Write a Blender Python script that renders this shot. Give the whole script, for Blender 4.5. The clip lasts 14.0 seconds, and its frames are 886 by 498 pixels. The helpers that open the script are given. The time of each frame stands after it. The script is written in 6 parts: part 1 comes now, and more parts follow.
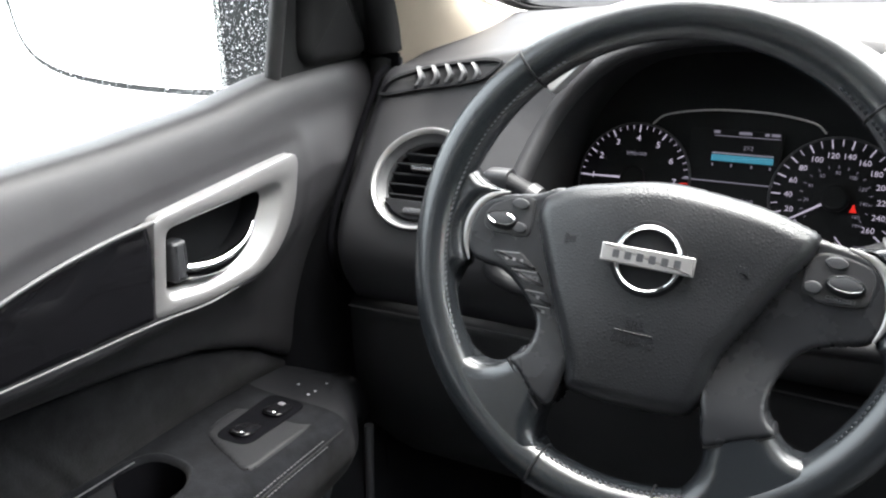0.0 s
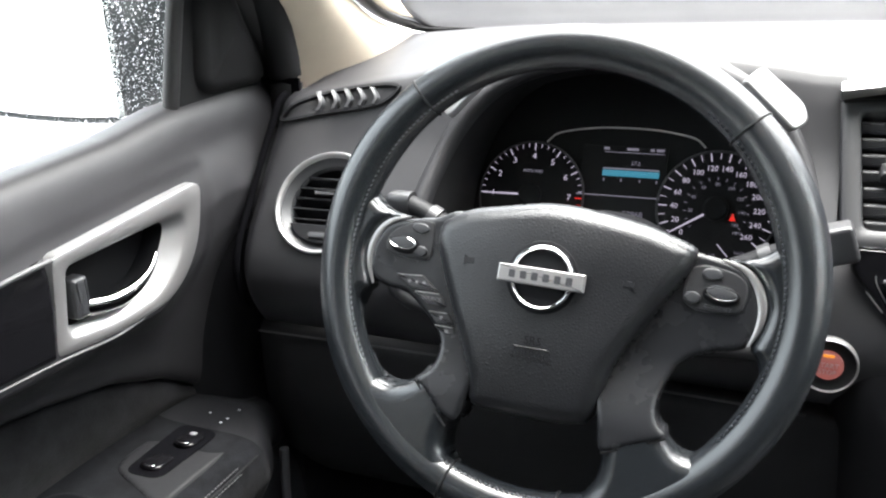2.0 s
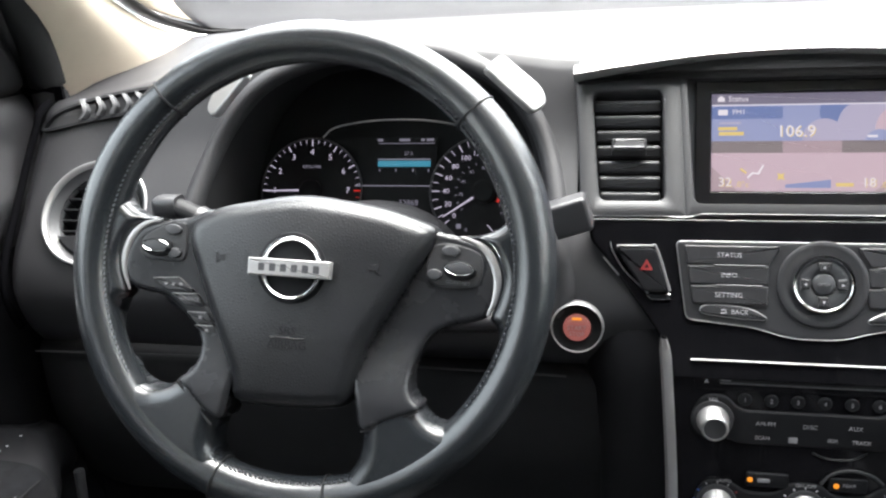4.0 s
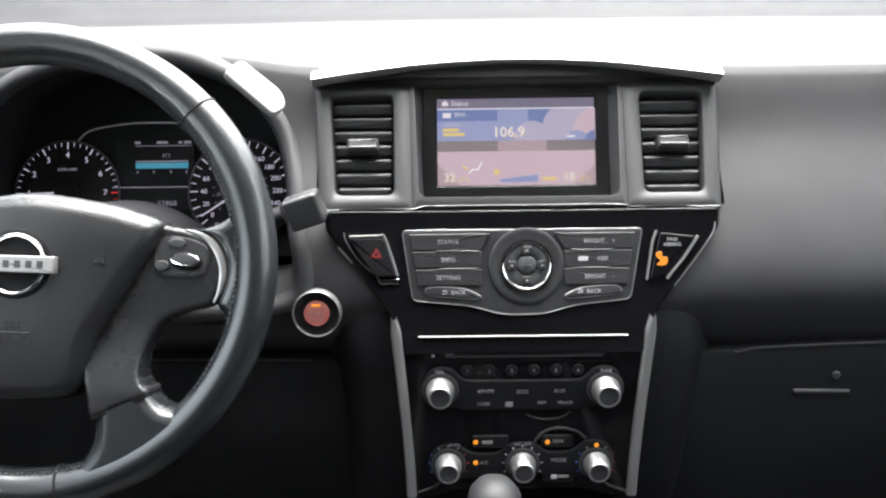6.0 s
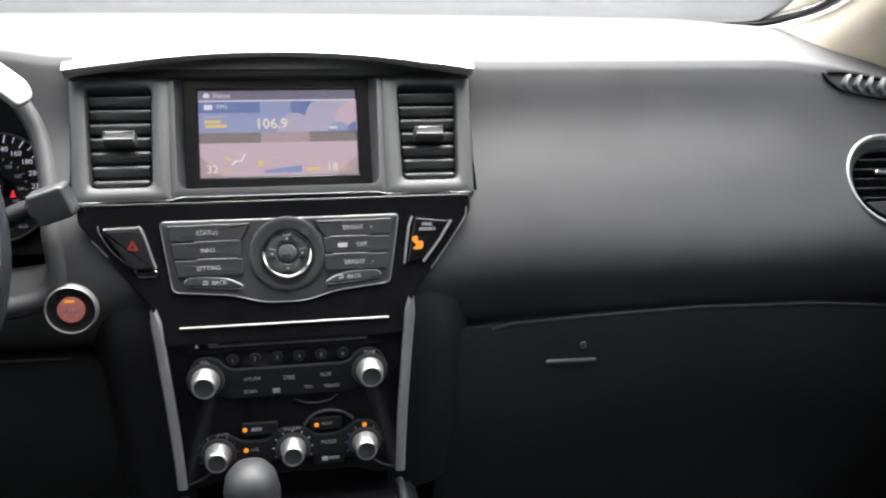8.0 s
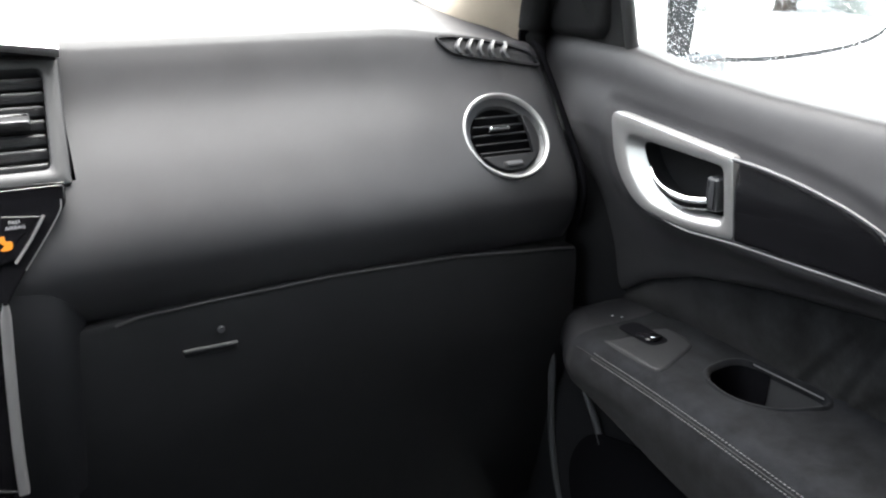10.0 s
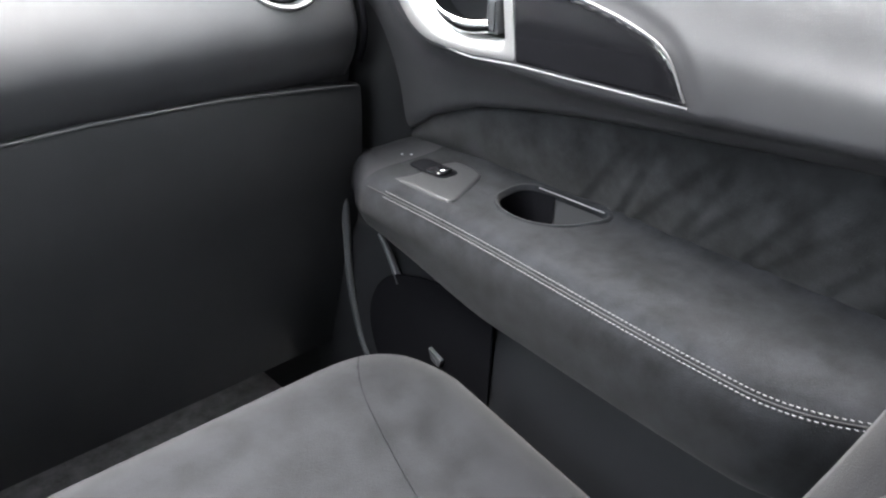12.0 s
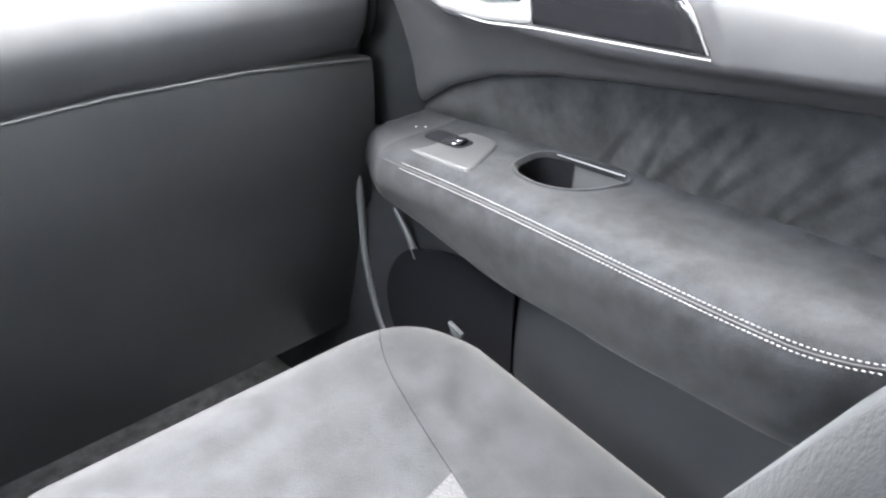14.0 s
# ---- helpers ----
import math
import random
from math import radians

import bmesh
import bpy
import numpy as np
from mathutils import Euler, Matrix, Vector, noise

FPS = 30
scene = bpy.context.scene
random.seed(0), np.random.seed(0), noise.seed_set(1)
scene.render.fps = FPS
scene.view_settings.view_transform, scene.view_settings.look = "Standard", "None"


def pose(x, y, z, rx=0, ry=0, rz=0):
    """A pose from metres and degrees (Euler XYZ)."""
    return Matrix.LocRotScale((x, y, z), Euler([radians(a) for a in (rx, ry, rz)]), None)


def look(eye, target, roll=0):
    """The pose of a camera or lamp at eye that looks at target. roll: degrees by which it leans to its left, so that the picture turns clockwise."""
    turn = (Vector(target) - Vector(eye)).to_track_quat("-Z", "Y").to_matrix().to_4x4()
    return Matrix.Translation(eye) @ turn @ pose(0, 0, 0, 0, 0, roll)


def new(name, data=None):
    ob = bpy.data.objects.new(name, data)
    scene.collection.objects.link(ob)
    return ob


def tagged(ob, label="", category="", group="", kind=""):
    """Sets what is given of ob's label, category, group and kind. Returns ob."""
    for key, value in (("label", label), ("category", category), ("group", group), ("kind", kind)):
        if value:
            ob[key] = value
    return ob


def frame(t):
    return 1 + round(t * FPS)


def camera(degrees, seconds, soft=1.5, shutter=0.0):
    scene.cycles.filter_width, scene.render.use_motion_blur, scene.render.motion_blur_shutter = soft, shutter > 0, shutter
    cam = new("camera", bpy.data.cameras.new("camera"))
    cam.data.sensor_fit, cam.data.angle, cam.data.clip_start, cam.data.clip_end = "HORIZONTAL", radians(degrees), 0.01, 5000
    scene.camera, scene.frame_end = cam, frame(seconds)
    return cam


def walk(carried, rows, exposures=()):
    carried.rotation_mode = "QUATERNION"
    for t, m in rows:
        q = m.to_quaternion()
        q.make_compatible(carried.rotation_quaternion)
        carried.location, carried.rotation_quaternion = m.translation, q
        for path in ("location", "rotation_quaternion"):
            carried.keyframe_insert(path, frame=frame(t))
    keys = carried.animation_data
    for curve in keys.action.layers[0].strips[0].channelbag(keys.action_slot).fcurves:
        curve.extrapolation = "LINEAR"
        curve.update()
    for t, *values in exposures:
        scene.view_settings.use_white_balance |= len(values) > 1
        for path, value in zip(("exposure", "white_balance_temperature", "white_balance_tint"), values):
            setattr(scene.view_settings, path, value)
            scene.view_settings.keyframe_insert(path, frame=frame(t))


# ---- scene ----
cam = camera(56.6, 14.0, soft=2.2, shutter=0.0)
PATH = [
    (0, (-0.257, -0.73, 0.94), (-1.174, 0.921, 0.281), -1.3),
    (0.5, (-0.253, -0.736, 0.947), (-1.167, 0.925, 0.31), -1.8),
    (1, (-0.249, -0.74, 0.951), (-1.107, 0.952, 0.321), -0.8),
    (1.5, (-0.243, -0.737, 0.954), (-1.027, 0.989, 0.317), -1.3),
    (2, (-0.242, -0.739, 0.957), (-0.975, 1.008, 0.313), -1.7),
    (2.2, (-0.24, -0.738, 0.957), (-0.959, 1.012, 0.308), -2.3),
    (4.3, (-0.145, -0.734, 0.948), (-0.48, 1.124, 0.287), -2.6),
    (4.5, (-0.135, -0.736, 0.945), (-0.426, 1.127, 0.28), -2.3),
    (5, (-0.117, -0.755, 0.951), (-0.312, 1.126, 0.298), -1.3),
    (5.5, (-0.09, -0.768, 0.954), (-0.178, 1.115, 0.286), -1.6),
    (6, (-0.067, -0.784, 0.952), (-0.082, 1.109, 0.307), -0.8),
    (6.5, (-0.047, -0.801, 0.948), (0.056, 1.081, 0.278), -0.6),
    (7, (-0.041, -0.809, 0.932), (0.093, 1.05, 0.207), -0.7),
    (7.5, (-0.019, -0.812, 0.934), (0.208, 1.044, 0.224), -0.4),
    (8, (0.011, -0.817, 0.949), (0.364, 1.043, 0.303), 1.0),
    (8.5, (0.056, -0.828, 0.951), (0.551, 1.003, 0.317), 0.7),
    (9, (0.092, -0.844, 0.951), (0.709, 0.951, 0.321), 0.2),
    (9.2, (0.106, -0.85, 0.954), (0.775, 0.926, 0.321), 0.3),
    (11.3, (0.152, -0.846, 0.895), (1.304, 0.583, 0.101), 0.4),
    (11.5, (0.152, -0.844, 0.896), (1.319, 0.553, 0.067), 0.9),
    (12, (0.16, -0.838, 0.886), (1.383, 0.433, -0.056), 1.9),
    (12.5, (0.15, -0.837, 0.893), (1.411, 0.451, 0.026), 1.4),
    (13, (0.159, -0.838, 0.883), (1.451, 0.452, 0.066), 1.0),
    (13.5, (0.156, -0.83, 0.858), (1.381, 0.419, -0.11), 0.5),
    (14, (0.143, -0.829, 0.855), (1.362, 0.443, -0.093), 0.2),
]
EXPOSURES = [
    (0.0, 1.04), (4.3, 1.07), (6.4, 1.0), (7.0, 1.6), (7.5, 1.58), (8.0, 0.93), (9.2, 1.05), (11.3, 2.0), (12.0, 2.65), (12.5, 2.65), (13.0, 2.2), (13.5, 3.08), (14.0, 3.88),
]
walk(cam, [(t, look(eye, target, roll)) for t, eye, target, roll in PATH], EXPOSURES)

SKY_STRENGTH = 0.8
SUN_STRENGTH = 3.6
SCREEN_GLOW = 0.46

# ---- daylight: bright overcast winter sky ----
world = bpy.data.worlds.new("overcast_sky")
scene.world = world
world.use_nodes = True
wn = world.node_tree.nodes
wl = world.node_tree.links
sky = wn.new("ShaderNodeTexSky")
sky.sky_type = "NISHITA"
sky.sun_disc = False
sky.sun_elevation = radians(70)
sky.sun_rotation = radians(17)
sky.dust_density = 6.0
sky.ozone_density = 0.6
soften = wn.new("ShaderNodeHueSaturation")
soften.inputs["Saturation"].default_value = 0.25
wl.new(sky.outputs["Color"], soften.inputs["Color"])
wl.new(soften.outputs["Color"], wn["Background"].inputs["Color"])
wn["Background"].inputs["Strength"].default_value = SKY_STRENGTH
sun = new("sun", bpy.data.lights.new("sun", "SUN"))
sun.data.energy = SUN_STRENGTH
sun.data.angle = radians(80)
sun.data.color = (1.0, 0.97, 0.93)
sun.matrix_world = look((0.8, 2.6, 8), (0, 0, 0.5))

# ---- mesh helpers ----
def cat(points, n, closed=False):
    """A smooth curve of n points through the given ones."""
    p = np.array(points, float)
    k = len(p)
    spans = k if closed else k - 1
    out = []
    for s in (np.arange(n) / n * spans if closed else np.linspace(0, spans, n)):
        i = min(int(s), spans - 1)
        f = s - i
        if closed:
            a, b, c, d = p[(i - 1) % k], p[i % k], p[(i + 1) % k], p[(i + 2) % k]
        else:
            b, c = p[i], p[i + 1]
            a = p[i - 1] if i > 0 else 2 * b - c
            d = p[i + 2] if i + 2 < k else 2 * c - b
        out.append(0.5 * (2 * b + (c - a) * f + (2 * a - 5 * b + 4 * c - d) * f * f + (3 * b - a - 3 * c + d) * f ** 3))
    return np.array(out)


def step(a, b, x):
    t = min(1.0, max(0.0, (x - a) / (b - a)))
    return t * t * (3 - 2 * t)


def rounded(points, r, n=5):
    """A closed outline with straight sides and rounded corners; r: one radius or one for each corner."""
    p = [Vector(q) for q in points]
    out = []
    for i, c in enumerate(p):
        rad = r[i] if isinstance(r, (list, tuple)) else r
        a, b = (p[i - 1] - c), (p[(i + 1) % len(p)] - c)
        cut = min(rad, a.length * 0.49, b.length * 0.49)
        a, b = c + a.normalized() * cut, c + b.normalized() * cut
        for j in range(n + 1):
            t = j / n
            out.append(tuple(a * (1 - t) ** 2 + c * 2 * t * (1 - t) + b * t * t))
    return out


def rect(w, h, r=0.002, x=0.0, y=0.0, n=4):
    return rounded([(x - w / 2, y - h / 2), (x + w / 2, y - h / 2), (x + w / 2, y + h / 2), (x - w / 2, y + h / 2)], r, n)


def circle(r, n=32, x=0.0, y=0.0, ry=None):
    return [(x + r * math.cos(2 * math.pi * i / n), y + (ry or r) * math.sin(2 * math.pi * i / n)) for i in range(n)]


def shrink(outline, d):
    """The outline moved inwards by d."""
    p = np.array(outline, float)
    area = 0.5 * np.sum(p[:, 0] * np.roll(p[:, 1], -1) - np.roll(p[:, 0], -1) * p[:, 1])
    e = np.roll(p, -1, 0) - np.roll(p, 1, 0)
    m = np.stack([-e[:, 1], e[:, 0]], 1) / np.maximum(np.linalg.norm(e, axis=1), 1e-9)[:, None]
    return p + (d if area > 0 else -d) * m


def loft(loops, closed=True, first=False, last=False, bm=None):
    """A skin over loops of equally many 3D points; first, last: close that end."""
    bm = bm or bmesh.new()
    rows = [[bm.verts.new(tuple(q)) for q in loop] for loop in loops]
    k = len(rows[0])
    for a, b in zip(rows, rows[1:]):
        for i in range(k if closed else k - 1):
            j = (i + 1) % k
            bm.faces.new((a[i], a[j], b[j], b[i]))
    if first:
        bm.faces.new(list(reversed(rows[0])))
    if last:
        bm.faces.new(rows[-1])
    return bm


def slab(outline, depth, bevel=0.001, seg=3, dome=0.0, rings=5, z=0.0, bm=None):
    """A plate standing on z with rounded front edges; dome: how far its middle swells."""
    p = np.array(outline, float)
    if np.sum(p[:, 0] * np.roll(p[:, 1], -1) - np.roll(p[:, 0], -1) * p[:, 1]) < 0:
        p = p[::-1]
    bevel = min(bevel, depth)
    loops = [[(x, y, z) for x, y in p]]
    q = p
    for i in range(seg + 1):
        a = i / seg * math.pi / 2
        q = shrink(p, bevel * (1 - math.cos(a)))
        loops.append([(x, y, z + depth - bevel + bevel * math.sin(a)) for x, y in q])
    flat_w = 0.0006
    if not dome and min(np.ptp(p[:, 0]), np.ptp(p[:, 1])) - 2 * bevel > 0.006:
        loops.append([(x, y, z + depth) for x, y in shrink(q, flat_w)])
    if dome:
        c = q.mean(0)
        for i in range(1, rings):
            s = 1 - i / rings
            loops.append([(x, y, z + depth + dome * (1 - s * s)) for x, y in c + (q - c) * s])
    return loft(loops, True, True, True, bm)


def cushioned(outline, top, edge, floor, cell=0.0025, bend=None):
    """A pad over any outline: its face at height top rounds off within edge of the rim and drops to floor; bend(x, y) lowers the face."""
    p = np.array(outline, float)
    q = np.roll(p, -1, 0)
    e = q - p
    ee = np.maximum((e * e).sum(1), 1e-12)

    def near(x, y):
        w = np.array((x, y)) - p
        t = np.clip((w * e).sum(1) / ee, 0, 1)
        c = p + e * t[:, None]
        d = np.hypot(c[:, 0] - x, c[:, 1] - y)
        k = int(np.argmin(d))
        cross = (p[:, 1] > y) != (q[:, 1] > y)
        with np.errstate(divide="ignore", invalid="ignore"):
            hits = cross & (x < e[:, 0] * (y - p[:, 1]) / np.where(e[:, 1] == 0, 1e-12, e[:, 1]) + p[:, 0])
        return float(d[k]) * (1 if hits.sum() % 2 else -1), c[k]

    xs = np.arange(p[:, 0].min() - cell, p[:, 0].max() + 2 * cell, cell)
    ys = np.arange(p[:, 1].min() - cell, p[:, 1].max() + 2 * cell, cell)
    bm = bmesh.new()
    made = {}

    def vert(i, j):
        if (i, j) not in made:
            x, y = xs[i], ys[j]
            d, c = near(x, y)
            if d < cell * 0.35:
                x, y = c
                d = 0.0
            r = 1 - min(d, edge) / edge
            made[i, j] = bm.verts.new((x, y, top - edge * (1 - math.sqrt(max(0.0, 1 - r * r))) - (bend(x, y) if bend else 0)))
        return made[i, j]

    for i in range(len(xs) - 1):
        for j in range(len(ys) - 1):
            if near(xs[i] + cell / 2, ys[j] + cell / 2)[0] > 0:
                bm.faces.new((vert(i, j), vert(i + 1, j), vert(i + 1, j + 1), vert(i, j + 1)))
    bmesh.ops.remove_doubles(bm, verts=bm.verts, dist=1e-5)
    rim_edges = [g for g in bm.edges if g.is_boundary]
    grown = bmesh.ops.extrude_edge_only(bm, edges=rim_edges)["geom"]
    for v in grown:
        if isinstance(v, bmesh.types.BMVert):
            v.co.z = floor
    return bm


def hoop(outer, inner, depth, bevel=0.001, z=0.0, drop=None, bm=None):
    """A frame between two outlines of equally many points."""
    o, i = np.array(outer, float), np.array(inner, float)
    lo = z if drop is None else drop
    loops = [[(x, y, lo) for x, y in o], [(x, y, z + depth - bevel) for x, y in o],
             [(x, y, z + depth) for x, y in shrink(o, bevel)], [(x, y, z + depth) for x, y in shrink(i, -bevel)],
             [(x, y, z + depth - bevel) for x, y in i], [(x, y, lo) for x, y in i]]
    return loft(loops, True, False, False, bm)


def turned(profile, n=40, bm=None, first=False, last=False):
    """A turned body: pairs of radius and height."""
    return loft([[(r * math.cos(2 * math.pi * i / n), r * math.sin(2 * math.pi * i / n), z) for i in range(n)] for r, z in profile], True, first, last, bm)


def tube(path, radius, n=10, closed=False, flat=1.0, up=(0, 0, 1), caps=True, bm=None):
    """A tube along 3D points; radius: one value or one for each point; flat: its second half-axis against the first."""
    p = np.array(path, float)
    k = len(p)
    loops = []
    for i in range(k):
        t = (p[(i + 1) % k] - p[i - 1]) if closed else (p[min(i + 1, k - 1)] - p[max(i - 1, 0)])
        t = t / max(np.linalg.norm(t), 1e-9)
        a = np.cross(t, up)
        a = a / max(np.linalg.norm(a), 1e-9)
        b = np.cross(a, t)
        r = radius[i] if isinstance(radius, (list, tuple, np.ndarray)) else radius
        loops.append([p[i] + r * (math.cos(w) * a + flat * math.sin(w) * b) for w in (2 * math.pi * j / n for j in range(n))])
    if closed:
        loops.append(loops[0])
        bm = loft(loops, True, bm=bm)
        bmesh.ops.remove_doubles(bm, verts=bm.verts, dist=1e-7)
        return bm
    return loft(loops, True, caps, caps, bm)


def plane_at(o, tilt, yaw=0.0):
    """The pose of a panel at o that leans back by tilt degrees: x to the right, y up its face, z out of it."""
    return Matrix.Translation(o) @ Euler((0, 0, radians(yaw))).to_matrix().to_4x4() @ Euler((radians(90 - tilt), 0, 0)).to_matrix().to_4x4()


def shift(x=0.0, y=0.0, z=0.0, turn=0.0):
    return Matrix.Translation((x, y, z)) @ Euler((0, 0, radians(turn))).to_matrix().to_4x4()


def finish(bm, name, mat, angle=35):
    bmesh.ops.recalc_face_normals(bm, faces=bm.faces)
    me = bpy.data.meshes.new(name)
    bm.to_mesh(me)
    bm.free()
    for m in mat if isinstance(mat, (list, tuple)) else [mat]:
        me.materials.append(m)
    me.shade_smooth()
    me.set_sharp_from_angle(angle=radians(angle))
    return me


def part(name, bm, mat, parent, label="", m=None, angle=35):
    ob = new(name, finish(bm, name, mat, angle))
    ob.parent = parent
    if m is not None:
        ob.matrix_local = m
    return tagged(ob, label)


def thing(name, label, category, m=None, group="", kind=""):
    ob = new(name)
    ob.empty_display_size = 0.02
    if m is not None:
        ob.matrix_world = m
    return tagged(ob, label, category, group, kind)


def solid(name, bm, mat, label, category, m=None, group="", kind="", angle=35):
    ob = new(name, finish(bm, name, mat, angle))
    if m is not None:
        ob.matrix_world = m
    return tagged(ob, label, category, group, kind)


def share(name, me, parent, m, label=""):
    ob = new(name, me)
    ob.parent = parent
    ob.matrix_local = m
    return tagged(ob, label)


def words(name, text, size, mat, parent, m, label="", thick=0.0002, width=1.0):
    cu = bpy.data.curves.new(name, "FONT")
    cu.body, cu.size, cu.extrude = text, size, thick
    cu.align_x, cu.align_y = "CENTER", "CENTER"
    cu.resolution_u = 2
    tmp = bpy.data.objects.new(name, cu)
    scene.collection.objects.link(tmp)
    me = bpy.data.meshes.new_from_object(tmp.evaluated_get(bpy.context.evaluated_depsgraph_get()))
    bpy.data.objects.remove(tmp)
    me.materials.clear()
    me.materials.append(mat)
    ob = new(name, me)
    ob.parent = parent
    ob.matrix_local = m @ Matrix.Diagonal((width, 1, 1, 1))
    return tagged(ob, label)


# ---- materials ----
def material(name, color, rough=0.5, metal=0.0, spec=0.5, grain=0.0, bump=0.0, blotch=0.0, patch=9.0, coat=0.0, sheen=0.0, kind="noise", wear=0.0):
    """grain, bump: scale and depth of the fine relief; blotch, patch: amount and scale of the uneven colour; wear: uneven gloss."""
    mt = bpy.data.materials.new(name)
    mt.use_nodes = True
    nt = mt.node_tree
    b = nt.nodes["Principled BSDF"]
    b.inputs["Base Color"].default_value = (*color, 1)
    b.inputs["Roughness"].default_value = rough
    b.inputs["Metallic"].default_value = metal
    b.inputs["Specular IOR Level"].default_value = spec
    b.inputs["Coat Weight"].default_value = coat
    b.inputs["Coat Roughness"].default_value = 0.05
    b.inputs["Sheen Weight"].default_value = sheen
    b.inputs["Sheen Roughness"].default_value = 0.45
    where = nt.nodes.new("ShaderNodeTexCoord")
    if grain:
        if kind == "noise":
            g = nt.nodes.new("ShaderNodeTexNoise")
            g.inputs["Detail"].default_value = 3
            height = g.outputs["Fac"]
        else:
            g = nt.nodes.new("ShaderNodeTexVoronoi")
            g.feature = "DISTANCE_TO_EDGE" if kind == "cells" else "F1"
            height = g.outputs["Distance"]
        g.inputs["Scale"].default_value = grain
        nt.links.new(where.outputs["Object"], g.inputs["Vector"])
        bp = nt.nodes.new("ShaderNodeBump")
        bp.inputs["Strength"].default_value = 0.6
        bp.inputs["Distance"].default_value = bump
        nt.links.new(height, bp.inputs["Height"])
        nt.links.new(bp.outputs["Normal"], b.inputs["Normal"])
    if blotch or wear:
        n = nt.nodes.new("ShaderNodeTexNoise")
        n.inputs["Scale"].default_value = patch
        n.inputs["Detail"].default_value = 5
        n.inputs["Roughness"].default_value = 0.65
        nt.links.new(where.outputs["Object"], n.inputs["Vector"])
        if blotch:
            mix = nt.nodes.new("ShaderNodeMix")
            mix.data_type = "RGBA"
            mix.inputs[6].default_value = (*(max(0.0, c * (1 - blotch)) for c in color), 1)
            mix.inputs[7].default_value = (*(min(1.0, c * (1 + blotch)) for c in color), 1)
            spread = nt.nodes.new("ShaderNodeMapRange")
            spread.inputs["From Min"].default_value = 0.34
            spread.inputs["From Max"].default_value = 0.66
            nt.links.new(n.outputs["Fac"], spread.inputs["Value"])
            nt.links.new(spread.outputs["Result"], mix.inputs[0])
            nt.links.new(mix.outputs[2], b.inputs["Base Color"])
        if wear:
            mr = nt.nodes.new("ShaderNodeMapRange")
            mr.inputs["From Min"].default_value = 0.3
            mr.inputs["From Max"].default_value = 0.7
            mr.inputs["To Min"].default_value = max(0.02, rough - wear)
            mr.inputs["To Max"].default_value = min(1.0, rough + wear)
            nt.links.new(n.outputs["Fac"], mr.inputs["Value"])
            nt.links.new(mr.outputs["Result"], b.inputs["Roughness"])
    return mt


def glowing(name, color, strength):
    mt = material(name, (0.02, 0.02, 0.02), 0.3)
    b = mt.node_tree.nodes["Principled BSDF"]
    b.inputs["Emission Color"].default_value = (*color, 1)
    b.inputs["Emission Strength"].default_value = strength
    return mt


def glass_material(name, drops=0.0, tint=(0.93, 0.96, 0.95)):
    """Clear glass: sees through, with a reflection that grows at flat angles; drops: share of it flecked with wet snow."""
    mt = bpy.data.materials.new(name)
    mt.use_nodes = True
    nt = mt.node_tree
    nt.nodes.remove(nt.nodes["Principled BSDF"])
    out = nt.nodes["Material Output"]
    clear, gloss, mix, fr = (nt.nodes.new(k) for k in ("ShaderNodeBsdfTransparent", "ShaderNodeBsdfGlossy", "ShaderNodeMixShader", "ShaderNodeFresnel"))
    clear.inputs["Color"].default_value = (*tint, 1)
    gloss.inputs["Roughness"].default_value = 0.02
    fr.inputs["IOR"].default_value = 1.25
    nt.links.new(fr.outputs["Fac"], mix.inputs["Fac"])
    nt.links.new(clear.outputs["BSDF"], mix.inputs[1])
    nt.links.new(gloss.outputs["BSDF"], mix.inputs[2])
    nt.links.new(mix.outputs["Shader"], out.inputs["Surface"])
    if drops:
        where, v, lt, white, mix2 = (nt.nodes.new(k) for k in ("ShaderNodeTexCoord", "ShaderNodeTexNoise", "ShaderNodeMath", "ShaderNodeBsdfDiffuse", "ShaderNodeMixShader"))
        v.inputs["Scale"].default_value = 560
        v.inputs["Detail"].default_value = 2
        lt.operation = "GREATER_THAN"
        lt.inputs[1].default_value = 1 - drops
        tr = nt.nodes.new("ShaderNodeBsdfTranslucent")
        tr.inputs["Color"].default_value = (0.9, 0.92, 0.95, 1)
        nt.links.new(where.outputs["Object"], v.inputs["Vector"])
        nt.links.new(v.outputs["Fac"], lt.inputs[0])
        nt.links.new(lt.outputs[0], mix2.inputs["Fac"])
        nt.links.new(mix.outputs["Shader"], mix2.inputs[1])
        nt.links.new(tr.outputs["BSDF"], mix2.inputs[2])
        nt.links.new(mix2.outputs["Shader"], out.inputs["Surface"])
    return mt


PAD = material("soft_black_door_skin", (0.033, 0.0328, 0.0355), 0.45, spec=0.42, grain=1400, bump=0.00012, blotch=0.12, wear=0.05, kind="cells")
DASH = material("soft_black_dash_top_skin", (0.0235, 0.0238, 0.0262), 0.47, spec=0.38, grain=1400, bump=0.00014, blotch=0.12, wear=0.05, kind="cells")
HARD = material("hard_black_plastic", (0.0085, 0.0089, 0.0104), 0.57, spec=0.18, grain=1100, bump=0.0002, blotch=0.12, wear=0.06, kind="cells")
DARK = material("matt_black_plastic", (0.0105, 0.0108, 0.0118), 0.75, spec=0.25, grain=900, bump=0.0001, blotch=0.1)
GREY = material("dark_grey_satin_plastic", (0.046, 0.048, 0.052), 0.42, grain=1600, bump=0.00012, blotch=0.1, wear=0.04)
BUTTON = material("charcoal_button_plastic", (0.030, 0.0307, 0.033), 0.40, grain=1800, bump=0.00008, blotch=0.08)
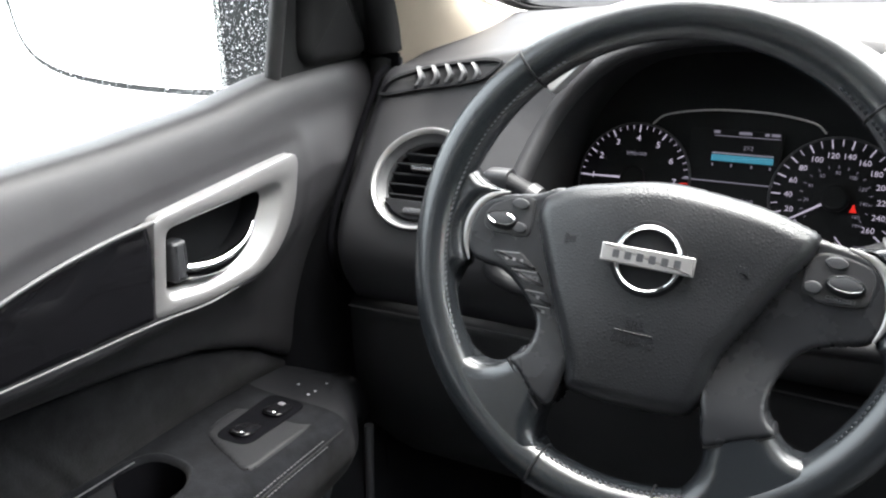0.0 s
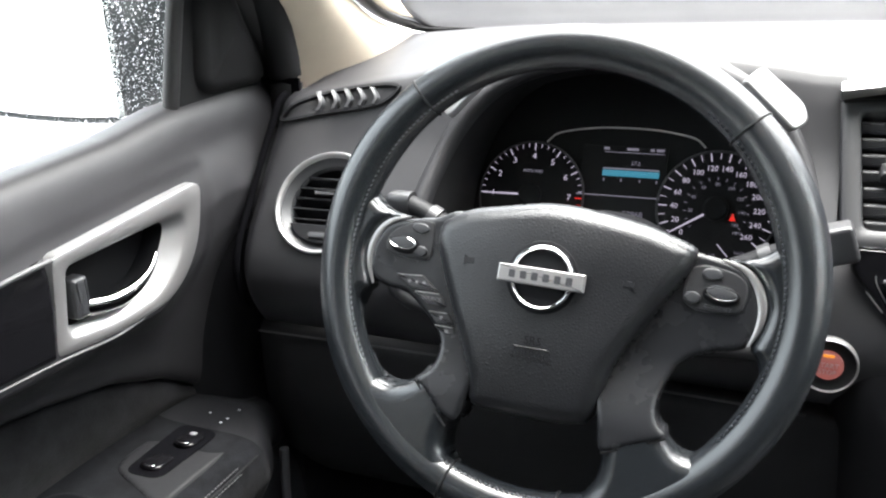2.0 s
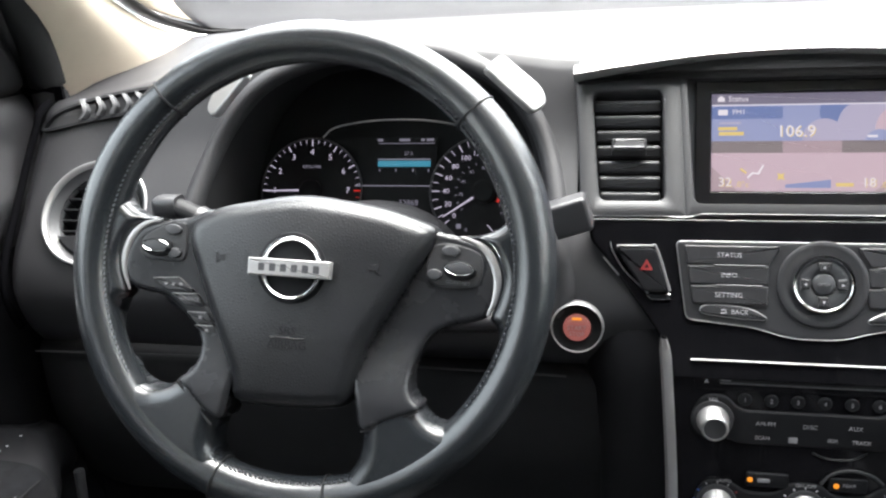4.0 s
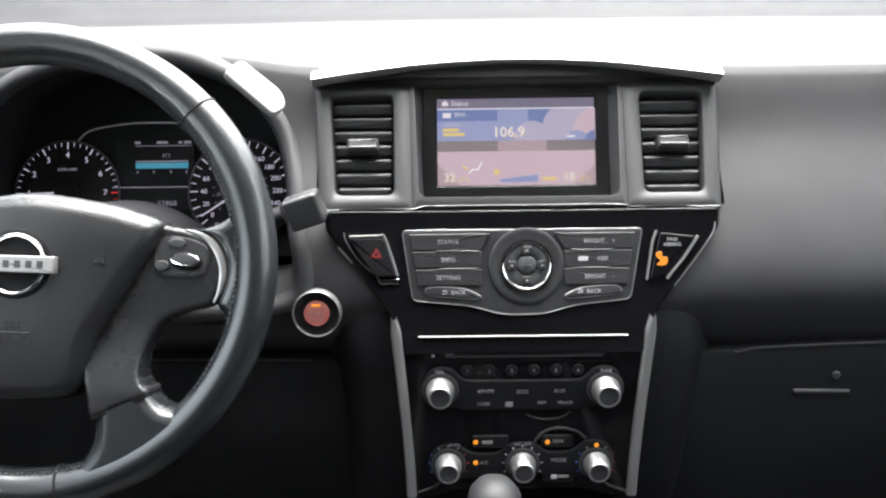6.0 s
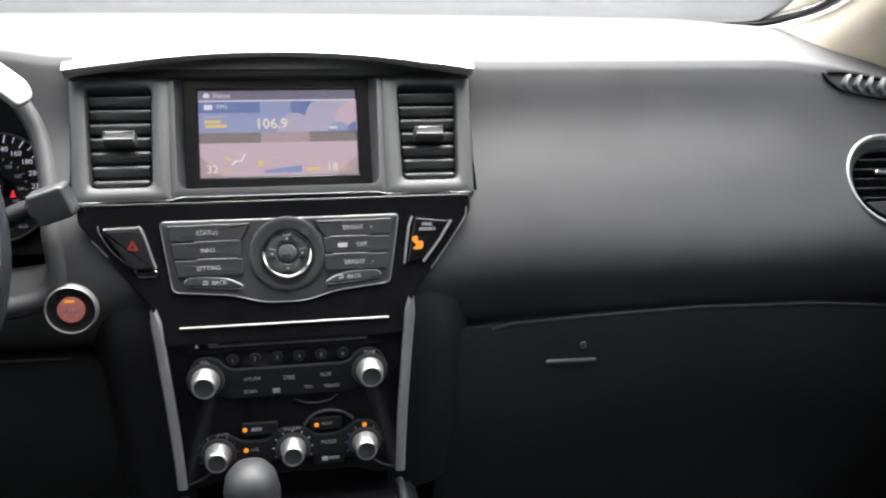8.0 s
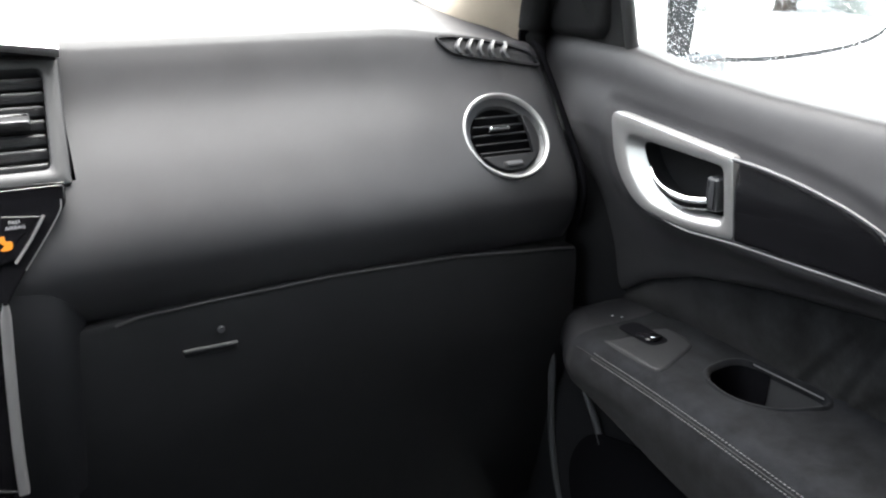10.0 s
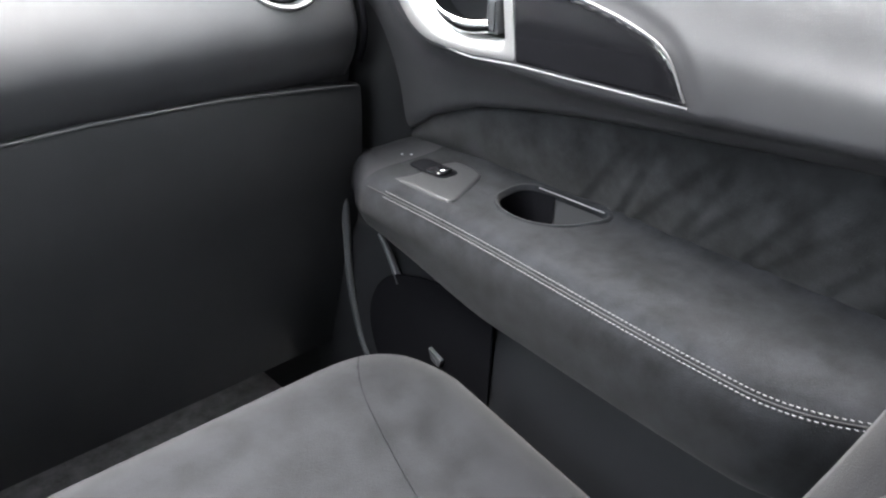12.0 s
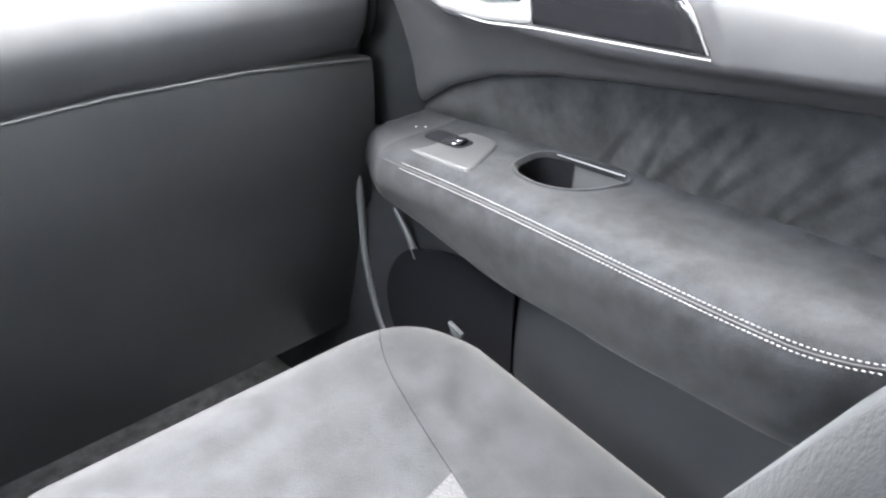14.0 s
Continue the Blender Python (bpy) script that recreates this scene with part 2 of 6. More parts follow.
GLOSS = material("piano_black_lacquer", (0.006, 0.006, 0.007), 0.08, spec=0.38, coat=0.0, blotch=0.2, patch=40, wear=0.03)
LEATHER = material("worn_black_leather", (0.0130, 0.0155, 0.0180), 0.27, spec=1.0, grain=900, bump=0.00016)
COVER = material("black_airbag_cover_skin", (0.014, 0.015, 0.0168), 0.33, spec=0.6, grain=430, bump=0.0005, blotch=0.12, wear=0.05, kind="cells")
SPOKE = material("smooth_black_spoke_plastic", (0.018, 0.019, 0.0210), 0.27, grain=1500, bump=0.00006, wear=0.02)
SILVER = material("satin_silver_paint", (0.42, 0.42, 0.42), 0.31, metal=0.70, grain=1800, bump=0.00004, wear=0.03, patch=30)
LINE = material("dull_silver_trim_and_lit_edge", (0.13, 0.13, 0.135), 0.5, metal=0.5)
TRIM = material("satin_grey_metal_trim", (0.26, 0.26, 0.265), 0.42, metal=0.6, grain=1800, bump=0.00004)
SURROUND = material("charcoal_bezel_plastic", (0.018, 0.0187, 0.0205), 0.48, grain=1500, bump=0.00012, blotch=0.1, wear=0.04)
LID = material("dull_black_glove_box_plastic", (0.0125, 0.0130, 0.0145), 0.62, spec=0.22, grain=1000, bump=0.0002, blotch=0.12, kind="cells")
CHROME = material("bright_chrome", (0.82, 0.83, 0.84), 0.08, metal=1.0, blotch=0.03, wear=0.03)
ALU = material("brushed_knob_silver", (0.55, 0.55, 0.55), 0.32, metal=0.9, grain=1500, bump=0.00006, blotch=0.06)
BEIGE = material("beige_pillar_trim", (0.56, 0.49, 0.39), 0.8, grain=900, bump=0.0003, blotch=0.06)
HEAD = material("beige_headliner_cloth", (0.40, 0.355, 0.295), 0.95, grain=900, bump=0.0005, blotch=0.06)
VELOUR = material("charcoal_velour", (0.0072, 0.0076, 0.0090), 0.95, spec=0.08, grain=700, bump=0.0005, blotch=0.5, patch=34, sheen=0.065)
# Paler copy of the armrest velour; stands for brighter light on the insert
VELOUR_LIT = material("charcoal_velour_lit_copy", (0.0112, 0.0116, 0.0130), 0.95, spec=0.10, grain=600, bump=0.0006, blotch=0.5, patch=26, sheen=0.11)
SEAT = material("dark_grey_seat_velour", (0.0060, 0.0063, 0.0073), 0.95, spec=0.09, grain=800, bump=0.0005, blotch=0.34, patch=28, sheen=0.052)
MESHY = material("grey_woven_seat_cloth", (0.012, 0.012, 0.0135), 0.95, spec=0.2, grain=260, bump=0.0016, blotch=0.15, kind="spots")
CARPET = material("black_floor_carpet", (0.075, 0.077, 0.083), 1.0, spec=0.1, grain=600, bump=0.002, blotch=0.4, patch=30)
RUBBER = material("black_rubber_seal", (0.010, 0.010, 0.011), 0.6, grain=500, bump=0.0002)
THREAD = material("pale_grey_thread", (0.12, 0.12, 0.125), 0.8)
# Near-black for shade in seams, gaps and recesses, and for the seal
GAP_SHADE = material("black_for_gaps_and_shade", (0.004, 0.004, 0.005), 1.0, spec=0.03)
KNOBSKIN = material("dull_black_knob_leather", (0.012, 0.0125, 0.014), 0.55, spec=0.3, grain=500, bump=0.0003, blotch=0.2, kind="cells")
DIMTHREAD = material("dark_grey_thread", (0.045, 0.048, 0.055), 0.8)
PRINT = material("pale_printed_marking", (0.40, 0.40, 0.42), 0.6)
DIMPRINT = material("faint_grey_marking", (0.20, 0.20, 0.21), 0.6)
RED = material("red_printed_marking", (0.20, 0.02, 0.02), 0.5)
BLUE = material("blue_printed_marking", (0.03, 0.10, 0.35), 0.5)
PAINT = material("dark_car_paint", (0.02, 0.022, 0.026), 0.2, coat=1.0, blotch=0.2, patch=60)
SNOW = material("trodden_snow", (0.86, 0.88, 0.90), 0.85, grain=14, bump=0.03, blotch=0.06, patch=1.3)
BARK = material("dark_wet_bark", (0.07, 0.055, 0.045), 0.9, grain=60, bump=0.01, blotch=0.4)
NEEDLE = material("dark_fir_green", (0.035, 0.055, 0.035), 0.8, blotch=0.5, patch=8)
WALLS = material("grey_green_cladding", (0.30, 0.33, 0.31), 0.7, grain=30, bump=0.004, blotch=0.15, patch=3)
BRICK = material("dull_red_cladding", (0.36, 0.11, 0.09), 0.8, grain=30, bump=0.004, blotch=0.25, patch=3)
MIRROR = material("mirror_silver", (0.9, 0.9, 0.9), 0.02, metal=1.0)
LIT = glowing("lit_white_marking", (0.80, 0.72, 0.92), 0.31)
LITDIM = glowing("dim_lit_marking", (0.70, 0.66, 0.85), 0.125)
LITRED = glowing("lit_red_lamp", (1.0, 0.03, 0.02), 0.37)
LITAMBER = glowing("lit_amber_lamp", (1.0, 0.33, 0.01), 0.52)
LITBLUE = glowing("lit_blue_bar", (0.06, 0.36, 0.52), 0.33)
LITPINK = glowing("dim_red_button_glow", (0.55, 0.16, 0.14), 0.26)
CLEAR = glass_material("windscreen_glass")
WETGLASS = glass_material("wet_side_glass", 0.315)

PRIVACY = glass_material("dark_privacy_glass", 0.0, (0.10, 0.105, 0.11))

# ---- car body round the cabin ----
def quad_sheet(a, b, c, d, thick, n=1):
    """A flat plate with the corners a, b, c, d, thickened away from its face."""
    a, b, c, d = (Vector(q) for q in (a, b, c, d))
    m = (b - a).cross(d - a).normalized() * thick
    return loft([[a, b, c, d], [a - m, b - m, c - m, d - m]], True, True, True)


solid("floor", slab(rect(1.54, 3.1, 0.02), 0.04, 0.01, z=-0.04), CARPET, "black carpeted car floor", "floor", shift(0, -0.98, 0), kind="structure")
solid("firewall", quad_sheet((-0.78, 0.40, -0.02), (0.78, 0.40, -0.02), (0.78, 0.30, 0.62), (-0.78, 0.30, 0.62), 0.03), CARPET, "black carpeted bulkhead under the dash", "bulkhead", kind="structure")
solid("roof_lining", loft([[(x, y, 1.335 - 0.05 * (x / 0.6) ** 2 - 0.02 * ((y + 1.3) / 1.0) ** 2) for x in np.linspace(-0.62, 0.62, 13)] for y in np.linspace(-0.38, -2.55, 12)]
                          + [[(x, -2.55, 1.42) for x in np.linspace(-0.62, 0.62, 13)], [(x, -0.38, 1.42) for x in np.linspace(-0.62, 0.62, 13)]], False),
      HEAD, "beige cloth roof lining", "ceiling", kind="structure")
solid("wall_rear", quad_sheet((-0.8, -2.55, -0.05), (-0.8, -2.55, 0.80), (0.8, -2.55, 0.80), (0.8, -2.55, -0.05), 0.05), HARD, "dark plastic tailgate trim", "wall", kind="structure")

# windscreen: base line, corner and pillar line
def screen_base(x):
    return Vector((x, 0.54 - 0.15 * (x / 0.73) ** 2, 0.895 - 0.022 * (x / 0.73) ** 2))


def screen_edge(side):
    """Along the base to the corner and up the pillar."""
    low = [screen_base(x * side) for x in (0.0, 0.2, 0.4, 0.58, 0.66)]
    bend = [Vector((side * 0.712, 0.375, 0.8775)), Vector((side * 0.728, 0.315, 0.888)), Vector((side * 0.73, 0.20, 0.922)), Vector((side * 0.715, 0.02, 1.02)), Vector((side * 0.68, -0.20, 1.16)), Vector((side * 0.64, -0.42, 1.30))]
    return [tuple(q) for q in low + bend]


left_edge, right_edge = cat(screen_edge(-1), 60), cat(screen_edge(1), 60)
glass = solid("windscreen", loft([[tuple(np.array(a) * (1 - t) + np.array(b) * t + np.array((0, 0.05, 0.01)) * (4 * t * (1 - t)) * (k / 59)) for t in np.linspace(0, 1, 12)] for k, (a, b) in enumerate(zip(left_edge, right_edge))], False),
              CLEAR, "clear raked car windscreen", "windscreen", kind="structure")
glass.visible_shadow = False
for side, edge in ((-1, left_edge), (1, right_edge)):
    solid("windscreen_seal", tube(edge, [0.0065 + 0.003 * step(0.3, 0.62, k / 59) for k in range(60)], 8, flat=0.6), RUBBER, "black band along the windscreen edge", "trim", kind="structure")

# pillars beside the windscreen
PILLAR_IN = [(0.700, 0.380, 0.860), (0.722, 0.330, 0.872), (0.732, 0.200, 0.912), (0.722, 0.02, 1.010), (0.685, -0.20, 1.155), (0.64, -0.42, 1.30)]
PILLAR_OUT = [(0.770, 0.120, 0.800), (0.775, 0.100, 0.830), (0.778, 0.060, 0.895), (0.766, -0.04, 1.00), (0.735, -0.22, 1.14), (0.69, -0.44, 1.28)]
for side in (-1, 1):
    a, b = cat(PILLAR_IN, 30), cat(PILLAR_OUT, 30)
    loops = []
    for p, q in zip(a, b):
        row = []
        for t in np.linspace(0, 1, 12):
            bow = 0.028 * math.sin(math.pi * t)
            w = p * (1 - t) + q * t + np.array((-bow, -bow * 0.7, 0))
            row.append((side * w[0], w[1], w[2]))
        loops.append(row)
    back = [[(side * (q[0] + 0.03), q[1] + 0.03, q[2]) for q in (b[k],)] for k in range(30)]
    loops = [row + bk for row, bk in zip(loops, back)]
    solid("pillar_trim", loft(loops, False), BEIGE, "beige cloth-grained windscreen pillar trim", "pillar", kind="structure")
    solid("middle_pillar", quad_sheet((side * 0.79, -1.02, 0.0), (side * 0.79, -1.14, 0.0), (side * 0.66, -1.14, 1.33), (side * 0.66, -1.02, 1.33), 0.03), BEIGE, "beige middle door pillar", "pillar", kind="structure")
    solid("rear_pillar", quad_sheet((side * 0.79, -2.25, 0.75), (side * 0.79, -2.57, 0.75), (side * 0.64, -2.57, 1.38), (side * 0.64, -2.15, 1.38), 0.03), BEIGE, "beige rear body pillar", "pillar", kind="structure")
    solid("wall_side", quad_sheet((side * 0.80, -1.02, -0.05), (side * 0.80, -2.57, -0.05), (side * 0.80, -2.57, 0.79), (side * 0.80, -1.02, 0.79), 0.05), HARD, "dark rear door trim", "wall", kind="structure")
    solid("roof_rail", quad_sheet((side * 0.70, -0.36, 1.26), (side * 0.70, -2.57, 1.26), (side * 0.60, -2.57, 1.37), (side * 0.60, -0.36, 1.37), 0.03), HEAD, "beige roof rail trim", "trim", kind="structure")
    # footwell side and outer body skin
    solid("kick_panel", quad_sheet((side * 0.752, 0.42, 0.0), (side * 0.752, -0.03, 0.0), (side * 0.762, 0.0, 0.72), (side * 0.762, 0.42, 0.72), 0.02), HARD, "black plastic footwell side panel", "wall", kind="structure")
    solid("door_skin", loft([[(side * x, y, z) for x, z in ((0.87, 0.785), (0.90, 0.75), (0.93, 0.62), (0.93, 0.3), (0.90, -0.1))] for y in np.linspace(0.6, -2.6, 9)], False), PAINT, "dark painted outer body side", "body", kind="structure")
bonnet = solid("bonnet", loft([[(x, y, 0.86 - 0.10 * (x / 0.8) ** 2 - 0.10 * ((y - 0.6) / 0.9) ** 2 - 0.006) for x in np.linspace(-0.82, 0.82, 13)] for y in np.linspace(0.56, 1.5, 10)], False), SNOW, "car bonnet under a layer of snow", "bonnet", kind="structure")

# unseen partition, added to block light from the rear of the cabin
solid("added_rear_partition", quad_sheet((-0.76, -1.17, 0.0), (-0.76, -1.30, 1.22), (0.76, -1.30, 1.22), (0.76, -1.17, 0.0), 0.08), SEAT, "added dark partition that holds back light from behind", "wall", kind="structure")
# dark privacy glass behind the front doors
for side in (-1, 1):
    pane = solid("rear_side_window", quad_sheet((side * 0.83, -1.10, 0.78), (side * 0.83, -2.5, 0.78), (side * 0.71, -2.5, 1.36), (side * 0.71, -1.10, 1.36), 0.004), PRIVACY, "dark tinted rear side window", "window", kind="structure")
pane = solid("rear_window", quad_sheet((-0.8, -2.56, 0.79), (-0.7, -2.50, 1.42), (0.7, -2.50, 1.42), (0.8, -2.56, 0.79), 0.004), PRIVACY, "dark tinted tailgate window", "window", kind="structure")

# ---- dashboard ----
WHEEL_X = -0.386


def top_drop(x):
    return 0.030 * step(0.54, 0.76, abs(x))


def hood_rise(x):
    return 0.021 * max(0.0, 1 - ((x - WHEEL_X) / 0.215) ** 2) ** 1.3


def mid_rise(x):
    return 0.012 * max(0.0, 1 - (x / 0.215) ** 2)


def profile(x):
    """Height and depth of the dash skin from the windscreen down its face to its lower edge."""
    d, r = top_drop(x), hood_rise(x) + mid_rise(x)
    b = screen_base(x)
    end = 0.020 * step(0.68, 0.752, abs(x))
    return cat([(b.y + 0.03, b.z - 0.004), (0.32, 0.884 - d * 0.4), (0.16, 0.872 - d * 0.8 + r * 0.5), (0.085, 0.8645 - d + r), (0.058 - end * 0.6, 0.8605 - d + r), (0.046 - end, 0.852 - d + r),
                (0.036 - end, 0.838 - d + r * 0.8), (0.010 - end * 0.8, 0.795 - d * 0.5), (-0.036, 0.739), (-0.067, 0.696), (-0.0785, 0.667), (-0.0768, 0.643), (-0.0690, 0.622), (-0.0560, 0.603)], 92)


def face_y(x, z):
    """Depth of the dash face at a height."""
    p = [q for q in profile(x)[26:] if q[0] < 0.075]
    zs = [-q[1] for q in p]
    return float(np.interp(-z, zs, [q[0] for q in p]))


VENT_X, VENT_Z = 0.664, 0.735
HOOD = [(-0.176, 0.665), (-0.1755, 0.72), (-0.169, 0.765), (-0.152, 0.808), (-0.118, 0.845), (-0.066, 0.866), (0.0, 0.8725), (0.066, 0.866), (0.118, 0.845), (0.152, 0.808), (0.169, 0.765), (0.1755, 0.72), (0.176, 0.665), (0.09, 0.650), (-0.09, 0.650)]
HOOD = [tuple(q) for q in cat(HOOD, 90, True)]


def inside(p, poly):
    hit = False
    for (x1, y1), (x2, y2) in zip(poly, poly[1:] + poly[:1]):
        if (y1 > p[1]) != (y2 > p[1]) and p[0] < (x2 - x1) * (p[1] - y1) / (y2 - y1) + x1:
            hit = not hit
    return hit


dashboard = thing("dashboard", "soft black moulded car dashboard with round side vents", "dashboard")
SLOT = [(0.620, 0.047), (0.655, 0.020), (0.72, 0.004), (0.745, 0.004), (0.73, 0.030), (0.69, 0.047)]
xs = sorted(set([round(v, 5) for v in np.linspace(-0.752, 0.752, 300)] + [-0.193, 0.193]))
bm = bmesh.new()
grid = []
for x in xs:
    roll = step(0.738, 0.752, abs(x)) * 0.012
    grid.append([bm.verts.new((x, y + roll, z)) for y, z in profile(x)])
for a, b in zip(grid, grid[1:]):
    for i in range(len(a) - 1):
        c = (a[i].co + b[i + 1].co) / 2
        if abs(c.x) < 0.193 and 0.741 < c.z < 0.872 and c.y < 0.052:
            continue
        if i > 26 and inside((c.x - WHEEL_X, c.z), HOOD):
            continue
        if i > 26 and math.hypot(abs(c.x) - VENT_X, (c.z - VENT_Z) * 1.27) < 0.0530:
            continue
        bm.faces.new((a[i], a[i + 1], b[i + 1], b[i]))
bmesh.ops.delete(bm, geom=[v for v in bm.verts if not v.link_faces], context="VERTS")
for v in bm.verts:
    dx, dz = abs(v.co.x) - VENT_X, (v.co.z - VENT_Z) * 1.27
    far = math.hypot(dx, dz)
    if 0.045 < far < 0.066 and v.is_boundary and v.co.y < 0.08:
        x, z = math.copysign(VENT_X + dx * 0.0552 / far, v.co.x), VENT_Z + dz * 0.0552 / far / 1.27
        v.co = (x, face_y(x, z), z)
part("dash_skin", bm, DASH, dashboard, angle=60)

# instrument hood: rounded lip and dark funnel
def hood_loop(grow, deep):
    return [(WHEEL_X + x, (face_y(WHEEL_X + x, min(z, 0.868)) + deep) if deep < 0.05 else deep + (z - 0.75) * 0.40, z) for x, z in shrink(HOOD, -grow)]


part("hood_lip", loft([hood_loop(0.016, 0.010), hood_loop(0.010, -0.003), hood_loop(0.004, -0.006), hood_loop(-0.001, -0.0050), hood_loop(-0.0055, 0.001), hood_loop(-0.0075, 0.008), hood_loop(-0.009, 0.022)], True), DASH, dashboard, angle=80)
part("hood_funnel", loft([hood_loop(-0.0078, 0.010), hood_loop(-0.013, 0.030), hood_loop(-0.017, 0.048), [(WHEEL_X + x * 0.93, 0.098 + (z - 0.75) * 0.40, z * 0.95 + 0.026) for x, z in HOOD]], True), DARK, dashboard, "matt black instrument funnel", angle=80)
for side in (-1, 1):
    o, a, b = Vector((WHEEL_X + side * 0.1400, 0.000, 0.8490)), Vector((side * 0.74, 0.06, -0.67)), Vector((side * 0.42, 0.72, 0.52))
    a.normalize()
    n = a.cross(b).normalized() * (-1 if a.cross(b).y > 0 else 1)
    b = (n.cross(a)).normalized()
    m = Matrix((a, b, n)).transposed().to_4x4()
    m.translation = o
    up = 1 if b.z > 0 else -1
    bm = slab([(x, up * y) for x, y in rounded([(-0.031, -0.012), (0.027, -0.0140), (0.033, 0.004), (0.020, 0.0140), (-0.027, 0.0130)], [0.006, 0.006, 0.008, 0.008, 0.007], 5)], 0.007, 0.0020, 3, z=-0.007)
    part("hood_insert", bm, SILVER, dashboard, "bright silver insert on the instrument hood", m, angle=60)

# lower driver panel and knee panel
part("knee_panel", loft([[(x, y + 0.02 * step(-0.70, -0.76, x), z) for y, z in cat([(-0.045, 0.598), (-0.066, 0.594), (-0.070, 0.57), (-0.066, 0.50), (-0.035, 0.42), (0.03, 0.37), (0.12, 0.34)], 24)] for x in np.linspace(-0.752, -0.10, 40)], False), LID, dashboard, "black panel under the steering column")
part("knee_seam", tube([(x, -0.0705, 0.596 + 0.004 * math.sin((x + 0.75) * 5)) for x in np.linspace(-0.74, -0.2, 30)], 0.0011, 6), PAD, dashboard)
def lid_top(x):
    return float(np.interp(x, [0.15, 0.2, 0.3, 0.434, 0.576, 0.714, 0.752], [0.601, 0.6055, 0.610, 0.613, 0.609, 0.5965, 0.592]))


glove = part("glove_box_lid", loft([[(x, y, z + (lid_top(x) - 0.5915) * step(0.5, 0.59, z)) for y, z in cat([(-0.020, 0.586), (-0.048, 0.591), (-0.066, 0.5905), (-0.0705, 0.584), (-0.072, 0.55), (-0.069, 0.49), (-0.060, 0.42), (-0.048, 0.34), (-0.034, 0.27), (-0.015, 0.20)], 34)] for x in np.linspace(0.150, 0.752, 50)], False), LID, dashboard, "hard black glove box lid")
part("gap_filler", quad_sheet((0.155, -0.0480, 0.588), (0.750, -0.0480, 0.588), (0.750, -0.0540, 0.616), (0.155, -0.0540, 0.616), 0.004), DASH, dashboard)
# skin paler than the lid draws the lit line along its edge
part("glove_edge", tube([(x, -0.0700, lid_top(x) - 0.0012 - 0.004 * step(0.225, 0.207, x)) for x in np.linspace(0.205, 0.748, 50)], 0.0016, 8), PAD, glove, "rounded upper edge of the lid")
part("latch", slab(rounded([(-0.028, -0.006), (0.028, -0.004), (0.028, 0.004), (-0.028, 0.005)], 0.002), 0.006, 0.0028), SURROUND, glove, "flush glove box latch", plane_at((0.292, -0.068, 0.559), -30))
part("lock", turned([(0.004, 0), (0.004, 0.003), (0.003, 0.004)], 16, last=True), GREY, glove, "small lock barrel", plane_at((0.304, -0.070, 0.577), 0))
# panel beside the centre stack, running down to the console
for side in (-1, 1):
    rows = []
    for z, y0 in ((0.70, -0.048), (0.68, -0.0595), (0.655, -0.0735), (0.635, -0.0815), (0.60, -0.086), (0.55, -0.088), (0.50, -0.088), (0.455, -0.084), (0.43, -0.080)):
        w = 0.190 - 0.10 * (0.70 - z)
        rows.append([(side * x, y, z) for x, y in cat([(0.095, y0 - 0.004), (w - 0.060, y0 - 0.003), (w - 0.030, y0), (w - 0.010, y0 + 0.012), (w + 0.004, y0 + 0.036), (w + 0.010, y0 + 0.10)], 20)])
    part("stack_cheek", loft(rows, False), HARD, dashboard, angle=80)
part("core_wall", quad_sheet((-0.70, 0.16, 0.36), (0.70, 0.16, 0.36), (0.70, 0.16, 0.84), (-0.70, 0.16, 0.84), 0.01), DARK, dashboard, "dark inner wall behind the vents")
part("core_shelf", quad_sheet((0.19, -0.040, 0.592), (0.75, -0.040, 0.592), (0.75, 0.16, 0.592), (0.19, 0.16, 0.592), 0.003), DARK, dashboard)
part("core_shelf", quad_sheet((-0.75, -0.040, 0.598), (-0.19, -0.040, 0.598), (-0.19, 0.16, 0.598), (-0.75, 0.16, 0.598), 0.003), DARK, dashboard)

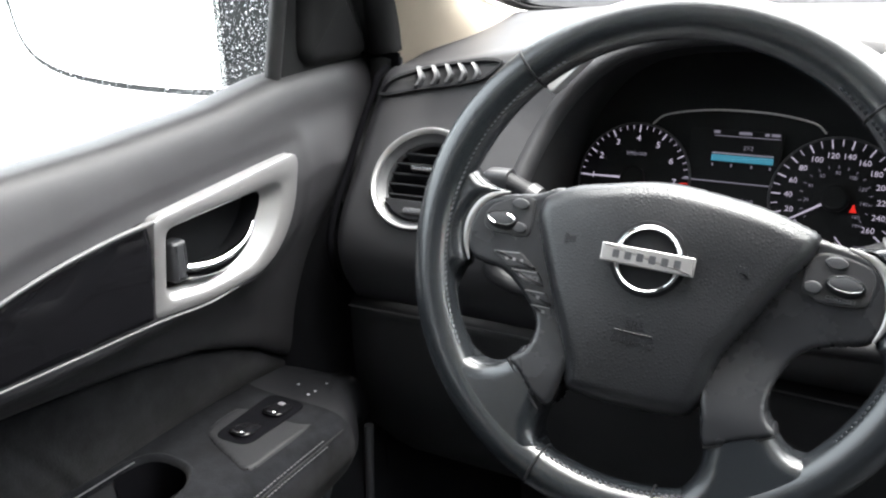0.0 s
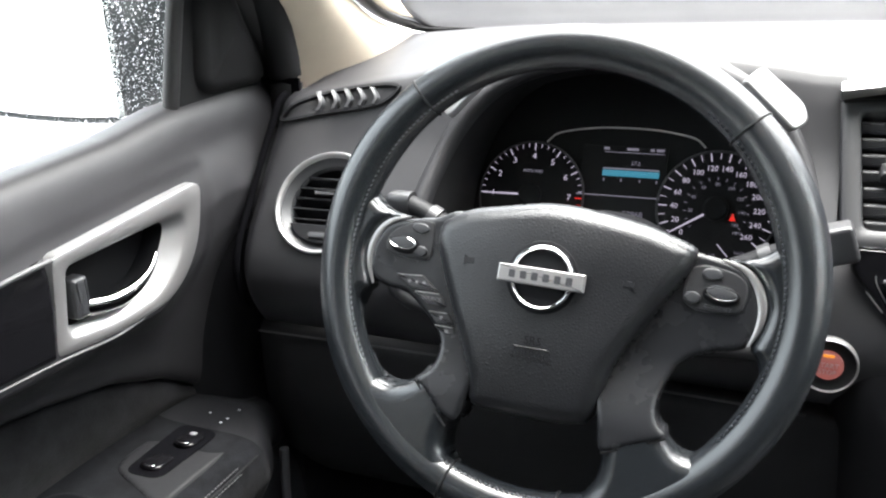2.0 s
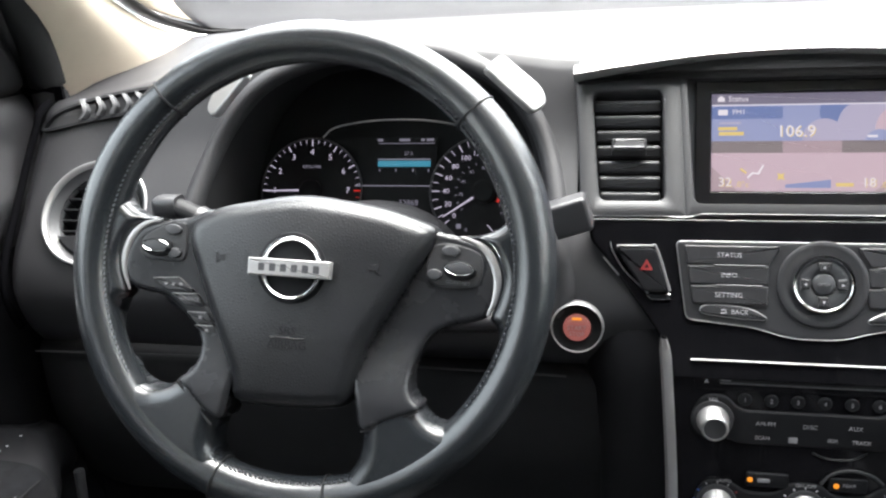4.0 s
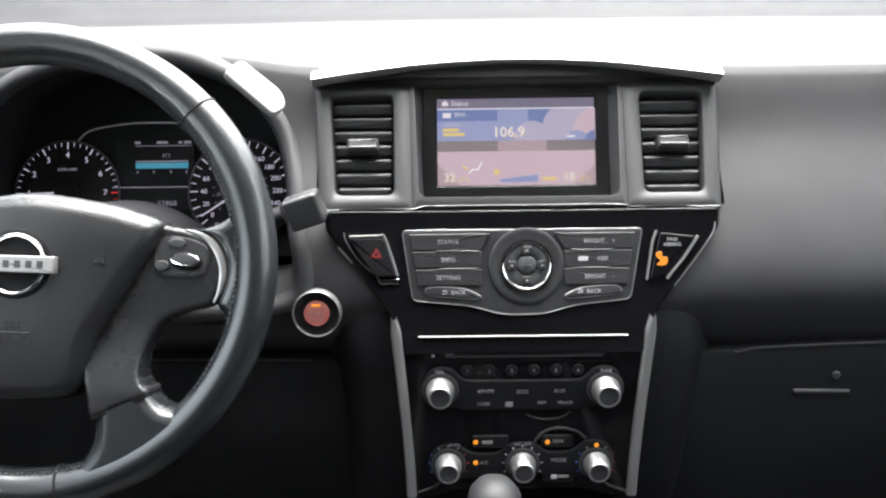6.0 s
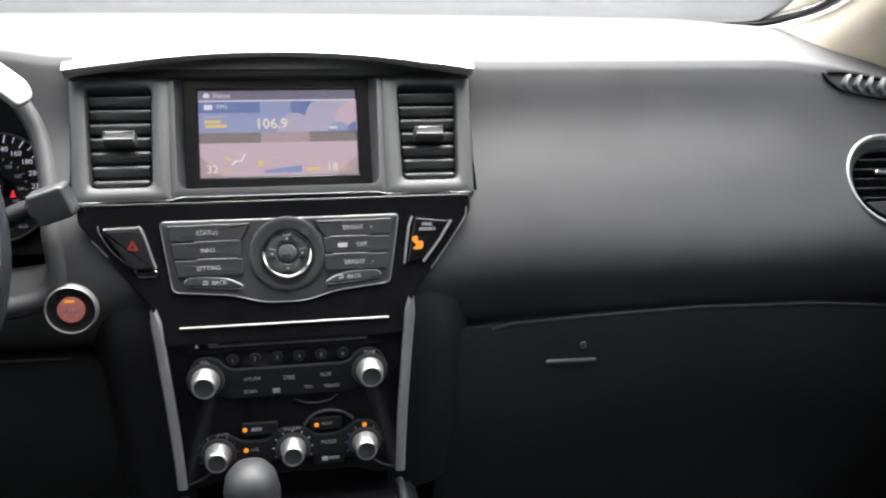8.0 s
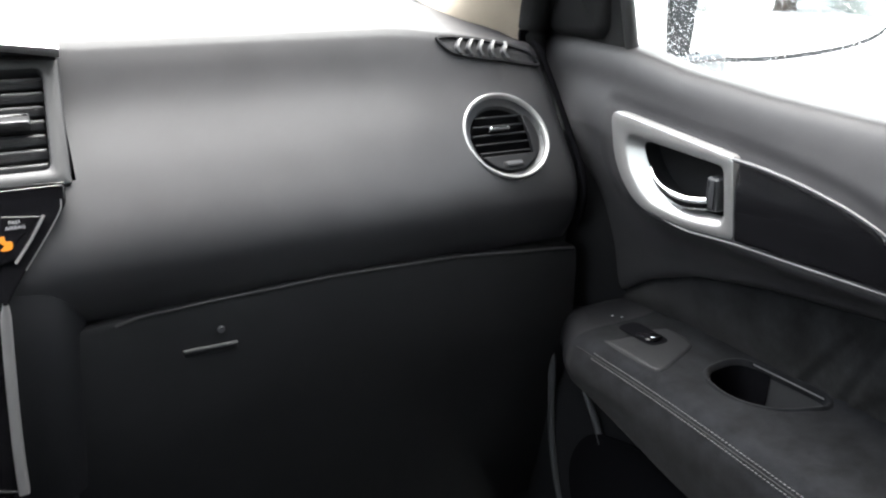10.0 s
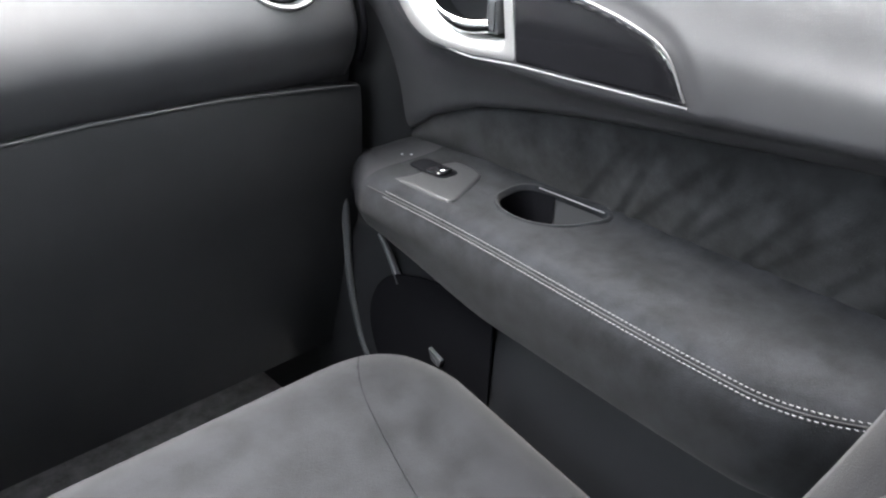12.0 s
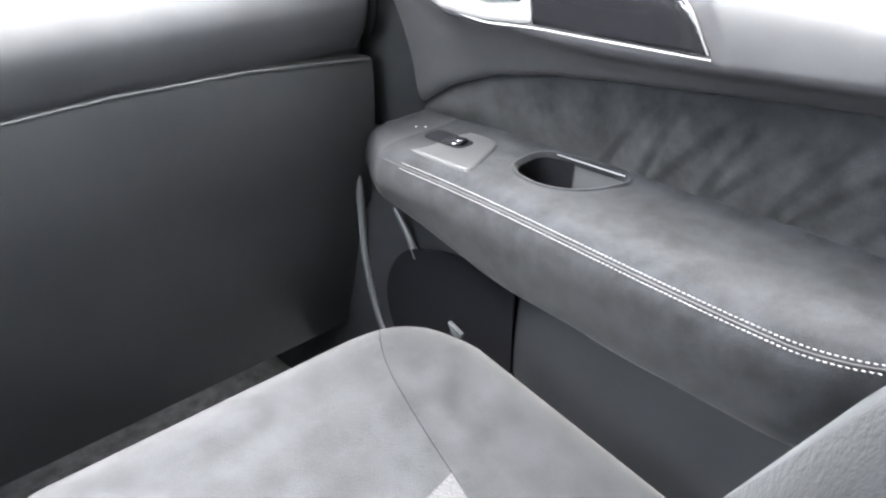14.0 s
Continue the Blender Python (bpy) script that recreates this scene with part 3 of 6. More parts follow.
# round side vents
def round_vent(side):
    y = face_y(side * VENT_X, VENT_Z)
    m = plane_at((side * VENT_X, y + 0.0020, VENT_Z), 38, -side * 2) @ Matrix.Diagonal((0.92, 0.92, 0.92, 1))
    v = thing("round_air_vent", "round black air vent with a satin silver ring", "air vent", m, "round vents at the dash ends")
    part("ring", turned([(0.0548, -0.008), (0.0556, -0.001), (0.0566, 0.0026), (0.0590, 0.0044), (0.0602, 0.0044), (0.0609, 0.0032), (0.0611, -0.004)], 72), SILVER, v, "satin silver ring", angle=60)
    part("socket", turned([(0.0605, 0.0012), (0.0622, -0.0025), (0.0640, -0.0090)], 64), DASH, v, "soft black swelling round the ring", angle=80)
    part("collar", turned([(0.0562, -0.0005), (0.0540, -0.0035), (0.0490, -0.0070), (0.0470, -0.0080), (0.0455, -0.014)], 48), GREY, v, "dark grey inner collar", angle=60)
    part("barrel", turned([(0.0468, -0.008), (0.045, -0.05), (0.0, -0.05)], 48), DARK, v)
    part("lower_face", slab([(0.0475 * math.cos(a), 0.0475 * math.sin(a)) for a in np.linspace(math.pi * 1.18, math.pi * 1.82, 24)], 0.006, 0.001, z=-0.008), HARD, v)
    part("side_face", slab([(0.049 * math.cos(a), 0.049 * math.sin(a)) for a in np.linspace(-0.6, 0.62, 16)] + [(0.034, 0.028), (0.036, 0.0), (0.034, -0.027)], 0.005, 0.001, z=-0.008), HARD, v)
    for k in range(5):
        h = 0.030 - k * 0.0125
        w = math.sqrt(0.0455 ** 2 - h * h) * 0.97
        part("slat", slab(rect(2 * w, 0.018, 0.001), 0.0022, 0.001), HARD, v, m=shift(0, h, -0.016) @ Euler((radians(74), 0, 0)).to_matrix().to_4x4())
    part("tab", slab(rect(0.030, 0.006, 0.003), 0.010, 0.003), CHROME, v, "chrome slide tab", shift(-0.004, 0.013, -0.010))
    part("wheel_slot", slab(rect(0.030, 0.009, 0.004), 0.002, 0.001), DARK, v, m=shift(0, -0.0385, -0.003))
    part("thumb_wheel", slab(rect(0.024, 0.006, 0.003), 0.003, 0.001), GREY, v, m=shift(0, -0.0385, -0.002))


for side in (-1, 1):
    round_vent(side)

# black seal between the dash ends and the doors
for side in (-1, 1):
    part("end_seal", tube([(side * 0.7560, y + 0.004, z) for y, z in profile(0.75)[28:86]], 0.0042, 10, flat=0.8, up=(1, 0, 0)), GAP_SHADE, dashboard, "black gap seal", angle=80)

# added panel: blocks daylight through the gap beside the dash
for side in (-1, 1):
    part("corner_filler", quad_sheet((side * 0.7475, 0.062, 0.60), (side * 0.802, 0.062, 0.60), (side * 0.800, 0.066, 0.846), (side * 0.7475, 0.066, 0.846), 0.004), GAP_SHADE, dashboard, "added black panel closing the gap at the dash end")

# demister grilles at the dash corners
def corner_grille(side):
    g = thing("side_demister_vent", "black demister grille with curved fins in the dash corner", "air vent", None, "demister grilles at the dash corners")
    def on(x, z, out=0.0):
        return (side * x, face_y(side * x, z) - out, z + 0.4 * out)
    rim = cat([(0.612, 0.842), (0.628, 0.826), (0.66, 0.818), (0.70, 0.812), (0.742, 0.806), (0.735, 0.822), (0.71, 0.832), (0.67, 0.840), (0.63, 0.845)], 60, True)
    inner = shrink(rim, 0.0025)
    part("rim", loft([[on(x, z, -0.003) for x, z in shrink(rim, -0.001)], [on(x, z, 0.0035) for x, z in rim], [on(x, z, 0.0035) for x, z in inner], [on(x, z, -0.002) for x, z in shrink(rim, 0.004)]], True), HARD, g)
    part("well", loft([[on(x, z, 0.0012) for x, z in shrink(rim, 0.002)], [on(x, z, -0.012) for x, z in shrink(rim, 0.006)], [tuple(np.mean([on(x, z, -0.015) for x, z in rim], 0)) for _ in rim]], True), DARK, g)
    for k in range(5):
        x0 = 0.640 + k * 0.0165
        top, low = 0.8405 - 0.0016 * k, 0.822 - 0.0022 * k
        fin = cat([(x0 - 0.004, low + 0.002), (x0 - 0.006, (low + top) / 2), (x0 + 0.003, top - 0.001)], 8)
        part("fin", loft([[on(x + dx, z, o) for x, z in fin] for dx, o in ((0, 0.001), (0.0015, 0.006), (0.0045, 0.007), (0.006, 0.002))], False), GREY, g, "curved grey fin")


for side in (-1, 1):
    corner_grille(side)

# ---- instrument cluster ----
cm = plane_at((-0.39, 0.10, 0.75), 22)
cluster = thing("instrument_cluster", "lit black instrument cluster with two round dials", "instrument cluster", cm)
part("face_plate", slab(rounded([(-0.185, -0.10), (0.185, -0.10), (0.185, 0.07), (0.1, 0.12), (-0.1, 0.12), (-0.185, 0.07)], 0.04, 8), 0.004, 0.001, z=-0.012), DARK, cluster)
DIAL_R = 0.057


def dial(cx, lo, hi, ticks, label):
    d = part("dial", turned([(DIAL_R, -0.008), (DIAL_R, 0.0), (0.0, 0.0)], 64), DARK, cluster, label, shift(cx, -0.028, 0))
    part("dial_rim", turned([(DIAL_R - 0.0006, 0.0), (DIAL_R, 0.0015), (DIAL_R + 0.0012, 0.0015), (DIAL_R + 0.0018, 0.0)], 72), GREY, d, "thin grey rim")
    return d


tach = dial(-0.0955, 0, 8, 8, "round rev counter dial")
for k in range(4, 31):
    a = radians(210 - 7.5 * k)
    big = k % 4 == 0
    ln = 0.0075 if big else 0.0042
    part("tick", slab(rect(ln, 0.0012 if big else 0.0006, 0.0002, n=1), 0.0004, 0.0001, 1), LITRED if k >= 28 else LIT, tach, m=shift((DIAL_R - 0.001 - ln / 2) * math.cos(a), (DIAL_R - 0.001 - ln / 2) * math.sin(a), 0.0003, math.degrees(a)))
    if big and 4 <= k <= 28:
        words("numeral", str(k // 4), 0.0090, LIT, tach, shift(0.0420 * math.cos(a), 0.0420 * math.sin(a), 0.0006))
words("caption", "RPMx1000", 0.0048, LITDIM, tach, shift(0, 0.026, 0.0006))
part("needle", slab(rounded([(0.010, -0.0011), (0.052, -0.0006), (0.052, 0.0006), (0.010, 0.0011)], 0.0003, 1), 0.001, 0.0003, 1), LIT, tach, m=shift(0, 0, 0.004, 181))
part("hub_cap", turned([(0.0125, 0), (0.0125, 0.005), (0.010, 0.007)], 28, last=True), DARK, tach)

speedo = dial(0.0955, 0, 260, 26, "round speedometer dial")
for k in range(0, 27):
    a = radians(90 + (130 - 10 * k))
    big = k % 2 == 0
    ln = 0.0085 if big else 0.0065
    part("tick", slab(rect(ln, 0.0012 if big else 0.0007, 0.0002, n=1), 0.0004, 0.0001, 1), LIT, speedo, m=shift((DIAL_R - 0.001 - ln / 2) * math.cos(a), (DIAL_R - 0.001 - ln / 2) * math.sin(a), 0.0003, math.degrees(a)))
    if big:
        words("numeral", str(10 * k), 0.0076, LIT, speedo, shift(0.0405 * math.cos(a), 0.0405 * math.sin(a), 0.0006))
for k in range(0, 17):
    a = radians(90 + 130 - 16.1 * k)
    part("tick", slab(rect(0.003, 0.0007, 0.0002, n=1), 0.0004, 0.0001, 1), LITDIM, speedo, m=shift(0.0300 * math.cos(a), 0.0300 * math.sin(a), 0.0003, math.degrees(a)))
    if k % 2 == 0 and k > 0:
        words("numeral", str(10 * k), 0.0048, LITDIM, speedo, shift(0.0245 * math.cos(a), 0.0245 * math.sin(a), 0.0006))
words("caption", "MPH", 0.0042, LITDIM, speedo, shift(0.022, -0.023, 0.0006))
words("caption", "km/h", 0.0046, LITDIM, speedo, shift(0.026, -0.042, 0.0006))
words("caption", "0", 0.006, LITDIM, speedo, shift(-0.018, -0.041, 0.0006))
words("caption", "1/2", 0.0055, LITDIM, speedo, shift(0.000, -0.047, 0.0006))
part("needle", slab(rounded([(0.010, -0.0011), (0.051, -0.0006), (0.051, 0.0006), (0.010, 0.0011)], 0.0003, 1), 0.001, 0.0003, 1), LIT, speedo, m=shift(0, 0, 0.004, 213))
part("needle", slab(rect(0.016, 0.001, 0.0003, n=1), 0.001, 0.0003, 1), LIT, speedo, m=shift(0.010, -0.041, 0.002, 133))
part("hub_cap", turned([(0.0125, 0), (0.0125, 0.005), (0.010, 0.007)], 28, last=True), DARK, speedo)
part("warning_lamp", slab([(-0.0032, -0.003), (0.0032, -0.003), (0.0014, 0.0012), (0.0008, 0.0042), (-0.0008, 0.0042), (-0.0014, 0.0012)], 0.0005, 0.0001, 1), LITRED, speedo, "lit red seat belt lamp", shift(0.0165, -0.008, 0.0006))
part("fuel_lamp", slab(rect(0.005, 0.005, 0.001), 0.0005, 0.0001, 1), LITDIM, speedo, m=shift(-0.026, -0.037, 0.0006))

centre = part("display", slab(rounded([(-0.042, -0.048), (0.042, -0.048), (0.044, 0.030), (-0.044, 0.030)], 0.003), 0.002, 0.0005, z=-0.004), DARK, cluster, "small lit trip display")
arch = cat([(-0.083, 0.030), (-0.070, 0.0405), (-0.035, 0.047), (0.0, 0.0485), (0.035, 0.047), (0.068, 0.041), (0.080, 0.032)], 30)
part("arch_line", tube([(x, y, 0.002) for x, y in arch], 0.0010, 6, up=(0, 0, 1)), ALU, cluster)
part("lower_line", tube([(x, -0.0225, 0.0) for x in np.linspace(-0.046, 0.040, 8)], 0.0006, 6), LITDIM, cluster)
part("bar", slab(rect(0.058, 0.0062, 0.0005), 0.0004, 0.0001, 1), LITBLUE, centre, "pale blue lit bar", shift(0.008, 0.0015, -0.0015))
part("bar_edge", slab(rect(0.058, 0.0016, 0.0003), 0.0004, 0.0001, 1), LITDIM, centre, m=shift(0.008, 0.0062, -0.0013))
words("reading", "27.2", 0.0055, LITDIM, centre, shift(0.0125, 0.0125, -0.0015))
words("reading", "52868", 0.0085, LITDIM, centre, shift(0.014, -0.0405, -0.0015))
for x, w in ((-0.019, 0.006), (0.008, 0.012), (0.028, 0.004), (0.036, 0.008)):
    part("reading_bar", slab(rect(w, 0.0028, 0.0003), 0.0003, 0.0001, 1), LITDIM, centre, m=shift(x, 0.0272, -0.0015))
part("rule", slab(rect(0.062, 0.0007, 0.0002), 0.0003, 0.0001, 1), LITDIM, centre, m=shift(0.010, 0.0235, -0.0015))
for x in (-0.019, -0.001, 0.018, 0.035):
    part("scale_mark", slab(rect(0.0015, 0.003, 0.0002), 0.0003, 0.0001, 1), LITDIM, centre, m=shift(x, -0.0055, -0.0015))

# ---- steering column, stalks, start button ----
column = thing("steering_column", "black plastic steering column shroud", "steering column", Matrix.Translation((WHEEL_X, -0.10, 0.70)))
part("shroud", loft([[(rx * math.cos(a), y, rz * math.sin(a) + z) for a in np.linspace(0, 2 * math.pi, 28, endpoint=False)] for y, rx, rz, z in ((-0.075, 0.058, 0.050, 0.012), (-0.04, 0.066, 0.056, 0.008), (0.0, 0.074, 0.058, 0.002), (0.10, 0.085, 0.06, -0.02))], True, True), HARD, column)


def stalk(side, name, label):
    s = thing(name, label, "stalk", Matrix.Translation((WHEEL_X + side * 0.06, -0.074, 0.7245 if side > 0 else 0.733)), "stalks on the steering column")
    path = cat([(0, 0, -0.024), (side * 0.05, 0.0, -0.008), (side * 0.095, 0.003, 0.013), (side * 0.110, 0.004, 0.019)], 16)
    part("arm", tube(path, [0.0125 - 0.002 * t for t in np.linspace(0, 1, 16)], 14, flat=0.8), HARD, s)
    part("collar", tube([path[8], path[9]], 0.0135, 16, flat=0.85), BUTTON, s)
    out = Matrix(((0, 0, side, side * 0.106), (0, -side, 0, 0.004), (1, 0, 0, 0.019), (0, 0, 0, 1))) @ Matrix.Diagonal((1, 1, 1, 1))
    if side > 0:
        tip = part("tip", slab(rounded([(-0.0145, -0.012), (0.0145, -0.012), (0.0145, 0.014), (-0.0145, 0.014)], 0.004), 0.031, 0.004, 3), BUTTON, s, "square switch at the end", Matrix.Translation((0.010, 0, 0.000)) @ out @ Euler((0, radians(18), 0)).to_matrix().to_4x4())
        part("mark", slab(rect(0.008, 0.009, 0.001), 0.0004, 0.0001, 1), DIMPRINT, s, m=plane_at((0.1305, -0.0085, 0.0240), 0) @ shift(turn=18))
    else:
        tip = part("tip", slab(rect(0.021, 0.022, 0.008), 0.024, 0.005, 3), BUTTON, s, "rounded switch at the end", out)
    for k, w in enumerate((0.010, 0.006, 0.008)):
        part("mark", slab(rect(w * 0.6, 0.0022, 0.0002), 0.0004, 0.0001, 1), PRINT, s, m=plane_at((side * (0.045 + 0.016 * k), -0.0115, -0.006 + 0.006 * k), 12))


stalk(1, "wiper_stalk", "black wiper stalk with a square end switch")
stalk(-1, "indicator_stalk", "black indicator and light stalk")

start = thing("start_button", "round start button with chrome ring and red centre", "button", plane_at((-0.190, face_y(-0.190, 0.662) - 0.0035, 0.652), 6))
part("ring", turned([(0.0205, -0.002), (0.0208, 0.004), (0.0215, 0.0055), (0.0224, 0.004), (0.0230, -0.004)], 48), SILVER, start, "chrome ring", angle=60)
part("well", turned([(0.0208, 0.003), (0.0165, 0.0015), (0.0130, 0.002), (0.0122, 0.0005)], 40), DARK, start)
cap = part("cap", turned([(0.0116, 0.0), (0.0116, 0.0035), (0.0104, 0.0045), (0.006, 0.0050), (0.0, 0.0051)], 36), LITPINK, start, "dull red push cap")
words("caption", "START", 0.0055, DIMPRINT, cap, shift(0, 0.0005, 0.0053))
words("caption", "STOP", 0.0055, DIMPRINT, cap, shift(0, -0.005, 0.0050))
part("lamp", slab(rect(0.0085, 0.0024, 0.001), 0.0006, 0.0002, 1), LITAMBER, cap, "small amber lamp", shift(0, 0.0085, 0.0046))

# ---- centre of the dash: screen, vents, controls ----
vm = plane_at((0, 0.005, 0.795), 36)
stack = thing("screen_surround", "grey plastic surround of the dash screen", "bezel", vm)
# frame plate with openings: the outer outline, two vent openings and the screen recess
for side in (-1, 1):
    o = [(side * x, y) for x, y in rounded([(0.100, -0.0735), (0.1890, -0.0745), (0.1975, 0.058), (0.104, 0.066)], [0.004, 0.004, 0.006, 0.006], 6)]
    i = [(side * x, y) for x, y in rounded([(0.1185, -0.0575), (0.1735, -0.0575), (0.1815, 0.0465), (0.1205, 0.0470)], [0.007, 0.007, 0.007, 0.007], 6)]
    part("vent_surround", hoop(o, i, 0.004, 0.0018, 0.0, drop=-0.05), SURROUND, stack, angle=50)
# screen recess
so = rounded([(-0.101, -0.0735), (0.101, -0.0735), (0.106, 0.066), (-0.106, 0.066)], 0.004, 6)
mid = rounded([(-0.094, -0.060), (0.094, -0.060), (0.099, 0.060), (-0.099, 0.060)], 0.008, 6)
sm = vm.inverted() @ plane_at((0, 0.0, 0.75), 24)
inn = [tuple(sm @ Vector((x, y, 0.0))) for x, y in rounded([(-0.0905, -0.0135), (0.0905, -0.0135), (0.0905, 0.099), (-0.0905, 0.099)], 0.004, 6)]
part("recess", loft([[(x, y, -0.05) for x, y in so], [(x, y, 0.003) for x, y in so], [(x, y, 0.0045) for x, y in shrink(so, 0.002)], [(x, y, 0.0045) for x, y in shrink(mid, -0.001)], [(x, y, 0.002) for x, y in mid], inn], True), SURROUND, stack, angle=50)
# blacker than the surround, for the shade below the silver strip
part("visor", slab(rounded([(-0.196, 0.0535), (-0.112, 0.0600), (-0.100, 0.0560), (0.100, 0.0560), (0.112, 0.0600), (0.196, 0.0535), (0.196, 0.063), (0.10, 0.082), (0, 0.089), (-0.10, 0.082), (-0.196, 0.063)], 0.002, 3), 0.012, 0.003, z=-0.004), DARK, stack, "visor face blackened for the shade under the strip")
low = cat([(-0.1985, 0.0540), (-0.15, 0.0630), (-0.08, 0.0730), (0, 0.0770), (0.08, 0.0730), (0.15, 0.0630), (0.1985, 0.0540)], 60)
high = cat([(-0.1985, 0.0665), (-0.15, 0.0765), (-0.08, 0.0870), (0, 0.0910), (0.08, 0.0870), (0.15, 0.0765), (0.1985, 0.0665)], 60)
part("silver_trim", loft([[(x, y + dy, z + 0.006 * (x / 0.1985) ** 2) for x, y in line] for line, dy, z in ((low, 0.0, 0.002), (low, 0.0, 0.0140), (low, 0.0012, 0.0165), (high, -0.0012, 0.0125), (high, 0.0, 0.0105), (high, 0.0, -0.004))], False), SILVER, stack, "curved satin silver strip", angle=50)

screen = thing("display_screen", "lit colour dash screen showing radio and climate", "screen", plane_at((0, 0.0, 0.75), 24))
part("bezel", hoop(rounded([(-0.0915, -0.014), (0.0915, -0.014), (0.0915, 0.1005), (-0.0915, 0.1005)], 0.003, 4), rounded([(-0.0785, -0.001), (0.0785, -0.001), (0.0785, 0.088), (-0.0785, 0.088)], 0.001, 4), 0.003, 0.0008, 0.0, drop=-0.004), GLOSS, screen, "black screen border")


def flat(x0, x1, y0, y1, r=0.0003):
    return slab(rounded([(x0, y0), (x1, y0), (x1, y1), (x0, y1)], r, 1), 0.0002, 0.00005, 1)


def screen_mat(name, c, s=1.0):
    return glowing(name, c, s * SCREEN_GLOW)


S_TOP, S_BLUE, S_DEEP, S_PALE, S_BAND, S_PINK, S_PINK2, S_YEL, S_WHITE, S_NAVY = (screen_mat("screen_" + n, c) for n, c in (
    ("slate", (0.17, 0.15, 0.22)), ("blue", (0.28, 0.31, 0.52)), ("deep_blue", (0.13, 0.18, 0.40)), ("lilac", (0.42, 0.38, 0.52)), ("taupe", (0.21, 0.17, 0.18)), ("pink", (0.56, 0.41, 0.48)), ("dull_pink", (0.40, 0.29, 0.33)), ("yellow", (0.75, 0.55, 0.16)), ("white", (0.80, 0.74, 0.80)), ("bar_blue", (0.22, 0.26, 0.48))))
part("backing", slab(rect(0.18, 0.112, 0.002, 0, 0.043), 0.002, 0.0005, z=-0.006), DARK, screen)
pic = part("picture", flat(-0.0775, 0.0775, 0, 0.087), S_BLUE, screen, "lit picture", shift(0, 0, 0.0002))
def layer(n, bm, mt, z):
    return part(n, bm, mt, pic, m=shift(0, 0, z))
layer("panel", flat(-0.0775, 0.0775, 0, 0.034), S_PINK, 0.0003)
layer("panel", flat(-0.0775, 0.0775, 0.034, 0.0445), S_BAND, 0.0003)
layer("panel", flat(-0.018, 0.030, 0.034, 0.0445), S_PINK2, 0.0005)
layer("panel", flat(-0.0775, 0.0775, 0.0775, 0.087), S_TOP, 0.0003)
layer("panel", flat(-0.0775, -0.018, 0.0645, 0.0755), S_DEEP, 0.0004)
layer("panel", flat(-0.0775, 0.0775, 0.0762, 0.0772), S_WHITE, 0.0004)
def disc(cx, cy, r, lo, hi, x1=0.0775):
    return slab([(min(x1, max(-0.0775, cx + r * math.cos(a))), min(hi, max(lo, cy + r * math.sin(a)))) for a in np.linspace(0, 2 * math.pi, 40, endpoint=False)], 0.0002, 0.00002, 1)
layer("shape", disc(0.030, 0.070, 0.018, 0.0446, 0.0760), S_DEEP, 0.0005)
layer("shape", disc(0.052, 0.056, 0.026, 0.0446, 0.0760), S_PALE, 0.0007)
layer("shape", disc(0.082, 0.052, 0.026, 0.0446, 0.0760), S_PINK, 0.0009)
layer("shape", disc(0.060, 0.042, 0.012, 0.0446, 0.0760), S_BLUE, 0.0011)
layer("shape", disc(0.016, 0.046, 0.018, 0.0446, 0.0760), S_PALE, 0.0006)
layer("shape", disc(0.078, 0.044, 0.010, 0.0446, 0.0760), S_DEEP, 0.0013)
layer("shape", slab([(-0.0775, 0.0), (-0.055, 0.0), (-0.0775, 0.022)], 0.0002, 0.00002, 1), S_PINK2, 0.0005)
layer("shape", slab([(0.0775, 0.0), (0.0775, 0.020), (0.055, 0.0)], 0.0002, 0.00002, 1), S_PINK2, 0.0005)
words("caption", "Status", 0.0070, S_WHITE, pic, shift(-0.055, 0.0822, 0.0006))
part("home_icon", slab([(-0.003, -0.002), (0.003, -0.002), (0.003, 0.001), (0, 0.0035), (-0.003, 0.001)], 0.0002, 0.00002, 1), S_WHITE, pic, m=shift(-0.0695, 0.082, 0.0006))
part("radio_icon", slab(rect(0.008, 0.005, 0.0005), 0.0002, 0.00002, 1), S_WHITE, pic, m=shift(-0.068, 0.0702, 0.0008))
words("caption", "FM1", 0.0065, S_WHITE, pic, shift(-0.0545, 0.0704, 0.0008))
words("reading", "106.9", 0.0145, S_YEL, pic, shift(-0.0065, 0.0521, 0.0014))
words("reading", "106.9", 0.0145, S_WHITE, pic, shift(-0.0072, 0.0526, 0.0017))
for x, y, w, h, mt in ((-0.062, 0.0605, 0.018, 0.002, S_PALE), (-0.064, 0.0555, 0.016, 0.0030, S_YEL), (-0.061, 0.0510, 0.021, 0.0032, S_YEL), (0.034, 0.0550, 0.016, 0.0022, S_PALE), (0.0275, 0.050, 0.001, 0.010, S_PALE), (0.054, 0.0480, 0.008, 0.002, S_WHITE)):
    part("reading_bar", slab(rect(w, h, 0.0003), 0.0002, 0.00002, 1), mt, pic, m=shift(x, y, 0.0015))
words("reading", "32", 0.0115, S_YEL, pic, shift(-0.0652, 0.0073, 0.0008))
words("reading", "32", 0.0115, S_WHITE, pic, shift(-0.0659, 0.0078, 0.0010))
words("reading", ".0°c", 0.0075, S_YEL, pic, shift(-0.0515, 0.0058, 0.0010))
words("reading", "18", 0.0115, S_YEL, pic, shift(0.0520, 0.0073, 0.0008))
words("reading", "18", 0.0115, S_WHITE, pic, shift(0.0513, 0.0078, 0.0010))
words("reading", ".0°c", 0.0075, S_YEL, pic, shift(0.0660, 0.0058, 0.0010))
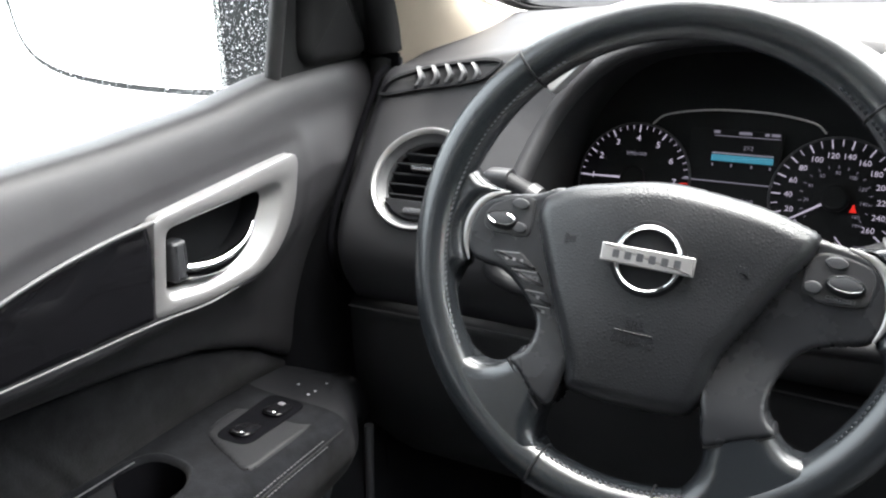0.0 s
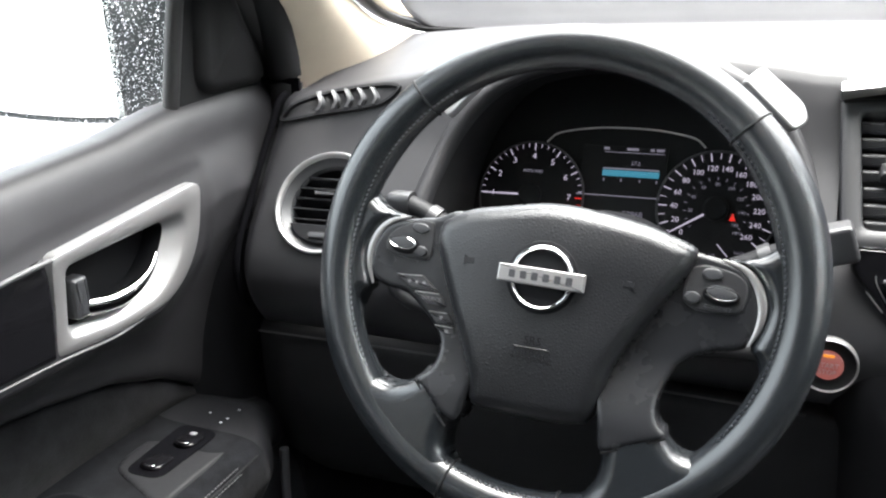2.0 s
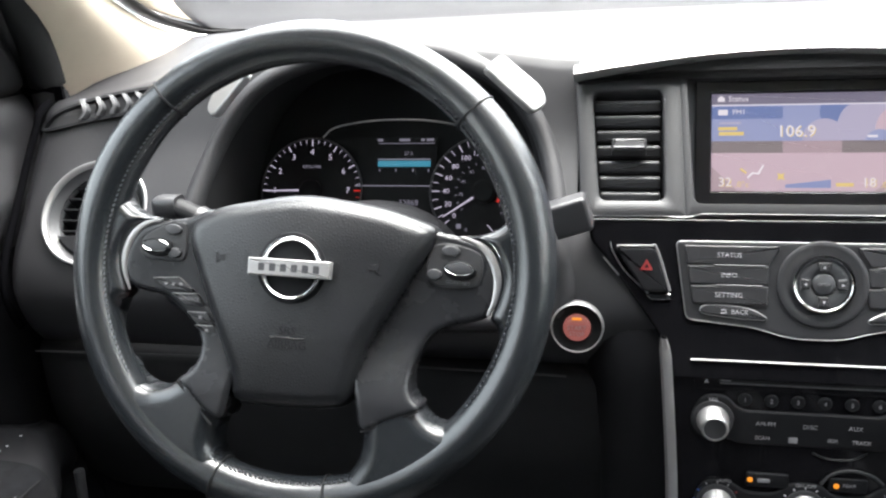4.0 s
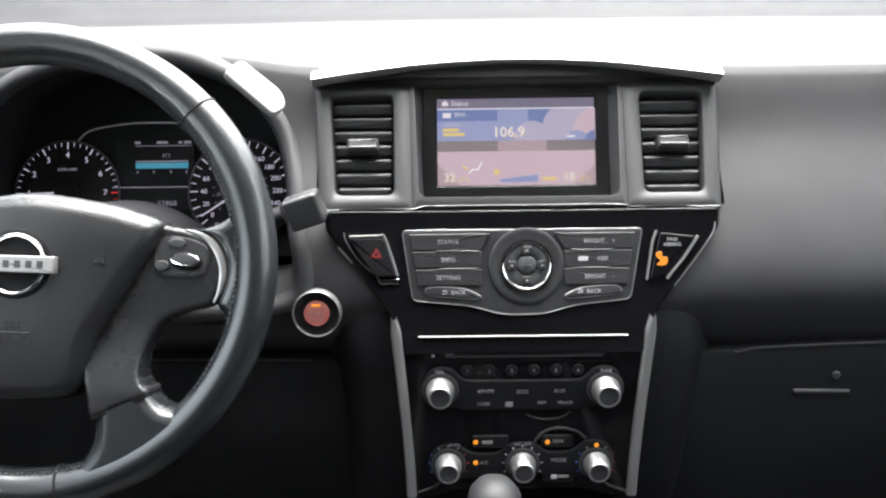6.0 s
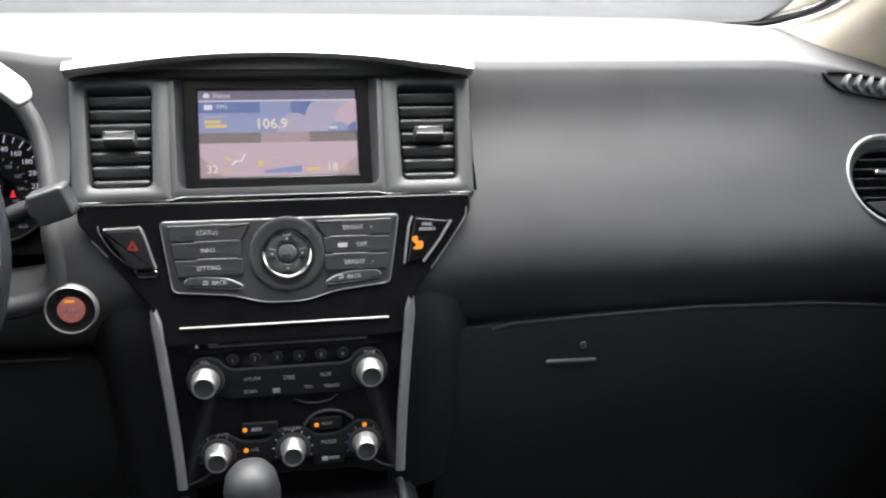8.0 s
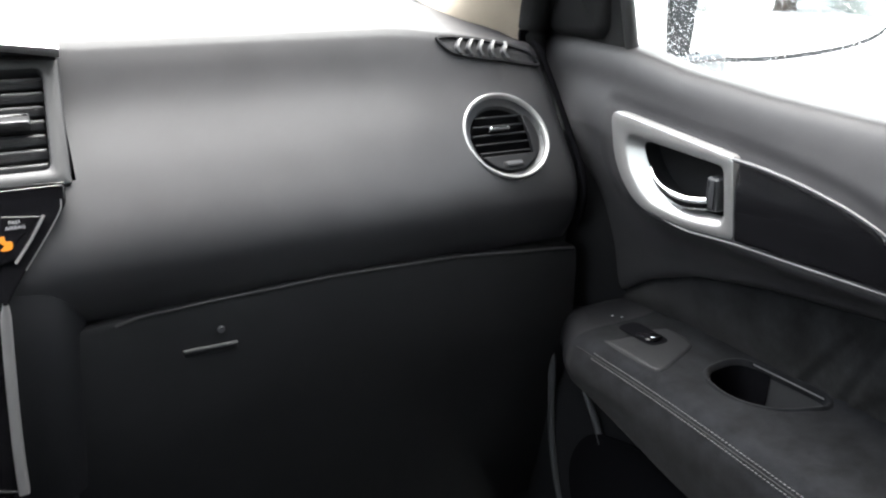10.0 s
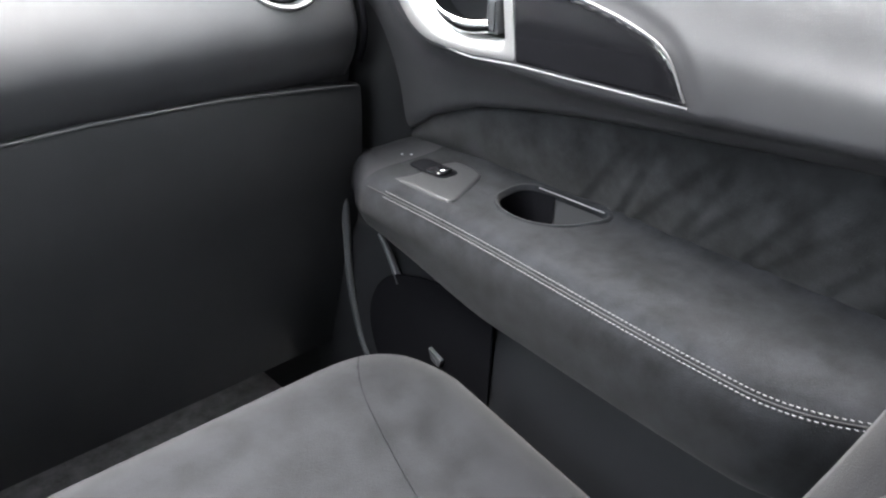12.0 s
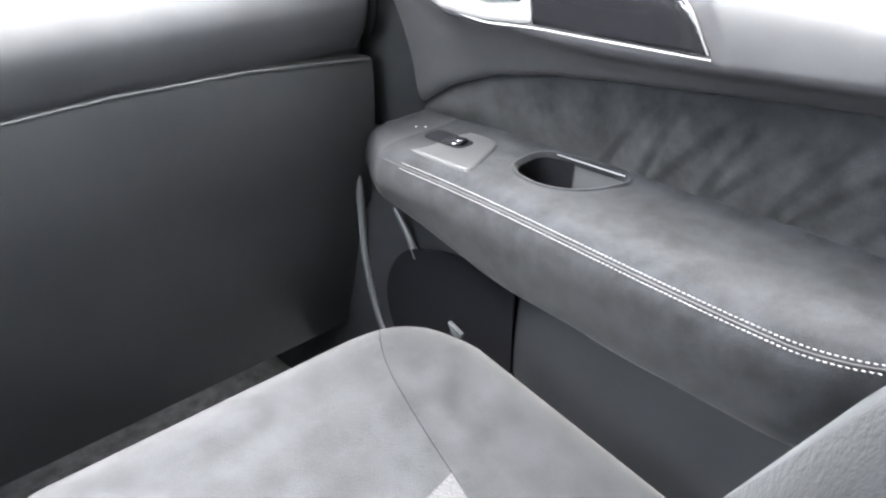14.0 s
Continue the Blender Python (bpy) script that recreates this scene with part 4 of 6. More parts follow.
part("fan_bar", slab([(-0.016, 0.003), (0.021, 0.003), (0.021, 0.0105), (-0.016, 0.006)], 0.0002, 0.00002, 1), S_NAVY, pic, "blue fan speed wedge", shift(0, 0, 0.0006))
part("fan_icon", slab([(0.0045 * (1 if k % 2 else 0.45) * math.cos(k * math.pi / 4), 0.0045 * (1 if k % 2 else 0.45) * math.sin(k * math.pi / 4)) for k in range(8)], 0.0002, 0.00002, 1), S_YEL, pic, m=shift(-0.0195, 0.013, 0.0008))
part("mode_bar", slab(rect(0.014, 0.003, 0.0003), 0.0002, 0.00002, 1), S_YEL, pic, m=shift(0.032, 0.006, 0.0008))
part("airflow_icon", tube([(x, y, 0.001) for x, y in ((-0.047, 0.012), (-0.043, 0.016), (-0.038, 0.0155), (-0.034, 0.023))], 0.0009, 5), S_WHITE, pic)
part("airflow_icon", tube([(-0.053, 0.020, 0.001), (-0.048, 0.016, 0.001)], 0.0010, 5), S_YEL, pic)

# square vents either side of the screen
def square_vent(side):
    v = thing("square_air_vent", "black slatted air vent with a chrome-lipped slider", "air vent", vm @ Matrix.Translation((side * 0.149, -0.0055, 0)), "slatted vents beside the screen")
    part("box", loft([[(x, y, -0.004) for x, y in rect(0.066, 0.108, 0.004)], [(x, y, -0.045) for x, y in rect(0.058, 0.100, 0.004)]], True, False, True), DARK, v)
    for k in range(7):
        y = 0.0435 - 0.0148 * k
        w = 0.0605 - 0.0014 * k
        bl = part("slat", slab(rect(w, 0.0115, 0.003), 0.0060, 0.0028, 4), SURROUND, v, m=shift(side * (0.0020 - 0.0006 * k), y, -0.011) @ Euler((radians(28), 0, 0)).to_matrix().to_4x4())
    tab = part("slider", slab(rect(0.030, 0.013, 0.002), 0.012, 0.003), BUTTON, v, "slider block", shift(0, -0.0015, -0.004))
    part("lip", slab(rect(0.027, 0.0026, 0.0012), 0.003, 0.001), LINE, tab, "bright silver lip", shift(0, -0.0034, 0.0106))


for side in (-1, 1):
    square_vent(side)

# glossy black panel with the control pad
am = plane_at((0, -0.072, 0.6965), 17.4)
bmx = plane_at((0, -0.099, 0.55), 4.6)
fascia = thing("centre_fascia", "piano black lacquered centre console fascia", "fascia", am)
up = rounded([(-0.1815, 0.0475), (-0.1805, 0.030), (-0.165, 0.012), (-0.1250, -0.044), (-0.1180, -0.058), (-0.112, -0.085), (0.112, -0.085), (0.1180, -0.058), (0.1250, -0.044), (0.165, 0.012), (0.1805, 0.030), (0.1815, 0.0475)], 0.005, 4)
part("upper_plate", slab(up, 0.016, 0.002, z=-0.015), GLOSS, fascia)
part("plinth", slab(rounded([(-0.182, 0.044), (0.182, 0.044), (0.182, 0.050), (0.098, 0.0505), (0.090, 0.053), (-0.090, 0.053), (-0.098, 0.0505), (-0.182, 0.050)], 0.001, 2), 0.030, 0.003, z=-0.030), GLOSS, fascia)
# chrome strip stands for the highlight on the lacquer's top edge
part("top_line", tube([(x, y, 0.0012) for x, y in ((-0.181, 0.0485), (-0.10, 0.0485), (-0.090, 0.0510), (0.090, 0.0510), (0.10, 0.0485), (0.181, 0.0485))], 0.0011, 6), CHROME, fascia, "chrome line for a highlight on the gloss edge")
lowm = am.inverted() @ bmx
part("lower_plate", slab(rounded([(-0.1165, 0.0835), (-0.103, -0.080), (-0.085, -0.083), (-0.06, -0.075), (0.06, -0.075), (0.085, -0.083), (0.103, -0.080), (0.1165, 0.0835)], 0.004, 4), 0.016, 0.002, z=-0.015), GLOSS, fascia, m=lowm)
part("silver_rule", slab(rounded([(-0.0965, 0.0811), (0.0965, 0.0811), (0.0965, 0.0826), (-0.0965, 0.0826)], 0.0004, 2), 0.007, 0.0006, z=-0.004), ALU, fascia, "thin satin silver rule", lowm)
for side in (-1, 1):
    path = [(side * x, y, z) for x, y, z in ((0.1185, 0.1005, 0.001), (0.1160, 0.080, 0.0015), (0.1095, 0.0, 0.0015), (0.1065, -0.050, 0.0015), (0.1055, -0.080, 0.001))]
    pts = cat(path, 24)
    part("side_strip", loft([[(x + side * dx * (1 - 0.55 * step(0.085, 0.102, y)), y, z + dz) for x, y, z in pts] for dx, dz in ((-0.0045, -0.012), (-0.0045, 0.0045), (-0.003, 0.006), (0.003, 0.006), (0.0048, 0.0035), (0.0048, -0.014))], False), SILVER, fascia, "satin silver side strip", lowm, angle=50)

for line in ([(-0.1634, 0.0279), (-0.1616, 0.0205), (-0.1508, 0.0035), (-0.1316, -0.0149)], [(-0.1690, 0.0150), (-0.1630, 0.0080), (-0.1561, 0.0)],
             [(0.1764, 0.0343), (0.1746, 0.0253), (0.1651, 0.0106), (0.1540, -0.0046), (0.1390, -0.0240)]):
    part("edge_line", tube([(x, y, 0.0013) for x, y in cat(line, 20)], 0.0006, 6), ALU, fascia, "fine bright line")

pad = thing("control_pad", "grey control pad with round selector and side buttons", "control panel", am)
po = rounded([(-0.1095, 0.0290), (-0.1005, -0.0345), (-0.0450, -0.0400), (-0.020, -0.0480), (0.020, -0.0480), (0.0450, -0.0400), (0.0985, -0.0345), (0.1090, 0.0290)], [0.004, 0.005, 0.02, 0.015, 0.015, 0.02, 0.005, 0.004], 5)
part("plate", slab(po, 0.003, 0.0012), BUTTON, pad)
part("plate_line", hoop(shrink(po, -0.0009), po, 0.0030, 0.0004), TRIM, pad, "fine bright outline")
part("selector_ring", turned([(0.0350, 0.003), (0.0342, 0.0048), (0.0325, 0.0055), (0.0290, 0.0048), (0.0240, 0.003)], 56), BUTTON, pad, "dark round dish", shift(0.0036, -0.0038, 0))
ring = part("chrome_ring", turned([(0.0287, 0.003), (0.0282, 0.0075), (0.0270, 0.0100), (0.0245, 0.0100), (0.0236, 0.0085), (0.0234, 0.004)], 56), CHROME, pad, "bright selector ring", shift(0.0036, -0.0034, 0) @ Matrix.Scale(0.86, 4), angle=60)
wheelpad = part("selector", turned([(0.0236, 0.003), (0.0228, 0.0075), (0.020, 0.0085), (0.012, 0.0078), (0.0105, 0.0065), (0.0100, 0.0090), (0.0085, 0.0100), (0.0, 0.0103)], 48), GREY, pad, "charcoal selector with four arrow keys", shift(0.0036, -0.0034, 0) @ Matrix.Scale(0.86, 4), angle=50)
for k in range(4):
    a = k * 90
    part("arrow_key", slab(rounded([(-0.0045, 0.0115), (0.0045, 0.0115), (0.0055, 0.0205), (-0.0055, 0.0205)], 0.001, 2), 0.003, 0.001, z=0.0075), BUTTON, wheelpad, m=shift(turn=a))
    part("arrow", slab([(-0.0014, 0.015), (0.0014, 0.015), (0, 0.0178)], 0.0004, 0.00005, 1, z=0.0106), PRINT, wheelpad, m=shift(turn=a))
words("caption", "ENTER", 0.0035, DIMPRINT, wheelpad, shift(0, 0, 0.0106))


def key(outline, text, x, y, size=0.0058, label=""):
    k = part("key", slab(outline, 0.0022, 0.0010, z=0.003), BUTTON, pad, label)
    if text:
        words("caption", text, size, PRINT, k, shift(x, y, 0.0054), width=0.95)
    return k


for n, text in enumerate(("STATUS", "INFO", "SETTING")):
    y1 = 0.0262 - 0.0163 * n
    x0 = -0.1035 + 0.0026 * n
    key(rounded([(x0, y1), (x0 + 0.0023, y1 - 0.0152), (-0.0375, y1 - 0.0152), (-0.0290 - 0.0085 * min(1, n), y1)], 0.0015, 3), text, -0.068, y1 - 0.0078)
    if n < 2:
        part("key_line", slab(rect(0.040 - 0.004 * n, 0.0008, 0.0002), 0.0008, 0.0003, 1), LINE, pad, "fine bright line", shift(-0.060, y1 - 0.0157, 0.0048))
for n, text in enumerate(("BRIGHT    +", "    OFF", "BRIGHT    -")):
    y1 = 0.0262 - 0.0163 * n
    x1 = 0.1030 - 0.0026 * n
    key(rounded([(0.0290 + 0.0085 * min(1, n), y1), (0.0385, y1 - 0.0152), (x1 - 0.0023, y1 - 0.0152), (x1, y1)], 0.0015, 3), text, 0.070, y1 - 0.0078)
    if n < 2:
        part("key_line", slab(rect(0.036 - 0.003 * n, 0.0008, 0.0002), 0.0008, 0.0003, 1), LINE, pad, "fine bright line", shift(0.062, y1 - 0.0157, 0.0048))
part("day_night_mark", slab(rect(0.009, 0.004, 0.001), 0.0004, 0.0001, 1), PRINT, pad, m=shift(0.055, 0.0022, 0.0052))
for side in (-1, 1):
    o = [(side * x, y) for x, y in cat([(0.0855, -0.0225), (0.0880, -0.0290), (0.0600, -0.0325), (0.0415, -0.0335), (0.0395, -0.0310), (0.052, -0.0250), (0.068, -0.0225)], 28, True)]
    k = key(o, "BACK", side * 0.062 + 0.003, -0.0278, 0.0055, "lens-shaped back key")
    part("key_line", hoop(shrink(o, -0.0007), o, 0.0014, 0.0003, z=0.003), ALU, k, "fine bright outline")
    part("back_mark", tube([(side * 0.062 - 0.0115, -0.0262, 0.0054), (side * 0.062 - 0.008, -0.0262, 0.0054), (side * 0.062 - 0.0075, -0.0285, 0.0054), (side * 0.062 - 0.012, -0.0290, 0.0054)], 0.0006, 5), PRINT, k)

# hazard switch and airbag lamp
hz = thing("hazard_switch", "black hazard switch with a red triangle", "switch", am)
ho = rounded([(-0.1600, 0.0235), (-0.1350, -0.0130), (-0.1145, -0.0130), (-0.1255, 0.0235)], [0.003, 0.003, 0.004, 0.006], 4)
part("rocker", slab(ho, 0.006, 0.0018), HARD, hz)
part("edge", tube([(x, y, 0.005) for x, y in cat([(-0.158, 0.0245), (-0.132, 0.0248), (-0.1255, 0.0225), (-0.1145, -0.0120)], 20)], 0.0011, 6), SILVER, hz, "bright upper edge")
part("edge", slab(rounded([(-0.1345, -0.0145), (-0.1300, -0.0200), (-0.1140, -0.0200), (-0.1130, -0.0145)], 0.001, 2), 0.003, 0.001), CHROME, hz, "bright lower edge")
part("triangle", hoop([(0.0062 * math.cos(a), 0.0062 * math.sin(a)) for a in (math.pi / 2, math.pi * 7 / 6, math.pi * 11 / 6)], [(0.0022 * math.cos(a), 0.0022 * math.sin(a)) for a in (math.pi / 2, math.pi * 7 / 6, math.pi * 11 / 6)], 0.0004, 0.0001), RED, hz, "red triangle", shift(-0.1335, 0.0080, 0.0061))
ab = thing("airbag_lamp", "black airbag panel with a lit amber lamp", "indicator", am)
ao = rounded([(0.1255, 0.0255), (0.1585, 0.0215), (0.1330, -0.0130), (0.1160, -0.0180)], 0.003, 4)
part("plate", slab(ao, 0.004, 0.0012), GLOSS, ab)
part("edge", tube([(0.1225, 0.0270, 0.003), (0.1190, 0.018, 0.003), (0.1135, -0.0180, 0.003)], 0.0012, 6), SILVER, ab, "bright edge")
part("edge", tube([(0.1605, 0.0220, 0.003), (0.1480, 0.003, 0.003), (0.1320, -0.0170, 0.003)], 0.0014, 6), SILVER, ab, "bright edge")
words("caption", "PASS\nAIRBAG", 0.0046, PRINT, ab, shift(0.1365, 0.0165, 0.0043))
part("lamp", slab(cat([(-0.005, 0.006), (0.000, 0.0075), (0.001, 0.003), (0.0055, 0.002), (0.005, -0.004), (0.000, -0.0055), (-0.0045, -0.0045), (-0.001, -0.001), (-0.004, 0.002)], 30, True), 0.0004, 0.0001, 1), LITAMBER, ab, "lit amber symbol", shift(0.1265, 0.0005, 0.0041))

# radio
radio = thing("car_radio", "black car radio with disc slot and two silver knobs", "radio", bmx)
part("slot_plate", slab(rounded([(-0.0935, 0.0560), (0.0945, 0.0560), (0.0945, 0.0735), (-0.0935, 0.0735)], 0.002, 3), 0.0025, 0.0008), GLOSS, radio)
part("disc_slot", slab(rect(0.150, 0.0050, 0.001, 0.001, 0.066), 0.0006, 0.0002, 1, z=0.0024), DARK, radio)
part("slot_edge", tube([(x, 0.0625, 0.0028) for x in (-0.072, 0.0, 0.074)], 0.0007, 6), GREY, radio)
part("mark", slab([(-0.0018, -0.0012), (0.0018, -0.0012), (0, 0.002)], 0.0003, 0.0001, 1), PRINT, radio, m=shift(-0.083, 0.0635, 0.0026))
part("mark", slab(rect(0.008, 0.002, 0.0003), 0.0003, 0.0001, 1), DIMPRINT, radio, m=shift(-0.068, 0.0655, 0.0031))
part("mark", slab(rect(0.007, 0.002, 0.0003), 0.0003, 0.0001, 1), DIMPRINT, radio, m=shift(0.069, 0.0700, 0.0028))
band = rounded([(-0.0960, 0.030), (-0.0860, 0.0520), (-0.0660, 0.0520), (-0.0560, 0.0390), (0.0560, 0.0390), (0.0660, 0.0520), (0.0860, 0.0520), (0.0960, 0.030), (0.0900, 0.0120), (0.0660, 0.0130), (0.0560, 0.0090), (-0.0560, 0.0090), (-0.0660, 0.0130), (-0.0900, 0.0120)], 0.010, 5)
part("button_band", slab(band, 0.004, 0.0015), HARD, radio)
for k in range(6):
    b = part("preset", turned([(0.0056, 0.0), (0.0056, 0.002), (0.0046, 0.0028), (0.0, 0.0026)], 20), HARD, radio, m=shift(-0.0515 + 0.0206 * k, 0.0480, 0))
    words("numeral", str(k + 1), 0.0052, DIMPRINT, b, shift(0, 0, 0.0029))
for text, x, y, s in (("AM-FM", -0.0345, 0.0282, 0.0052), ("DISC", 0.0, 0.0275, 0.0052), ("AUX", 0.0345, 0.0282, 0.0052), ("SCAN", -0.0365, 0.0155, 0.0046), ("SEEK", 0.018, 0.0165, 0.0040), ("TRACK", 0.040, 0.0160, 0.0046)):
    words("caption", text, s, DIMPRINT, radio, shift(x, y, 0.0043))
part("mark", slab(rect(0.007, 0.005, 0.0003), 0.0003, 0.0001, 1), DIMPRINT, radio, m=shift(-0.0125, 0.0150, 0.0041))


def knob(parent, x, y, r, ln, ticks=True):
    k = part("knob", turned([(r + 0.0015, 0.0), (r + 0.0012, 0.006), (r, 0.0075), (r - 0.0006, ln - 0.0015), (r - 0.002, ln), (r - 0.003, ln - 0.0003)], 44), ALU, parent, "silver knob with a dark face", shift(x, y, 0.003), angle=45)
    part("knob_face", turned([(r - 0.0022, ln - 0.0004), (r - 0.006, ln - 0.0010), (0.0, ln - 0.0012)], 36), BUTTON, k, "dark grey face")
    part("base_ring", turned([(r + 0.0055, 0.0), (r + 0.0050, 0.0025), (r + 0.0012, 0.003)], 44), BUTTON, k)
    return k


k1 = knob(radio, -0.0768, 0.0300, 0.0118, 0.020)
k2 = knob(radio, 0.0768, 0.0300, 0.0118, 0.020)
words("caption", "VOL", 0.0042, PRINT, radio, shift(-0.0768, 0.0480, 0.0044))
words("caption", "TUNE", 0.0042, PRINT, radio, shift(0.0768, 0.0480, 0.0044))
part("lower_curve", tube([(x, y, 0.0015) for x, y in cat([(0.004, 0.0035), (0.016, -0.0012), (0.034, -0.0008), (0.046, 0.0060)], 20)], 0.0009, 6), SURROUND, radio)

# climate controls
clim = thing("climate_panel", "black climate panel with three silver knobs and amber lamps", "control panel", bmx)
cb = rounded([(-0.0900, -0.0430), (-0.0800, -0.0270), (-0.0600, -0.0270), (-0.0480, -0.0360), (-0.0230, -0.0360), (-0.0120, -0.0250), (0.0130, -0.0250), (0.0230, -0.0350), (0.0480, -0.0340), (0.0600, -0.0220), (0.0800, -0.0240), (0.0900, -0.0430), (0.0820, -0.0640), (0.0560, -0.0620), (0.0200, -0.0580), (-0.0200, -0.0580), (-0.0560, -0.0620), (-0.0820, -0.0640)], 0.008, 4)
part("button_band", slab(cb, 0.004, 0.0015), HARD, clim)
for x in (-0.0700, 0.0005, 0.0705):
    kk = knob(clim, x, -0.0465, 0.0112, 0.020)
    for j in range(9):
        a = radians(205 - 28.75 * j)
        part("scale_mark", slab(rect(0.0022, 0.0012, 0.0002), 0.0003, 0.0001, 1), PRINT if x == 0.0005 else (BLUE if j < 3 else RED if j > 5 else DIMPRINT), clim, m=shift(x + 0.0185 * math.cos(a), -0.0465 + 0.0185 * math.sin(a), 0.0041, math.degrees(a)))
for text, x, y, s in (("A/C", -0.0360, -0.0450, 0.0050), ("MODE", 0.0350, -0.0430, 0.0052), ("AUTO", -0.0640, -0.0265, 0.0038), ("ON  OFF", 0.0005, -0.0262, 0.0042), ("REAR", 0.0340, -0.0232, 0.0044)):
    words("caption", text, s, DIMPRINT, clim, shift(x, y, 0.0044))
for x, y in ((-0.0440, -0.0235), (-0.0440, -0.0450), (0.0240, -0.0240), (0.0705, -0.0275)):
    part("lamp", slab(circle(0.0023, 14), 0.0006, 0.0002, 1), LITAMBER, clim, "lit amber lamp", shift(x, y, 0.0042))
for x, y, w in ((-0.0300, -0.0238, 0.034), (0.0330, -0.0235, 0.030), (0.0345, -0.0605, 0.030)):
    part("key", slab(rect(w, 0.0125, 0.002), 0.0028, 0.001, z=0.0012), HARD, clim, m=shift(x, y, 0))
part("mark", slab(rect(0.010, 0.0035, 0.001), 0.0003, 0.0001, 1), DIMPRINT, clim, m=shift(-0.0330, -0.0238, 0.0041))
part("mark", slab(rect(0.006, 0.0045, 0.001), 0.0003, 0.0001, 1), PRINT, clim, m=shift(0.0310, -0.0605, 0.0041))
part("mark", slab(rect(0.010, 0.0030, 0.0005), 0.0003, 0.0001, 1), DIMPRINT, clim, m=shift(0.0400, -0.0603, 0.0041))
part("arch_line", tube([(x, y, 0.003) for x, y in cat([(0.012, -0.0240), (0.020, -0.0145), (0.034, -0.0100), (0.050, -0.0130), (0.060, -0.0210)], 24)], 0.0014, 8), SURROUND, clim, "raised curved rim")
for side in (-1, 1):
    part("foot_line", tube([(side * x, y, 0.002) for x, y in cat([(0.078, -0.0660), (0.086, -0.0725), (0.100, -0.0775)], 12)], 0.0012, 6), SURROUND, clim)

# ---- steering wheel ----
wm = plane_at((-0.3864, -0.2014, 0.7455), 21, 2.2) @ shift(turn=-3.2)
wheel = thing("steering_wheel", "black leather steering wheel with worn glossy rim", "steering wheel", wm)
RIM, TUBE = 0.1709, 0.0160


def rim_point(deg, r=RIM, z=-0.012):
    return (r * math.cos(radians(deg)), r * math.sin(radians(deg)), z)


bm = bmesh.new()
loops = []
for k in range(120):
    a = 2 * math.pi * k / 120
    deg = k * 3
    grip = 0.0012 * (math.exp(-((deg - 25) / 16) ** 2) + math.exp(-((deg - 155) / 16) ** 2))
    loops.append([((RIM + (TUBE + grip) * math.cos(b)) * math.cos(a), (RIM + (TUBE + grip) * math.cos(b)) * math.sin(a), -0.012 + (TUBE * 1.05 + grip) * math.sin(b)) for b in (2 * math.pi * j / 22 for j in range(22))])
loops.append(loops[0])
bm = loft(loops, True)
bmesh.ops.remove_doubles(bm, verts=bm.verts, dist=1e-6)
rim = part("rim", bm, LEATHER, wheel, "worn black leather rim", angle=80)
for deg in (45, 133.6, 251, 280.5):
    c, s = math.cos(radians(deg)), math.sin(radians(deg))
    ring = [((RIM + (TUBE + 0.0004) * math.cos(b)) * c, (RIM + (TUBE + 0.0004) * math.cos(b)) * s, -0.012 + (TUBE * 1.05 + 0.0004) * math.sin(b)) for b in (2 * math.pi * j / 30 for j in range(30))]
    part("seam", tube(ring, 0.0009, 6, True, up=(c * 0.3, s * 0.3, 1)), DARK, rim, "leather joint")
bm = bmesh.new()
for lo, hi in ((125, 215), (325, 415), (246, 294)):
    for deg in np.arange(lo, hi, 1.5):
        p = [rim_point(deg + d, RIM - TUBE * 0.84, -0.0014 + e) for d, e in ((0.0, -0.0008), (0.8, 0.0008))]
        tube(p, 0.00065, 5, bm=bm)
tagged(part("stitching", bm, DIMTHREAD, rim, "grey stitches along the inner rim"), kind="stuff")

# spokes: smooth upper ears, leather lower roots
EAR = {1: [(0.070, 0.036), (0.100, 0.0330), (0.118, 0.0300), (0.130, 0.0255), (0.139, 0.0165), (0.1445, 0.002), (0.1435, -0.014), (0.139, -0.026), (0.130, -0.0305), (0.115, -0.0345), (0.100, -0.0435), (0.0905, -0.060), (0.087, -0.076), (0.0895, -0.086), (0.0965, -0.0955), (0.075, -0.106), (0.0548, -0.1145), (0.049, -0.096), (0.042, -0.060), (0.055, -0.030)],
       -1: [(-0.070, 0.036), (-0.095, 0.0325), (-0.112, 0.0295), (-0.128, 0.0255), (-0.138, 0.0185), (-0.1455, 0.002), (-0.145, -0.013), (-0.139, -0.0225), (-0.127, -0.0265), (-0.112, -0.0285), (-0.100, -0.036), (-0.088, -0.047), (-0.0785, -0.058), (-0.076, -0.070), (-0.0795, -0.081), (-0.0895, -0.090), (-0.080, -0.0985), (-0.068, -0.1105), (-0.053, -0.116), (-0.047, -0.096), (-0.042, -0.060), (-0.050, -0.030)]}
ROOT = {1: [(0.0560, -0.0960), (0.072, -0.0880), (0.0860, -0.0830), (0.0965, -0.0960), (0.106, -0.1045), (0.118, -0.1050), (0.130, -0.094), (0.143, -0.080), (0.152, -0.085), (0.142, -0.112), (0.108, -0.142), (0.060, -0.164), (0.028, -0.170), (0.024, -0.1615), (0.040, -0.154), (0.050, -0.141), (0.054, -0.128)],
        -1: [(-0.0560, -0.1080), (-0.062, -0.0930), (-0.0800, -0.0790), (-0.0900, -0.0890), (-0.100, -0.0955), (-0.113, -0.0985), (-0.127, -0.0935), (-0.140, -0.080), (-0.150, -0.083), (-0.142, -0.112), (-0.108, -0.142), (-0.060, -0.164), (-0.030, -0.170), (-0.026, -0.163), (-0.044, -0.156), (-0.055, -0.146), (-0.0605, -0.133)]}
